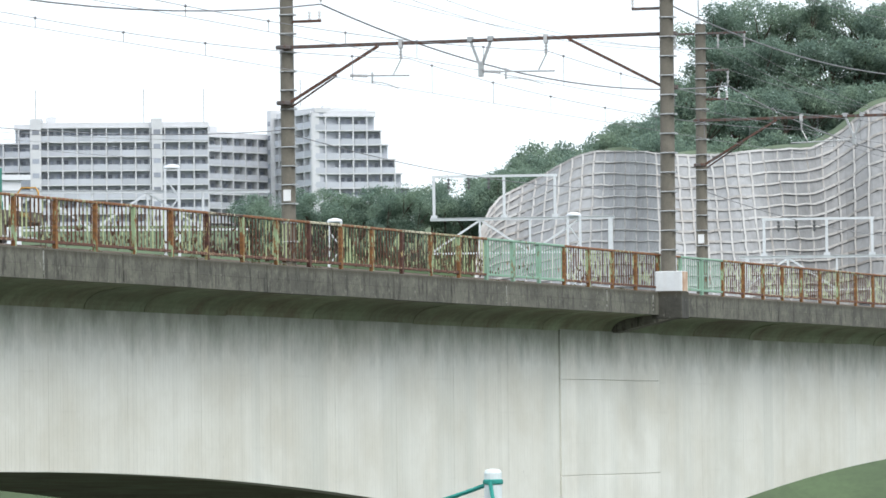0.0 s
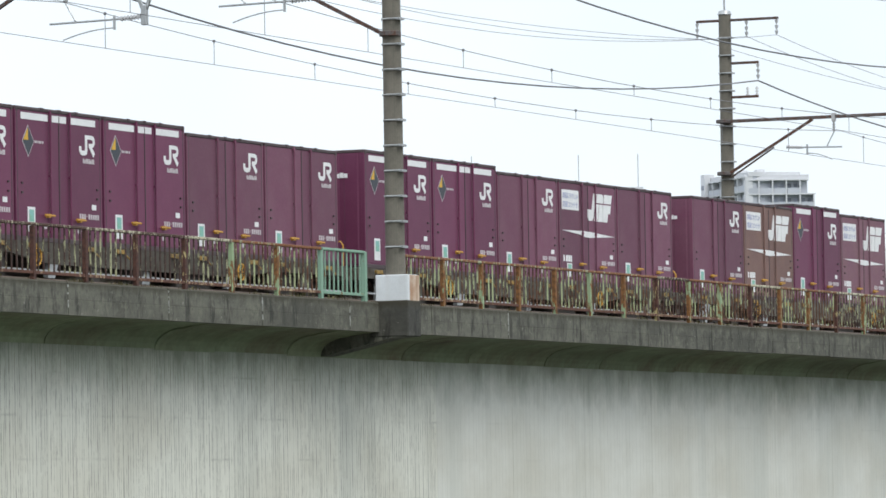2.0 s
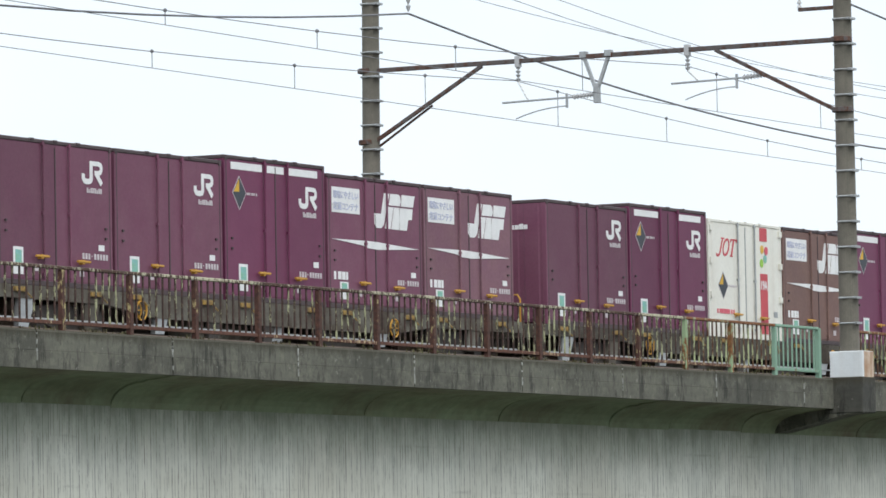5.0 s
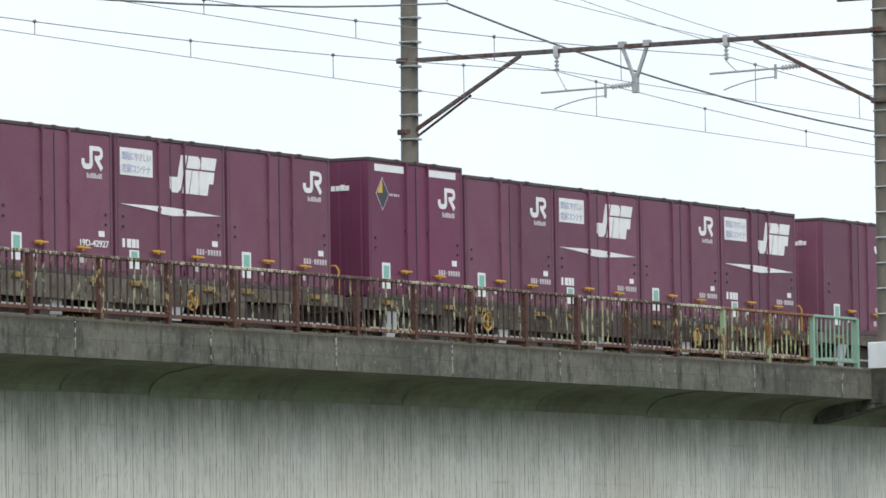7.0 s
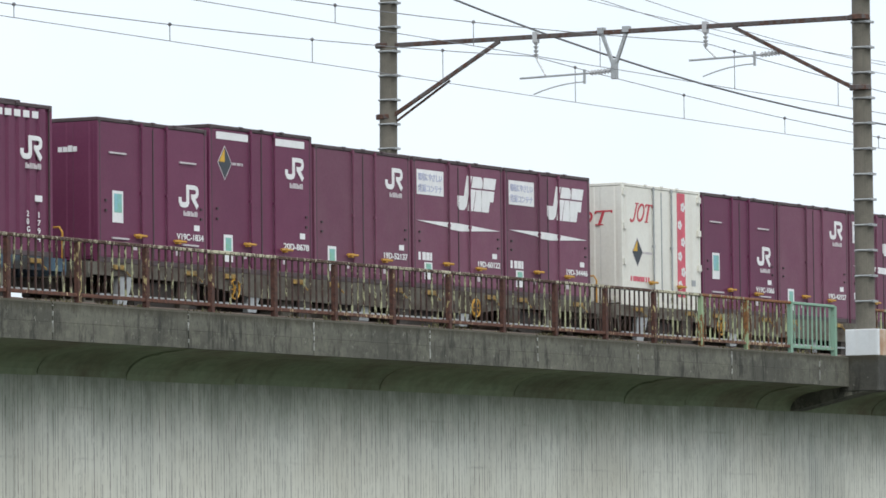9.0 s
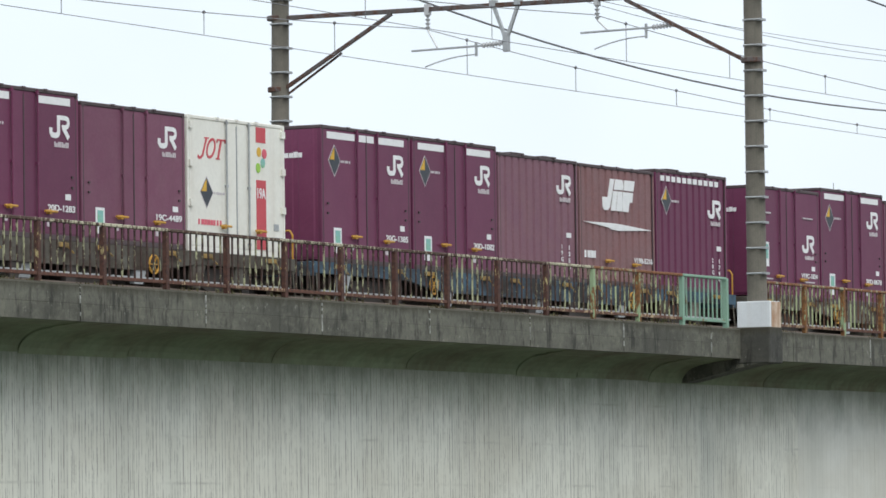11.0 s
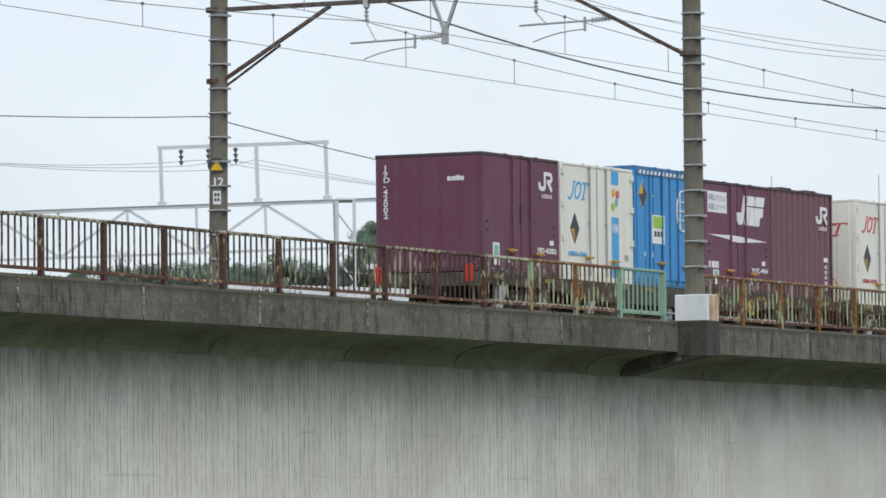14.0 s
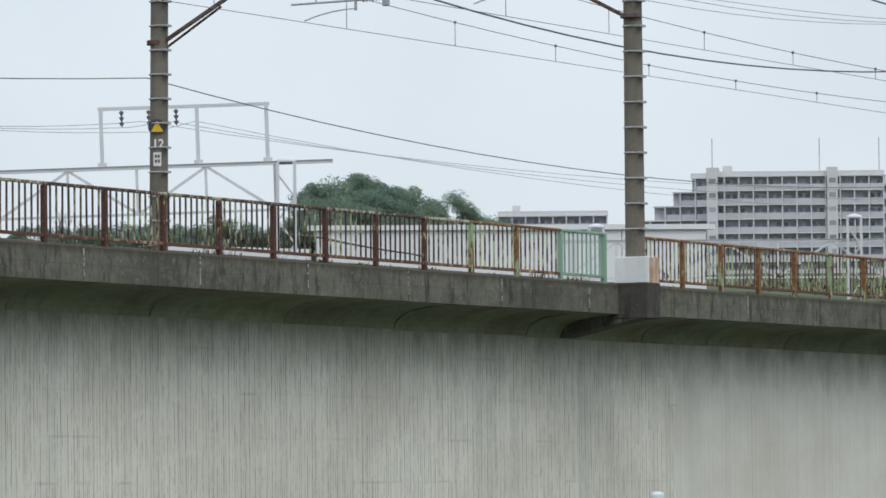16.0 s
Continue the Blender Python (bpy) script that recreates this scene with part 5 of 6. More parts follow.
def tank_container():
    c = thing("tank_container", "white tank container in a green steel frame", "tank container", "containers on the train")
    bm = B()
    n = 28
    TL = 2.5
    prof = [(-0.02, 0.30), (0.04, 0.62), (0.15, 0.88), (0.32, 1.03), (0.5, 1.06), (TL - 0.5, 1.06), (TL - 0.32, 1.03), (TL - 0.15, 0.88), (TL - 0.04, 0.62), (TL + 0.02, 0.30)]
    rings = [[bm.verts.new((x, r * math.cos(2 * math.pi * i / n), 1.33 + r * math.sin(2 * math.pi * i / n))) for i in range(n)] for x, r in prof]
    for a, b in zip(rings, rings[1:]):
        for i in range(n):
            bm.faces.new((a[i], a[(i + 1) % n], b[(i + 1) % n], b[i]))
    bm.faces.new(rings[0][::-1])
    bm.faces.new(rings[-1])
    part("shell", bm, M["tank_white"], c, "rounded white tank shell", smooth=True)
    for x in (0.65, 1.25, 1.85):
        bm = B()
        beam(bm, (x - 0.012, 0, 1.33), (x + 0.012, 0, 1.33), 1.068, 36)
        part("hoop", bm, M["galv"], c)
    for y in (-1.17, 1.17):
        bm = B()
        box(bm, 0, TL - 0.42, y - 0.05, y + 0.05, 0, 0.18, 0.01)
        part("base_rail", bm, M["tank_green"], c)
        for x in (0.06, TL - 0.48):
            bm = B()
            s = -1 if x > 1 else 1
            prism(bm, [(x - 0.05 * s, 0.18), (x + 0.42 * s, 0.18), (x + 0.20 * s, 0.88), (x - 0.05 * s, 0.88)], y - 0.03, y + 0.03)
            part("saddle_post", bm, M["tank_green"], c)
    bm = B()
    box(bm, 0.06, TL - 0.50, -0.98, 0.98, 0.1, 0.70, 0.02)
    part("saddle", bm, M["tank_green"], c, "green cradle")
    bm = B()
    box(bm, 0.9, 1.5, -0.28, 0.28, 2.36, 2.44, 0.02)
    beam(bm, (1.2, 0, 2.36), (1.2, 0, 2.5), 0.2, 14)
    part("filling_hatch", bm, M["galv"], c, "round hatch on top")
    return c


def wagon(kind):
    """Flat container wagon: sills, deck, bogies, steps, yellow latches, end rails. Its origin is at deck height at its rear container's start."""
    g = thing("flat_wagon", {"grey": "grimy brown-grey flat container wagon", "blue": "blue-grey flat container wagon"}[kind], "wagon", "wagons of the train")
    fm = M["frame_grey"] if kind == "grey" else M["frame_blue"]
    x0, x1 = -0.35, 19.35
    for y in (-1.18, 1.18):
        bm = B()
        prism(bm, [(x0, 0.0), (x1, 0.0), (x1, -0.22), (15.5, -0.24), (13.8, -0.42), (5.2, -0.42), (3.5, -0.24), (x0, -0.22)], y - 0.06, y + 0.06)
        part("side_sill", bm, fm, g, "fish-bellied side sill")
    for i in range(12):
        bm = B()
        xx = x0 + 0.4 + i * 1.66
        box(bm, xx, xx + 0.14, -1.12, 1.12, -0.2, -0.02)
        part("cross_beam", bm, fm, g)
    bm = B()
    box(bm, x0, x1, -0.25, 0.25, -0.45, -0.03)
    prism(bm, [(4.2, -0.45), (15.0, -0.45), (14.2, -0.82), (5.0, -0.82)], -0.22, 0.22)
    part("centre_sill", bm, M["bogie"], g)
    for x in (x0 - 0.03, x1 - 0.11):
        bm = B()
        box(bm, x, x + 0.14, -1.22, 1.22, -0.28, -0.004, 0.01)
        part("end_beam", bm, fm, g)
    for xa, xb in ((x0 - 0.62, x0), (x1, x1 + 0.42)):
        bm = B()
        beam(bm, (xa, 0, -0.2), (xb, 0, -0.2), 0.09, 6)
        part("coupler", bm, M["bogie"], g)
    rz = RAIL_TOP - FLOOR
    for bx in (2.4, 16.6):
        bm = B()
        for y in (-1.0, 1.0):
            prism(bm, [(bx - 1.2, rz + 0.52), (bx - 0.4, rz + 0.3), (bx + 0.4, rz + 0.3), (bx + 1.2, rz + 0.52), (bx + 1.2, rz + 0.66), (bx + 0.3, rz + 0.72), (bx - 0.3, rz + 0.72), (bx - 1.2, rz + 0.66)], y - 0.08, y + 0.08)
            for ax in (-0.925, 0.925):
                box(bm, bx + ax - 0.14, bx + ax + 0.14, y - 0.14, y + 0.14, rz + 0.3, rz + 0.58)
            for k in (-0.16, 0.0, 0.16):
                beam(bm, (bx + k, y, rz + 0.34), (bx + k, y, rz + 0.62), 0.06, 8)
        box(bm, bx - 0.2, bx + 0.2, -0.9, 0.9, rz + 0.5, rz + 0.75)
        bo = part("bogie", bm, M["bogie"], g, "two-axle bogie with coil springs")
        for ax in (-0.925, 0.925):
            bm = B()
            for y in (-0.535, 0.535):
                s = 1 if y > 0 else -1
                beam(bm, (bx + ax, y - 0.06, rz + 0.405), (bx + ax, y + 0.06, rz + 0.405), 0.405, 24)
                beam(bm, (bx + ax, y - s * 0.07, rz + 0.405), (bx + ax, y - s * 0.09, rz + 0.405), 0.43, 24)
            beam(bm, (bx + ax, -0.6, rz + 0.405), (bx + ax, 0.6, rz + 0.405), 0.07, 8)
            part("wheelset", bm, M["rail"], bo)
    for x, w, hh, mm in ((6.6, 1.1, 0.35, "frame_grey"), (9.2, 0.7, 0.3, "galv"), (11.3, 1.4, 0.35, "bogie")):
        bm = B()
        box(bm, x, x + w, -1.1, -0.6, -0.5 - hh * 0.7, -0.2, 0.03)
        part("brake_gear_box", bm, M[mm], g, "underframe box")
    rnd = random.Random(21)
    for x in (4.6, 13.9):
        bm = B()
        ring = [(x + 0.17 * math.cos(i * math.pi / 8), -1.27, -0.30 + 0.17 * math.sin(i * math.pi / 8)) for i in range(17)]
        path_tube(bm, ring, 0.018, 5)
        for a in range(3):
            q = a * math.pi / 3
            beam(bm, (x - 0.17 * math.cos(q), -1.27, -0.30 - 0.17 * math.sin(q)), (x + 0.17 * math.cos(q), -1.27, -0.30 + 0.17 * math.sin(q)), 0.011, 4)
        beam(bm, (x, -1.27, -0.30), (x, -1.1, -0.30), 0.02, 5)
        part("hand_wheel", bm, M["handle"], g, "yellow brake hand wheel")
    bm = B()
    beam(bm, (x0 + 0.3, -1.22, -0.56), (x1 - 0.3, -1.22, -0.56), 0.022, 6)
    part("air_pipe", bm, M["galv"], g, "grey air pipe")
    for i in range(9):
        bm = B()
        x = 0.9 + i * 2.05 + rnd.uniform(-0.3, 0.3)
        d = rnd.uniform(0.35, 0.62)
        prism(bm, [(x, -0.2), (x + 0.5, -0.2), (x + 0.5 - d * 0.5, -0.2 - d), (x + 0.1 - d * 0.3, -0.2 - d)], -1.22, -1.12)
        part("hanger_plate", bm, M[rnd.choice(("bogie", "frame_grey", "galv"))], g, "grimy hanger plate")
    bm = B()
    beam(bm, (8.0, -0.7, -0.55), (9.1, -0.7, -0.55), 0.2, 12)
    part("air_tank", bm, M["frame_grey"], g, "round air tank")
    for k in range(5):
        for du in (0.45, 2.9):
            bm = B()
            x = k * PITCH + du
            box(bm, x, x + 0.36, -1.29, -1.24, -0.12, -0.035, 0.008)
            beam(bm, (x + 0.3, -1.28, -0.08), (x + 0.45, -1.33, -0.22), 0.016, 5)
            part("twist_lock", bm, M["latch"], g, "grimy yellow container latch")
    for x, s in ((x0 - 0.02, -1), (x1 + 0.02, 1)):
        bm = B()
        pts = [(x, -1.15, -0.1), (x, -1.15, 0.46), (x + s * 0.02, -1.08, 0.55), (x + s * 0.02, -0.75, 0.55), (x, -0.68, 0.46), (x, -0.68, -0.1)]
        path_tube(bm, pts, 0.02, 6)
        part("hand_rail", bm, M["handle"], g, "bent steel hand rail") if s > 0 else bm.free()
        bm = B()
        box(bm, x - 0.16, x + 0.16, -1.28, -1.0, -0.72, -0.69)
        beam(bm, (x - 0.14, -1.26, -0.7), (x - 0.14, -1.22, -0.2), 0.014, 5)
        beam(bm, (x + 0.14, -1.26, -0.7), (x + 0.14, -1.22, -0.2), 0.014, 5)
        part("step", bm, M["frame_grey"], g, "steel foot step")
    return g


def tail_discs(parent_rows):
    for y in (-1.17, 0.9):
        t = thing("tail_disc", "round red tail marker disc on the last wagon", "tail marker", "tail markers")
        bm = B()
        beam(bm, (-0.02, 0, 0), (0.015, 0, 0), 0.195, 24)
        for v in bm.verts:
            v.co.y *= 0.6
        part("disc", bm, M["tail_red"], t, "glossy red disc")
        bm = B()
        beam(bm, (0.0, 0, -0.12), (0.06, 0, 0.3), 0.02, 5)
        part("bracket", bm, M["bogie"], t)
        parent_rows.append((t, -0.52, TRACK_FAR + y, FLOOR - 0.02))


CONSIST = [
    ("plain", "slant_brown", "bands", "slant_faded", "tank"),
    ("bands", "bands3", "plain", "slant", "plain"),
    ("bands", "bands3", "bands3", "plain", "plain"),
    ("slant", "plain", "slant", "bands", "slant_faded"),
    ("plain", "bands", "white_red", "slant_brown", "bands"),
    ("plain", "plain", "bands3", "slant", "slant_faded"),
    ("bands", "plain", "slant", "plain", "slant"),
    ("white_flower", "vent", "plain", "slant", "plain"),
    ("vent", "bands", "plain", "slant", "slant"),
    ("bands3", "bands", "ribbed", "slant_ribbed", "ribbed_bands"),
    ("white_crest", "ribbed_bands", "bands", "plain", "white_red"),
    ("tail", "white_blue", "blue", "slant", "ribbed"),
]
NUMBERS = {(3, 0): "19D-33887", (7, 1): "V19C-1066", (7, 2): "19D-42927", (8, 0): "V19C-1834", (8, 1): "20D-8678", (8, 2): "19D-52137", (8, 3): "19D-60122",
           (8, 4): "19D-34446", (9, 0): "20G-1385", (9, 1): "20D-1082", (9, 3): "V19B-5216", (10, 2): "20D-1283", (10, 3): "19C-4489", (11, 0): "19D-42002", (11, 3): "V19C-4464"}
TALL_NUMBERS = {(9, 2): ("19G", "1350"), (9, 4): ("20G", "1794"), (10, 1): ("20G", "2271")}
MOVERS = []
for words in ["19A", "UR8A-10150", "UR8A-1566", "12", "環境にやさしい", "鉄道コンテナ"] + list(NUMBERS.values()) + list("19D-420") + ["\n".join(w) for pair in TALL_NUMBERS.values() for w in pair]:
    lettering(words, 0.2)


def number_bars(n, upright):
    """Bars in place of a number that cannot be read."""
    bm = B()
    for i in range(n):
        if upright:
            on_side(bm, 0.86, 0.90, 0.30 - i * 0.05, 0.335 - i * 0.05, 0.01)
        else:
            a = 0.73 + i * 0.026
            on_side(bm, a, a + (0.017 if i != 3 else 0.012), 0.208 if i != 3 else 0.226, 0.248 if i != 3 else 0.234, 0.01)
    return mesh_of("number_bar", bm, M["faint_mark"])


def number_containers(loads):
    flat, upright = number_bars(9, False), number_bars(5, True)
    for (w, k), (kind, ob) in loads.items():
        if kind == "tank" or kind == "blue" or kind.startswith("white"):
            continue
        h = 2.5
        if (w, k) in NUMBERS:
            written("number", NUMBERS[w, k], M["white_mark"], ob, 0.71, 0.20, h, 0.25 * CL, 0.115, label="white number")
        elif (w, k) in TALL_NUMBERS:
            a, b = TALL_NUMBERS[w, k]
            written("number", "\n".join(a), M["white_mark"], ob, 0.775, 0.16, h, 0.10, 0.36, label="white upright number")
            written("number", "\n".join(b), M["white_mark"], ob, 0.865, 0.10, h, 0.10, 0.50, label="white upright number")
        else:
            o = new("number_bar", upright if kind.startswith("ribbed") else flat)
            o.parent = ob
            tagged(o, kind="stuff")


def train():
    made = {}
    loads = {}
    for w, row in enumerate(CONSIST):
        wk = "wagon_blue" if w == 9 else "wagon_grey"
        x = -WAGON * w
        if wk in made:
            ob = copy_thing(made[wk], Matrix())
        else:
            ob = made[wk] = wagon(wk[6:])
        MOVERS.append((ob, x, TRACK_FAR, FLOOR))
        for k, kind in enumerate(row):
            if kind in made:
                ob = copy_thing(made[kind], Matrix())
            else:
                ob = made[kind] = tank_container() if kind == "tank" else container(kind)
            loads[w, k] = (kind, ob)
            MOVERS.append((ob, x + k * PITCH, TRACK_FAR, FLOOR + 0.003))
    number_containers(loads)
    extra = []
    tail_discs(extra)
    for ob, dx, y, z in extra:
        MOVERS.append((ob, -WAGON * 11 + dx, y, z))


def motions():
    """The train rolls away along the far track and gathers a little speed."""
    run = ((0.0, 0.57), (1.0, 16.52), (3.0, 48.45), (5.0, 80.4), (7.0, 112.33), (9.0, 144.28), (10.2, 163.7), (11.4, 183.35), (12.5, 201.7), (13.5, 218.72), (14.5, 235.85), (16.0, 261.65))
    for ob, dx, y, z in MOVERS:
        walk(ob, [(t, pose(s + dx, y, z)) for t, s in run])

# ---- far line beyond the bridge: white steel gantries ----
def truss_mast(yaw, dist, top_elev, w=0.62, face=None):
    """White lattice mast with a rounded cap."""
    p = bearing(yaw, dist, top_elev)
    m = thing("lattice_mast", "white steel lattice mast with rounded cap", "mast", "white lattice masts")
    m.matrix_basis = pose(p.x, p.y, 0, 0, 0, (face if face is not None else yaw) - 90)
    top = p.z
    for x in (-w / 2, w / 2):
        for y in (-w / 2, w / 2):
            bm = B()
            box(bm, x - 0.06, x + 0.06, y - 0.06, y + 0.06, 0, top - 0.1)
            part("leg", bm, M["white_steel"], m)
    bm = B()
    z = max(2.0, top - 9.0)
    s = 1
    while z < top - 0.9:
        for y in (-w / 2, w / 2):
            beam(bm, (-s * w / 2, y, z), (s * w / 2, y, z + 0.85), 0.035, 4)
        z += 0.85
        s = -s
    part("lattice", bm, M["white_steel"], m)
    bm = B()
    lathe(bm, [(w * 0.6, -0.1), (w * 0.62, -0.04), (w * 0.5, 0.05), (w * 0.2, 0.1), (0.02, 0.11)], 18, (0, 0, top))
    part("cap", bm, M["white_steel"], m, "rounded white cap", smooth=True)


def gantry(yaw, dist, z_beam, face, left, right, hoop=None, posts=(), tilt=0.0):
    """White gantry beam across the view, with braces and an insulator hoop on top."""
    p = bearing(yaw, dist)
    g = thing("white_gantry", "white painted steel gantry with feeder insulators", "gantry", "white gantries")
    g.matrix_basis = pose(p.x, p.y, z_beam, 0, 0, face - 90) @ pose(0, 0, 0, 0, tilt, 0)
    bm = B()
    box(bm, left, right, -0.08, 0.08, -0.07, 0.05)
    box(bm, left, right, -0.12, 0.12, 0.05, 0.07)
    part("top_chord", bm, M["white_steel"], g)
    bm = B()
    box(bm, left, right - 1.0, -0.06, 0.06, -1.75, -1.66)
    part("bottom_chord", bm, M["white_steel"], g)
    x = left
    k = 0
    while x + 2.5 <= right - 0.9:
        bm = B()
        beam(bm, (x, 0, -0.05 if k % 2 else -1.7), (x + 2.5, 0, -1.7 if k % 2 else -0.05), 0.07, 4)
        part("diagonal", bm, M["white_steel"], g)
        bm = B()
        box(bm, x + 2.43, x + 2.53, -0.05, 0.05, -1.7, -0.05)
        part("upright", bm, M["white_steel"], g)
        x += 2.5
        k += 1
    for x in posts:
        bm = B()
        box(bm, x - 0.11, x + 0.11, -0.11, 0.11, -z_beam, -0.07)
        part("column", bm, M["white_steel"], g)
    if hoop:
        x0, x1, hh = hoop
        for x in (x0, x0 + (x1 - x0) * 0.58, x1):
            bm = B()
            box(bm, x - 0.07, x + 0.07, -0.07, 0.07, 0.0, hh)
            box(bm, x - 0.16, x + 0.16, -0.1, 0.1, 0.04, 0.2)
            part("hoop_post", bm, M["white_steel"], g)
        bm = B()
        box(bm, x0 - 0.1, x1 + 0.12, -0.06, 0.06, hh - 0.02, hh + 0.1)
        part("hoop_bar", bm, M["white_steel"], g)
        for i in range(3):
            x = x0 + 0.75 + i * (x1 - x0) * 0.165
            bm = B()
            insulator(bm, (x, 0, hh - 0.04), (x, 0, hh - 0.62), 3, 0.10)
            part("insulator", bm, M["wire"], g, "dark feeder insulator")
    return g


def far_line():
    gantry(28.2, 205, 18.0, 28.5, -12.0, 5.1, hoop=(-3.25, 2.75, 2.12), posts=(-11.5,), tilt=-1.6)
    truss_mast(27.25, 205, 3.40)
    gantry(22.6, 262, 17.6, 30.0, -8.5, 9.5, posts=(-8.0,))
    truss_mast(24.11, 248, 2.70)
    truss_mast(21.50, 262, 2.77)
    truss_mast(19.92, 285, 2.23)
    gantry(18.36, 292, 17.35, 16.0, -3.2, 6.0, hoop=(-3.0, 3.05, 2.1), posts=(5.8,))
    truss_mast(17.58, 292, 2.26)
    gantry(15.2, 300, 15.5, 15.0, -4.0, 4.0, hoop=(-2.72, 2.8, 1.9), posts=(-3.6, 3.6))
    for i, dz in enumerate((0.0, 0.35, 0.8)):
        a = bearing(33.0, 215, 4.1)
        b = bearing(28.7 - 0.27 * i, 205, 3.80)
        c = bearing(21.0, 262, 3.02 - 0.07 * i)
        pts = []
        for p, q in ((a, b), (b, c)):
            for k in range(12):
                u = k / 12
                v = p.lerp(q, u)
                v.z -= 1.2 * 4 * u * (1 - u) * 0.5 + dz * 0.4 * u
                pts.append(v)
        pts.append(c)
        bm = B()
        path_tube(bm, pts, 0.009, 4)
        solid("feeder_wire", bm, M["wire"], "thin grey feeder wire between white gantries", "cable", "feeder wires")


def boundary_wall():
    """Long pale wall behind the line, low over the deck."""
    bm = B()
    a, b = bearing(26.95, 330), bearing(23.0, 333)
    d = (b - a).normalized()
    n = Vector((-d.y, d.x, 0))
    L = (b - a).length
    k = 0
    w = thing("boundary_wall", "long pale concrete wall behind the railway", "wall", kind="structure")
    w.matrix_basis = Matrix.Translation((a.x, a.y, 0)) @ pose(0, 0, 0, 0, 0, math.degrees(math.atan2(d.y, d.x)))
    x = 0.0
    bm.free()
    while x < L - 3:
        bm = B()
        box(bm, x + 0.02, min(x + 6, L) - 0.02, -0.15, 0.15, 0, 21.45, 0.03)
        part("wall_bay", bm, M["far_wall"], w)
        x += 6.0
    bm = B()
    box(bm, -0.5, L + 0.5, -0.35, 0.35, 21.45, 21.75)
    part("coping", bm, M["far_wall"], w)
    a2 = bearing(28.6, 322)
    d2 = a - a2
    low = thing("low_wall", "low pale concrete wall beside the railway", "wall", kind="structure")
    low.matrix_basis = Matrix.Translation((a2.x, a2.y, 0)) @ pose(0, 0, 0, 0, 0, math.degrees(math.atan2(d2.y, d2.x)))
    x = 0.0
    while x < d2.length - 0.6:
        bm = B()
        box(bm, x + 0.02, min(x + 4.5, d2.length - 0.5) - 0.02, -0.15, 0.15, 0, 20.35, 0.03)
        part("wall_bay", bm, M["far_wall"], low)
        x += 4.5


def line_side_cable():
    """Thick dark cable that hangs in front of the pale wall."""
    bm = B()
    path_tube(bm, [bearing(y, d, e) for y, d, e in ((27.25, 205, 2.644), (27.1, 215, 2.635), (26.9, 232, 2.61), (26.67, 255, 2.558), (26.4, 278, 2.505), (26.2, 298, 2.47), (26.0, 316, 2.44), (25.86, 329, 2.41))], 0.05, 6)
    solid("slack_cable", bm, M["steel_old"], "thick dark slack cable before the pale wall", "cable")


def bare_shrub(yaw, dist, foot_elev, height, seed):
    """Leafless shrub: a few forks of thin twigs."""
    rnd = random.Random(seed)
    p = bearing(yaw, dist, foot_elev)
    bm = B()

    def fork(a, way, length, r, level):
        b2 = a + way * length
        beam(bm, a, b2, r, 5, r * 0.6)
        if level:
            for k in range(3):
                w = (way + Vector((rnd.uniform(-0.7, 0.7), rnd.uniform(-0.7, 0.7), rnd.uniform(-0.1, 0.4)))).normalized()
                fork(a.lerp(b2, rnd.uniform(0.6, 1.0)), w, length * rnd.uniform(0.55, 0.8), r * 0.6, level - 1)
    fork(p, Vector((0.05, 0, 1)), height * 0.4, 0.035, 4)
    beam(bm, (p.x, p.y, 0), (p.x, p.y, p.z + 0.02), 0.05, 6, 0.035)
    solid("bare_shrub", bm, M["bark"], "leafless grey shrub behind the railing", "shrub", smooth=True)


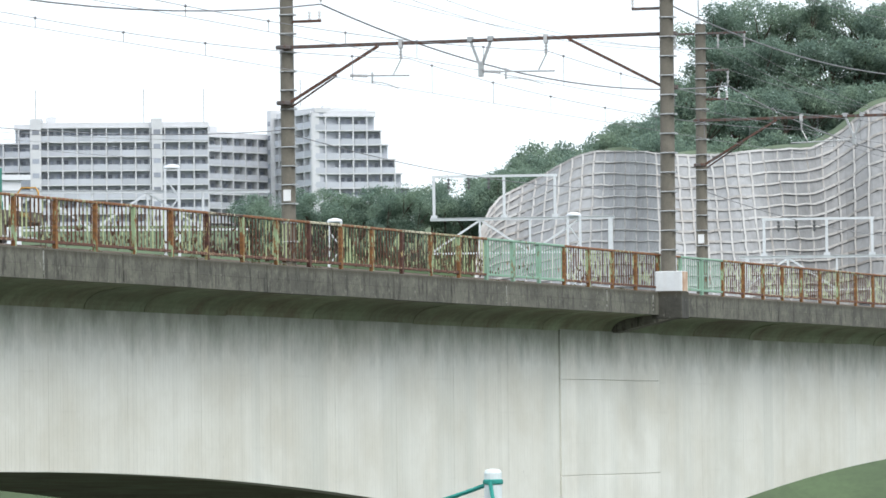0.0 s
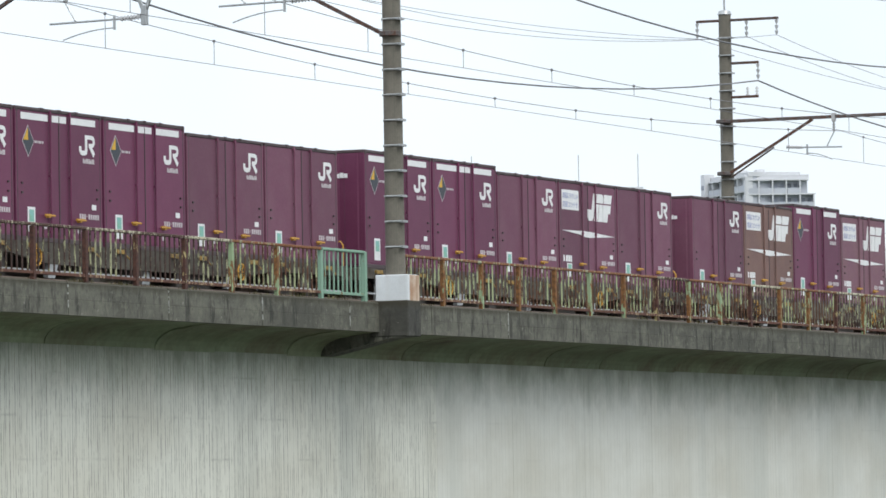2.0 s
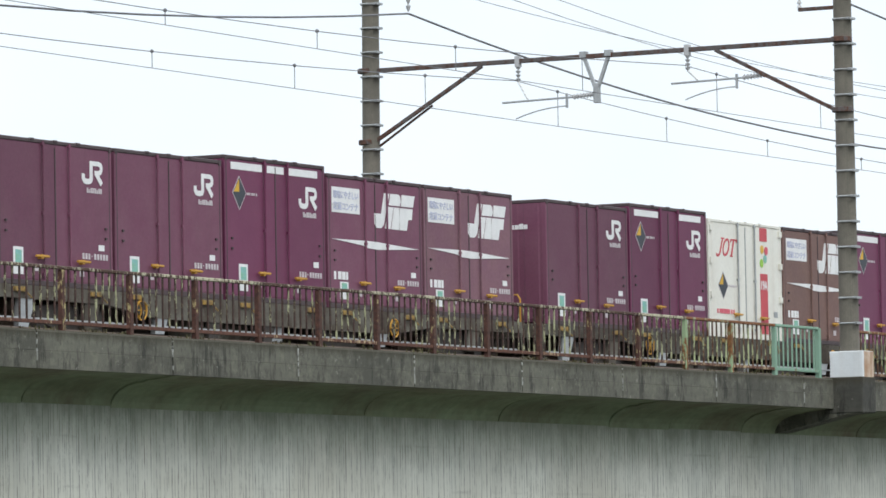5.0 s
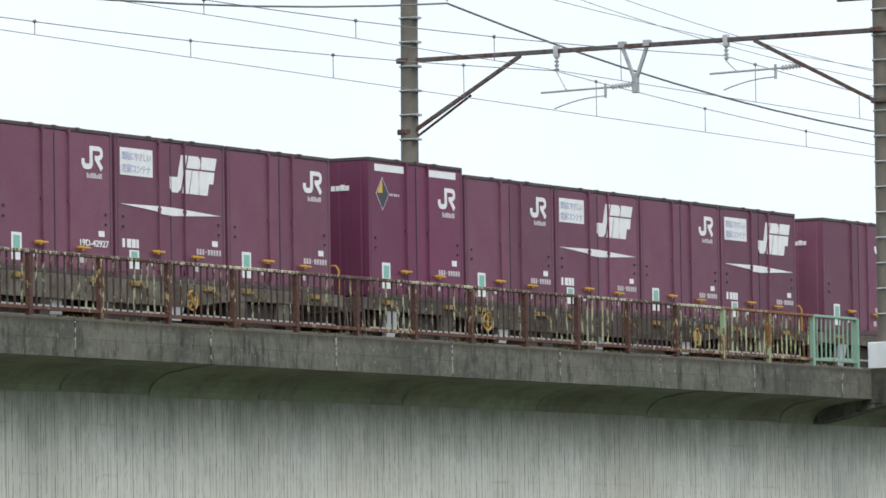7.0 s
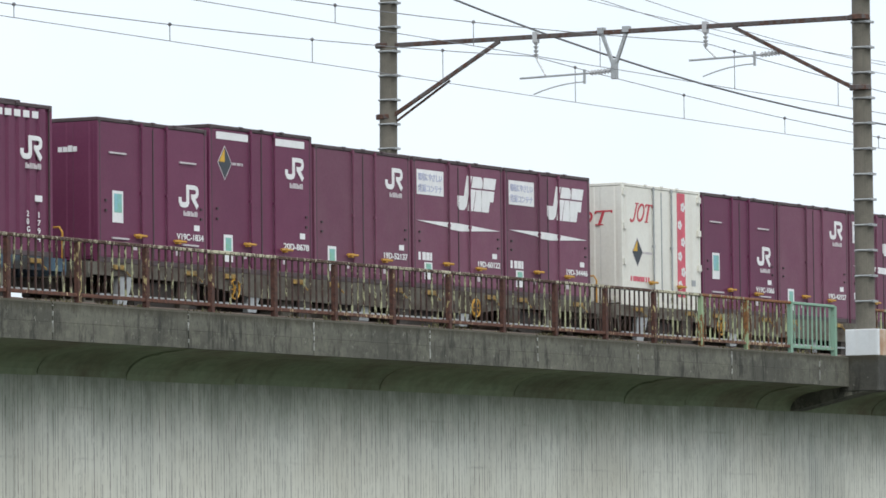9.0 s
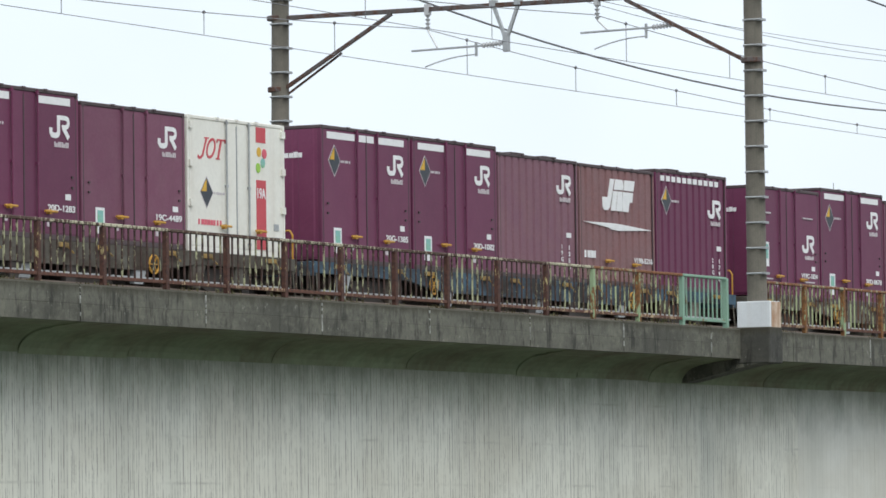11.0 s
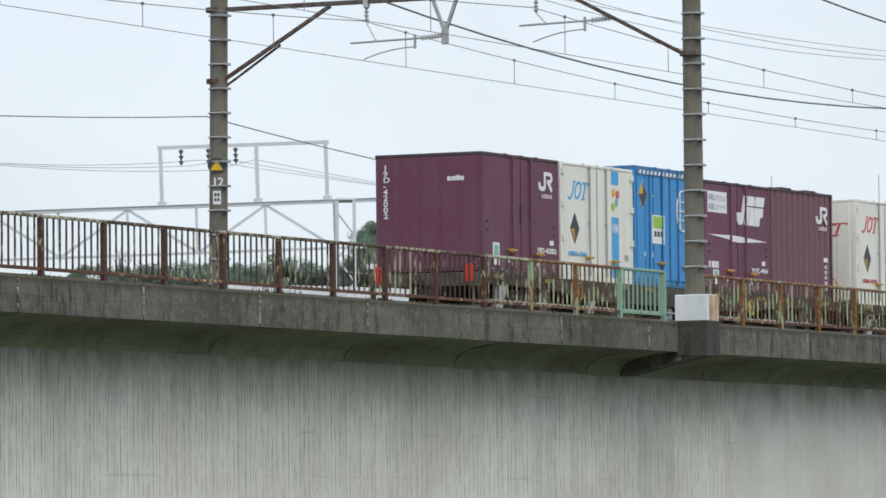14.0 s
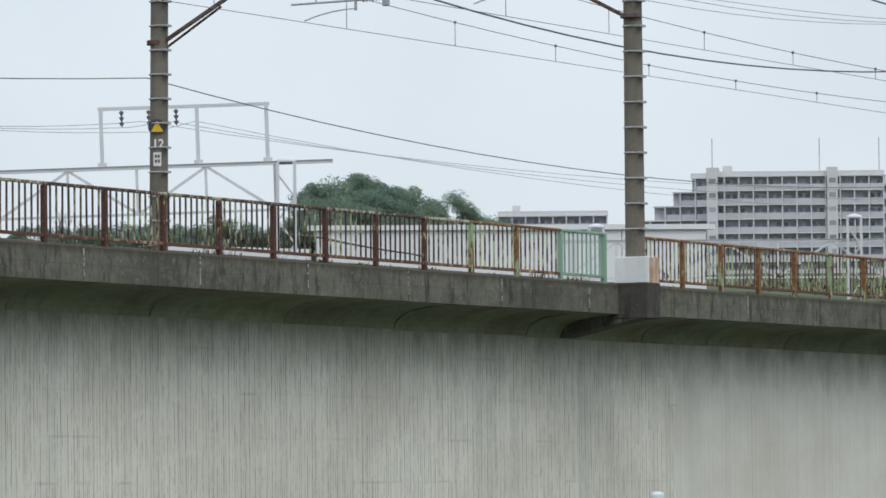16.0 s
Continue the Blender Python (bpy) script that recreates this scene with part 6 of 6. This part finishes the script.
# ---- apartment block on the far hill ----
def apartment_wing(name_at, face, width, storeys, base_z, depth=12.0, bays=8, stair_cols=(), step_right=0, step_left=0, step_bays=1.0, aerials=(0.62,)):
    """One straight wing: slab floors, recessed balconies with fronts, windows, party walls, stair towers."""
    h = thing("apartment_building", "pale grey many-storey apartment building with long balconies", "building", "apartment wings")
    h.matrix_basis = Matrix.Translation((name_at.x, name_at.y, base_z)) @ pose(0, 0, 0, 0, 0, face)
    SH = 2.95
    bw = width / bays

    def limits(s):
        lo, hi = 0, bays
        over_r = s - (storeys - 1 - step_right)
        over_l = s - (storeys - 1 - step_left)
        if step_right and over_r > 0:
            hi -= over_r * step_bays
        if step_left and over_l > 0:
            lo += over_l * step_bays
        return lo, hi
    for s in range(storeys):
        lo, hi = limits(s)
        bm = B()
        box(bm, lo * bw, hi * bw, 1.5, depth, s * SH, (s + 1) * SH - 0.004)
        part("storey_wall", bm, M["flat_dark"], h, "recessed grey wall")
    for s in range(storeys):
        lo, hi = limits(s)
        bm = B()
        box(bm, lo * bw - 0.1, hi * bw + 0.1, 0.0, 1.6, (s + 1) * SH - 0.28, (s + 1) * SH - 0.02)
        part("floor_slab", bm, M["flat_wall"], h)
        for b in range(math.ceil(lo), math.floor(hi)):
            bm = B()
            box(bm, b * bw + 0.25, (b + 1) * bw - 0.1, 0.05, 0.18, s * SH, s * SH + 1.12)
            part("balcony", bm, M["flat_rail"], h, "pale balcony front")
            for q in (0.14, 0.60):
                bm = B()
                box(bm, (b + q) * bw, (b + q + 0.26) * bw, 1.42, 1.52, s * SH + 0.15, s * SH + 2.05)
                wd = part("window", bm, M["flat_glass"], h, "dark balcony window")
        for b in range(math.ceil(lo), math.floor(hi) + 1):
            bm = B()
            box(bm, b * bw - 0.13, b * bw + 0.13, 0.02, 1.6, s * SH, (s + 1) * SH - 0.28)
            part("party_wall", bm, M["flat_wall"], h)
    lo, hi = limits(storeys - 1)
    bm = B()
    box(bm, lo * bw - 0.2, hi * bw + 0.2, 0.6, depth + 0.2, storeys * SH, storeys * SH + 0.9)
    box(bm, lo * bw + bw, lo * bw + bw * 1.6, 3, 7, storeys * SH + 0.9, storeys * SH + 2.2)
    part("roof", bm, M["flat_wall"], h)
    for c in stair_cols:
        bm = B()
        box(bm, c * bw - 1.1, c * bw + 1.1, -0.8, 1.4, 0, storeys * SH + 1.6)
        tw = part("stair_tower", bm, M["flat_wall"], h, "pale stair tower")
        for s in range(storeys):
            bm = B()
            box(bm, c * bw - 0.7, c * bw + 0.7, -0.84, -0.7, s * SH + 1.3, s * SH + 2.3)
            part("landing_opening", bm, M["flat_glass"], tw)
    for q in aerials:
        bm = B()
        ax = (lo + q * (hi - lo)) * bw
        beam(bm, (ax, 5, storeys * SH + 0.85), (ax, 5, storeys * SH + 8.0), 0.10, 5)
        part("aerial", bm, M["galv"], h)
    return h


def apartments():
    def wing(yaw0, yaw1, d0, d1, top_elev, storeys, bays, **kw):
        a, b = bearing(yaw0, d0), bearing(yaw1, d1)
        w = (b - a).length
        face = math.degrees(math.atan2(b.y - a.y, b.x - a.x))
        top = EYE.z + d0 * math.tan(radians(top_elev))
        apartment_wing(a, face, w, storeys, top - storeys * 2.95 - 0.9, bays=bays, **kw)
    wing(25.1, 24.0, 1190, 1190, 2.86, 5, 8, aerials=())
    wing(23.72, 22.95, 1190, 1188, 3.22, 10, 5, step_left=3, step_bays=1.25, aerials=())
    wing(22.955, 21.20, 1170, 1172, 3.24, 11, 12, stair_cols=(0.15, 8.45), aerials=(0.02, 0.64, 0.985))
    wing(21.20, 20.58, 1173, 1188, 3.14, 11, 5, aerials=())
    wing(20.58, 20.16, 1188, 1166, 3.30, 12, 5, stair_cols=(0.3,), aerials=(0.2,))
    wing(20.16, 19.19, 1166, 1169, 3.33, 12, 7, step_right=5, step_bays=0.48, aerials=())


# ---- hills, slope wall and trees ----
def tree_mesh(seed, height, spread, leaves, mtl):
    """Tapered trunk with limbs, and a crown of many small leaf clumps in uneven lobes."""
    rnd = random.Random(seed)
    t = B()
    fork = height * 0.42
    beam(t, (0, 0, -9.0), (0.1, 0, fork), height * 0.028, 8, height * 0.02)
    lobes = []
    for i in range(15):
        a = i * 2.4 + rnd.uniform(-0.4, 0.4)
        r = spread * rnd.uniform(0.15, 0.66)
        z = height * (0.28 + 0.64 * ((i * 0.618) % 1.0)) - r * 0.2
        p = Vector((r * math.cos(a), r * math.sin(a), z))
        lobes.append((p, spread * rnd.uniform(0.26, 0.44)))
        beam(t, (0.05, 0, fork * rnd.uniform(0.7, 1.0)), p * 0.92, height * 0.011, 5, height * 0.004)
    crown = []
    faces = []
    for i in range(leaves):
        c, r = lobes[i % len(lobes)]
        while True:
            v = Vector((rnd.uniform(-1, 1), rnd.uniform(-1, 1), rnd.uniform(-1, 1)))
            if 0.25 < v.length < 1:
                break
        v = v.normalized() * (v.length ** 0.4) * r * (1 + 0.3 * math.sin(v.x * 9) * math.cos(v.z * 7))
        v.z *= 0.72
        p = c + v
        s = height * rnd.uniform(0.008, 0.016)
        q = Euler((rnd.uniform(-1.1, 1.1), rnd.uniform(-1.1, 1.1), rnd.uniform(0, 6.3)))
        base = len(crown)
        for dx, dy, dz in ((-1, -0.6, 0), (0.1, -0.9, 0.35), (1, 0.1, 0), (0.2, 0.9, 0.3), (-0.8, 0.6, -0.1)):
            e = Vector((dx * s, dy * s, dz * s))
            e.rotate(q)
            crown.append(p + e)
        faces.append(tuple(range(base, base + 5)))
    me = bpy.data.meshes.new("crown")
    me.from_pydata(crown, [], faces)
    me.materials.append(mtl)
    return mesh_of("trunk", t, M["bark"]), me


TREES = []


def plant(yaw, dist, foot_z, scale, variant, turn):
    trunk, crown = TREES[variant]
    p = bearing(yaw, dist)
    t = thing("tree", "dark green broad-leaved tree with uneven crown", "tree", "trees on the hills")
    t.matrix_basis = pose(p.x, p.y, foot_z, 0, 0, turn) @ Matrix.Diagonal((scale, scale, scale, 1))
    for nm, me in (("trunk", trunk), ("crown", crown)):
        o = new(nm, me)
        o.parent = t


def hill_mound(name, label, yaw0, yaw1, dist, depth, profile, material):
    """A rounded hill: ridge heights along the view's width, falling to the ground in front and behind."""
    bm = B()
    n, m = 40, 12
    rows = []
    for i in range(n + 1):
        u = i / n
        yaw = yaw0 + (yaw1 - yaw0) * u
        col = []
        for j in range(m + 1):
            v = j / m
            p = bearing(yaw, dist - depth / 2 + depth * v)
            hgt = profile(u) * math.sin(math.pi * min(1.0, v * 1.0)) ** 0.7
            p.z = hgt + 1.2 * noise.noise(Vector((p.x * 0.03, p.y * 0.03, 0))) * (hgt > 2) - 0.3
            col.append(bm.verts.new(p))
        rows.append(col)
    for i in range(n):
        for j in range(m):
            bm.faces.new((rows[i][j], rows[i + 1][j], rows[i + 1][j + 1], rows[i][j + 1]))
    solid(name, bm, material, label, "hill", kind="structure", smooth=True)


def hills_and_trees():
    rnd = random.Random(11)
    hill_mound("railway_bank", "low grassy bank beyond the bridge", 33.0, 12.0, 285, 50, lambda u: 9.0 * min(1, 8 * u) * min(1, 8 * (1 - u)), M["grass"])
    for s in range(5):
        TREES.append(tree_mesh(20 + s, 10.0, 4.3 + 0.5 * (s % 3), 4800, M["leaf"] if s % 2 else M["leaf_light"]))
    # hill behind the gantries
    hill_mound("hill", "wooded hill behind the railway", 28.2, 24.6, 720, 120, lambda u: 33 * math.sin(math.pi * u) ** 0.6, M["grass"])
    for i in range(78):
        u = (i % 26 + 0.5) / 26
        ring = i // 26
        yaw = 27.12 - 1.62 * u + rnd.uniform(-0.05, 0.05)
        top = 3.02 + 0.20 * math.sin(math.pi * min(1, u * 1.3)) ** 0.7 + 0.05 * math.sin(u * 19) - 0.32 * max(0.0, u - 0.74) / 0.26
        sc = rnd.uniform(0.55, 0.8)
        d = 700 - 28 * ring + rnd.uniform(-8, 8)
        top -= 0.15 * ring
        plant(yaw, d, EYE.z + d * math.tan(radians(top)) - 9.6 * sc, sc, rnd.randrange(5), rnd.uniform(0, 360))
    for yaw, top, sc in ((25.46, 3.08, 0.5), (25.38, 2.97, 0.45), (25.24, 2.84, 0.4), (25.12, 2.82, 0.4), (25.0, 2.8, 0.4)):
        plant(yaw, 660, EYE.z + 660 * math.tan(radians(top)) - 9.6 * sc, sc, 2, 40)
    hill_mound("left_rise", "low rise with bushes behind the line", 31.4, 26.2, 650, 80, lambda u: 31 * min(1, 5 * u) * min(1, 5 * (1 - u)), M["grass"])
    for i in range(30):
        yaw = 30.0 - 0.10 * i
        d = 640 + rnd.uniform(-8, 8)
        top = (2.74 if yaw > 28.2 else 2.80) + rnd.uniform(-0.08, 0.05)
        plant(yaw, d, EYE.z + d * math.tan(radians(top)) - 5.8, 0.6, rnd.randrange(5), rnd.uniform(0, 360))
    # belt of trees below the apartment block and beside the slope
    hill_mound("far_hill", "low wooded rise below the apartments", 26.0, 12.0, 1160, 340, lambda u: 50.5 * min(1, 6 * u) * min(1, 6 * (1 - u)), M["grass"])
    hill_mound("wooded_rise", "low rise with a belt of trees", 21.6, 17.6, 660, 90, lambda u: 29 * min(1, 5 * u), M["grass"])
    for i in range(42):
        u = (i % 21) / 20
        ring = i // 21
        yaw = 20.75 - 2.75 * u + rnd.uniform(-0.05, 0.05)
        d = 648 + 18 * ring + rnd.uniform(-6, 6)
        top = 2.40 + 0.17 * u + 0.09 * math.sin(i * 1.9) + 0.04 * ring
        sc = rnd.uniform(0.5, 0.72)
        plant(yaw, d, EYE.z + d * math.tan(radians(top)) - 9.6 * sc, sc, rnd.randrange(5), rnd.uniform(0, 360))
    # wood above the slope wall
    hill_mound("slope_hill", "steep wooded hill above the stabilised slope", 18.6, 9.0, 720, 150, lambda u: 22 + 20 * min(1, 3.2 * u), M["grass"])

    def crest_line(yaw):
        return 2.72 + 0.33 * min(1, max(0, (18.15 - yaw) / 0.3)) + 0.27 * min(1, max(0, (17.25 - yaw) / 0.4)) + 1.10 * min(1, max(0, (16.6 - yaw) / 0.5))
    for i in range(132):
        u = (i % 33) / 32
        ring = i // 33
        yaw = 18.36 - 5.2 * u + rnd.uniform(-0.07, 0.07)
        d = 648 + 18 * ring + rnd.uniform(-5, 5)
        low = 2.92 if yaw < 17.3 else 2.6
        top = low + 0.12 + (crest_line(yaw) - low - 0.12) * ring / 3 + rnd.uniform(-0.10, 0.06)
        sc = rnd.uniform(0.75, 1.1)
        plant(yaw, d, EYE.z + d * math.tan(radians(top)) - 9.6 * sc, sc, rnd.randrange(5), rnd.uniform(0, 360))


def ease(x):
    """Smooth step from 0 to 1."""
    x = min(1.0, max(0.0, x))
    return x * x * (3 - 2 * x)


def slope_point(u, v):
    """Surface of the stabilised slope: u across, v from its foot to its crest; two folds in plan."""
    yaw = 18.60 - 5.4 * u - 0.16 * v * math.sin(u * 7.5 + 0.8)
    top_yaw = 18.60 - 5.4 * u - 0.16 * math.sin(u * 7.5 + 0.8)
    d = 592 + 20 * math.sin(u * 9.5 + 0.6) + 4 * math.sin(u * 31) - 6 * u + 16 * v * (1 + 0.3 * math.sin(u * 7))
    crest = 2.10 + 0.42 * (1 - math.exp(-max(0.0, 18.47 - top_yaw) / 0.12)) + 0.36 * ease((18.25 - top_yaw) / 0.95) - 0.05 * ease((16.95 - top_yaw) / 0.5) + 0.05 * ease((16.2 - top_yaw) / 0.8) + 0.46 * ease((15.25 - top_yaw) / 0.9)
    foot = 1.2
    e = foot + (crest - foot) * v
    return bearing(yaw, d, e)


def slope_wall():
    s = thing("stabilised_slope", "grey sprayed-concrete slope with a raised square lattice", "slope", kind="structure")
    nu, nv = 90, 24
    bm = B()
    g = [[bm.verts.new(slope_point(i / nu, j / nv)) for j in range(nv + 1)] for i in range(nu + 1)]
    for i in range(nu):
        for j in range(nv):
            bm.faces.new((g[i][j], g[i + 1][j], g[i + 1][j + 1], g[i][j + 1]))
    part("slope_face", bm, M["slope_fill"], s, "darker sprayed cells")
    out = Vector((-1, -0.4, 0.35)).normalized() * 0.2
    rnd = random.Random(3)

    def strip(bm, pts, half):
        for p, q in zip(pts, pts[1:]):
            d = (q - p).normalized()
            side = d.cross(out).normalized() * half
            a = [bm.verts.new(p - side), bm.verts.new(p + side), bm.verts.new(p + side + out), bm.verts.new(p - side + out)]
            b = [bm.verts.new(q - side), bm.verts.new(q + side), bm.verts.new(q + side + out), bm.verts.new(q - side + out)]
            for k in range(4):
                bm.faces.new((a[k], a[(k + 1) % 4], b[(k + 1) % 4], b[k]))
    rows = 15
    for j in range(rows + 1):
        bm = B()
        strip(bm, [slope_point(i / 60, min(1, max(0, j / rows + rnd.uniform(-0.006, 0.006)))) for i in range(61)], 0.13)
        part("lattice_row", bm, M["slope_beam"], s)
    cols = 42
    for i in range(cols + 1):
        bm = B()
        strip(bm, [slope_point(min(1, max(0, i / cols + rnd.uniform(-0.0015, 0.0015))), j / 16) for j in range(17)], 0.10)
        part("lattice_column", bm, M["slope_beam"], s)
    bm = B()
    a = [slope_point(0.25 + 0.75 * i / 40, 1.0) + Vector((0, 0, 0.1)) for i in range(41)]
    lo = [bm.verts.new(p) for p in a]
    hi = [bm.verts.new(p + Vector((7, 3, 0.55 + 0.25 * math.sin(k * 0.7)))) for k, p in enumerate(a)]
    for k in range(40):
        bm.faces.new((lo[k], lo[k + 1], hi[k + 1], hi[k]))
    part("grass_crest", bm, M["grass"], s, "bright grass strip along the crest")


# ---- foreground net poles ----
def net_poles():
    pts = []
    for x, y, top in ((-40.75, -24.0, 6.08), (-38.2, -16.75, 6.0)):
        p = Vector((x, y, 0))
        t = thing("net_pole", "pale round pole holding a green net rope", "pole", "net poles")
        t.matrix_basis = pose(p.x, p.y, 0)
        bm = B()
        lathe(bm, [(0.085, 0), (0.085, top - 0.03), (0.07, top), (0.02, top + 0.01)], 16)
        part("pole", bm, M["net_pole"], t, smooth=False)
        bm = B()
        lathe(bm, [(0.09, top - 0.14), (0.1, top - 0.13), (0.1, top - 0.1), (0.09, top - 0.09)], 12)
        beam(bm, (-0.09, 0, top - 0.12), (-0.15, -0.05, top - 0.3), 0.02, 5)
        part("rope_tie", bm, M["net"], t, "green rope tie")
        pts.append(Vector((p.x, p.y, top - 0.12)))
    bm = B()
    path = []
    for i in range(25):
        u = i / 24
        q = pts[0].lerp(pts[1], u)
        q.z -= 0.55 * 4 * u * (1 - u)
        path.append(q)
    path_tube(bm, path, 0.022, 6)
    solid("net_rope", bm, M["net"], "sagging green rope between net poles", "rope")


def weeds():
    rnd = random.Random(8)
    bm = B()
    clumps = [(rnd.uniform(-45, 45), rnd.uniform(0.3, 1.0)) for _ in range(70)] + [(-3.4, 1.4), (-1.6, 1.2), (-17, 1.3), (-16.2, 1.2), (-20.5, 1.2), (-18.9, 1.0), (-12.6, 0.9)]
    for x, s in clumps:
        if -0.4 < x < 0.5:
            continue
        for k in range(int(30 * s)):
            a = rnd.uniform(0, 6.28)
            px, py = x + rnd.uniform(-0.3, 0.3) * s, PAR_Y + rnd.uniform(0.12, 0.38)
            hgt = rnd.uniform(0.03, 0.11) * s
            lean = Vector((math.cos(a), math.sin(a), 0)) * hgt * 0.5
            w = Vector((-math.sin(a), math.cos(a), 0)) * rnd.uniform(0.006, 0.014)
            p = Vector((px, py, PAR_TOP))
            v = [bm.verts.new(p - w * 0.4), bm.verts.new(p + w * 0.4), bm.verts.new(p + lean * 0.6 + w + Vector((0, 0, hgt * 0.7))), bm.verts.new(p + lean + Vector((0, 0, hgt))), bm.verts.new(p + lean * 0.6 - w + Vector((0, 0, hgt * 0.7)))]
            bm.faces.new(v)
    solid("weeds", bm, M["weed"], "small weeds growing on the edge beam", "weeds", kind="stuff")


def dry_vines():
    """Dead climbing plants caught in the rusty stretch of the railing."""
    rnd = random.Random(17)
    bm = B()
    x = 1.5
    while x < 46:
        dens = max(0.0, noise.noise(Vector((x * 0.45, 3.1, 0))) + (0.5 if 12 < x < 33 else 0.12))
        for k in range(int(38 * dens)):
            px = x + rnd.uniform(0, 0.4)
            pz = PAR_TOP + 0.10 + abs(rnd.gauss(0, 0.26))
            if pz > Z0 - 0.08:
                continue
            p = Vector((px, FENCE_Y + rnd.uniform(0.02, 0.12), pz))
            a = rnd.uniform(0, 6.28)
            s = rnd.uniform(0.03, 0.075)
            e1 = Vector((math.cos(a), rnd.uniform(-0.5, 0.5), math.sin(a))) * s
            e2 = Vector((-math.sin(a), rnd.uniform(-0.5, 0.5), math.cos(a))) * s * 0.7
            bm.faces.new([bm.verts.new(p - e1), bm.verts.new(p - e2), bm.verts.new(p + e1), bm.verts.new(p + e2)])
        x += 0.4
    solid("dry_vines", bm, M["vine"], "brown dead vines tangled in the railing", "vines", kind="stuff")


ground()
bridge_girder()
haunches()
tracks()
mast_block(0.0)
mast_block(47.1)
FAR_ARMS = ((8.6, 11.8, 9.35, (11.78, 10.3, 9.4), False), (7.38, 10.95, 9.96, (9.98,), False), (6.42, 10.95, 9.98, (10.02, 10.3), True))
NEAR_ARMS = ((9.05, -0.6, 1.6, (-0.5, 0.95, 1.5), False), (7.45, 0.33, 1.24, (1.22,), False), (6.38, 0.33, 1.27, (1.25,), True))
mast(0.08, MAST_NEAR_Y, -0.42, 9.2, arms=NEAR_ARMS)
mast(0.0, MAST_FAR_Y, -0.95, 8.9, 0.0, -0.012, spike=True, arms=(FAR_ARMS[0], (7.38, 10.95, 9.96, (9.98,), False)))
mast(47.2, MAST_NEAR_Y + 0.05, -0.42, 9.2, 0.0, -0.006, arms=NEAR_ARMS)
mast(47.62, MAST_FAR_Y, -0.95, 8.75, 0.0, 0.0, spike=True, arms=FAR_ARMS, plate=1.82)
mast(86.6, MAST_FAR_Y, -0.95, 8.9, 0.0, -0.006, spike=True, arms=FAR_ARMS, plate=1.82)
mast(86.5, MAST_NEAR_Y, -0.42, 9.2, arms=NEAR_ARMS)
mast_block(86.4)
portal(0.0)
portal(47.4, True)
portal(86.55)
wires()
signs_on_mast()
train()
far_line()
boundary_wall()
line_side_cable()
bare_shrub(29.52, 215, 2.35, 2.3, 3)
bare_shrub(29.38, 215, 2.35, 2.0, 6)
apartments()
slope_wall()
hills_and_trees()
net_poles()
weeds()
dry_vines()
parapets()
railings()
motions()
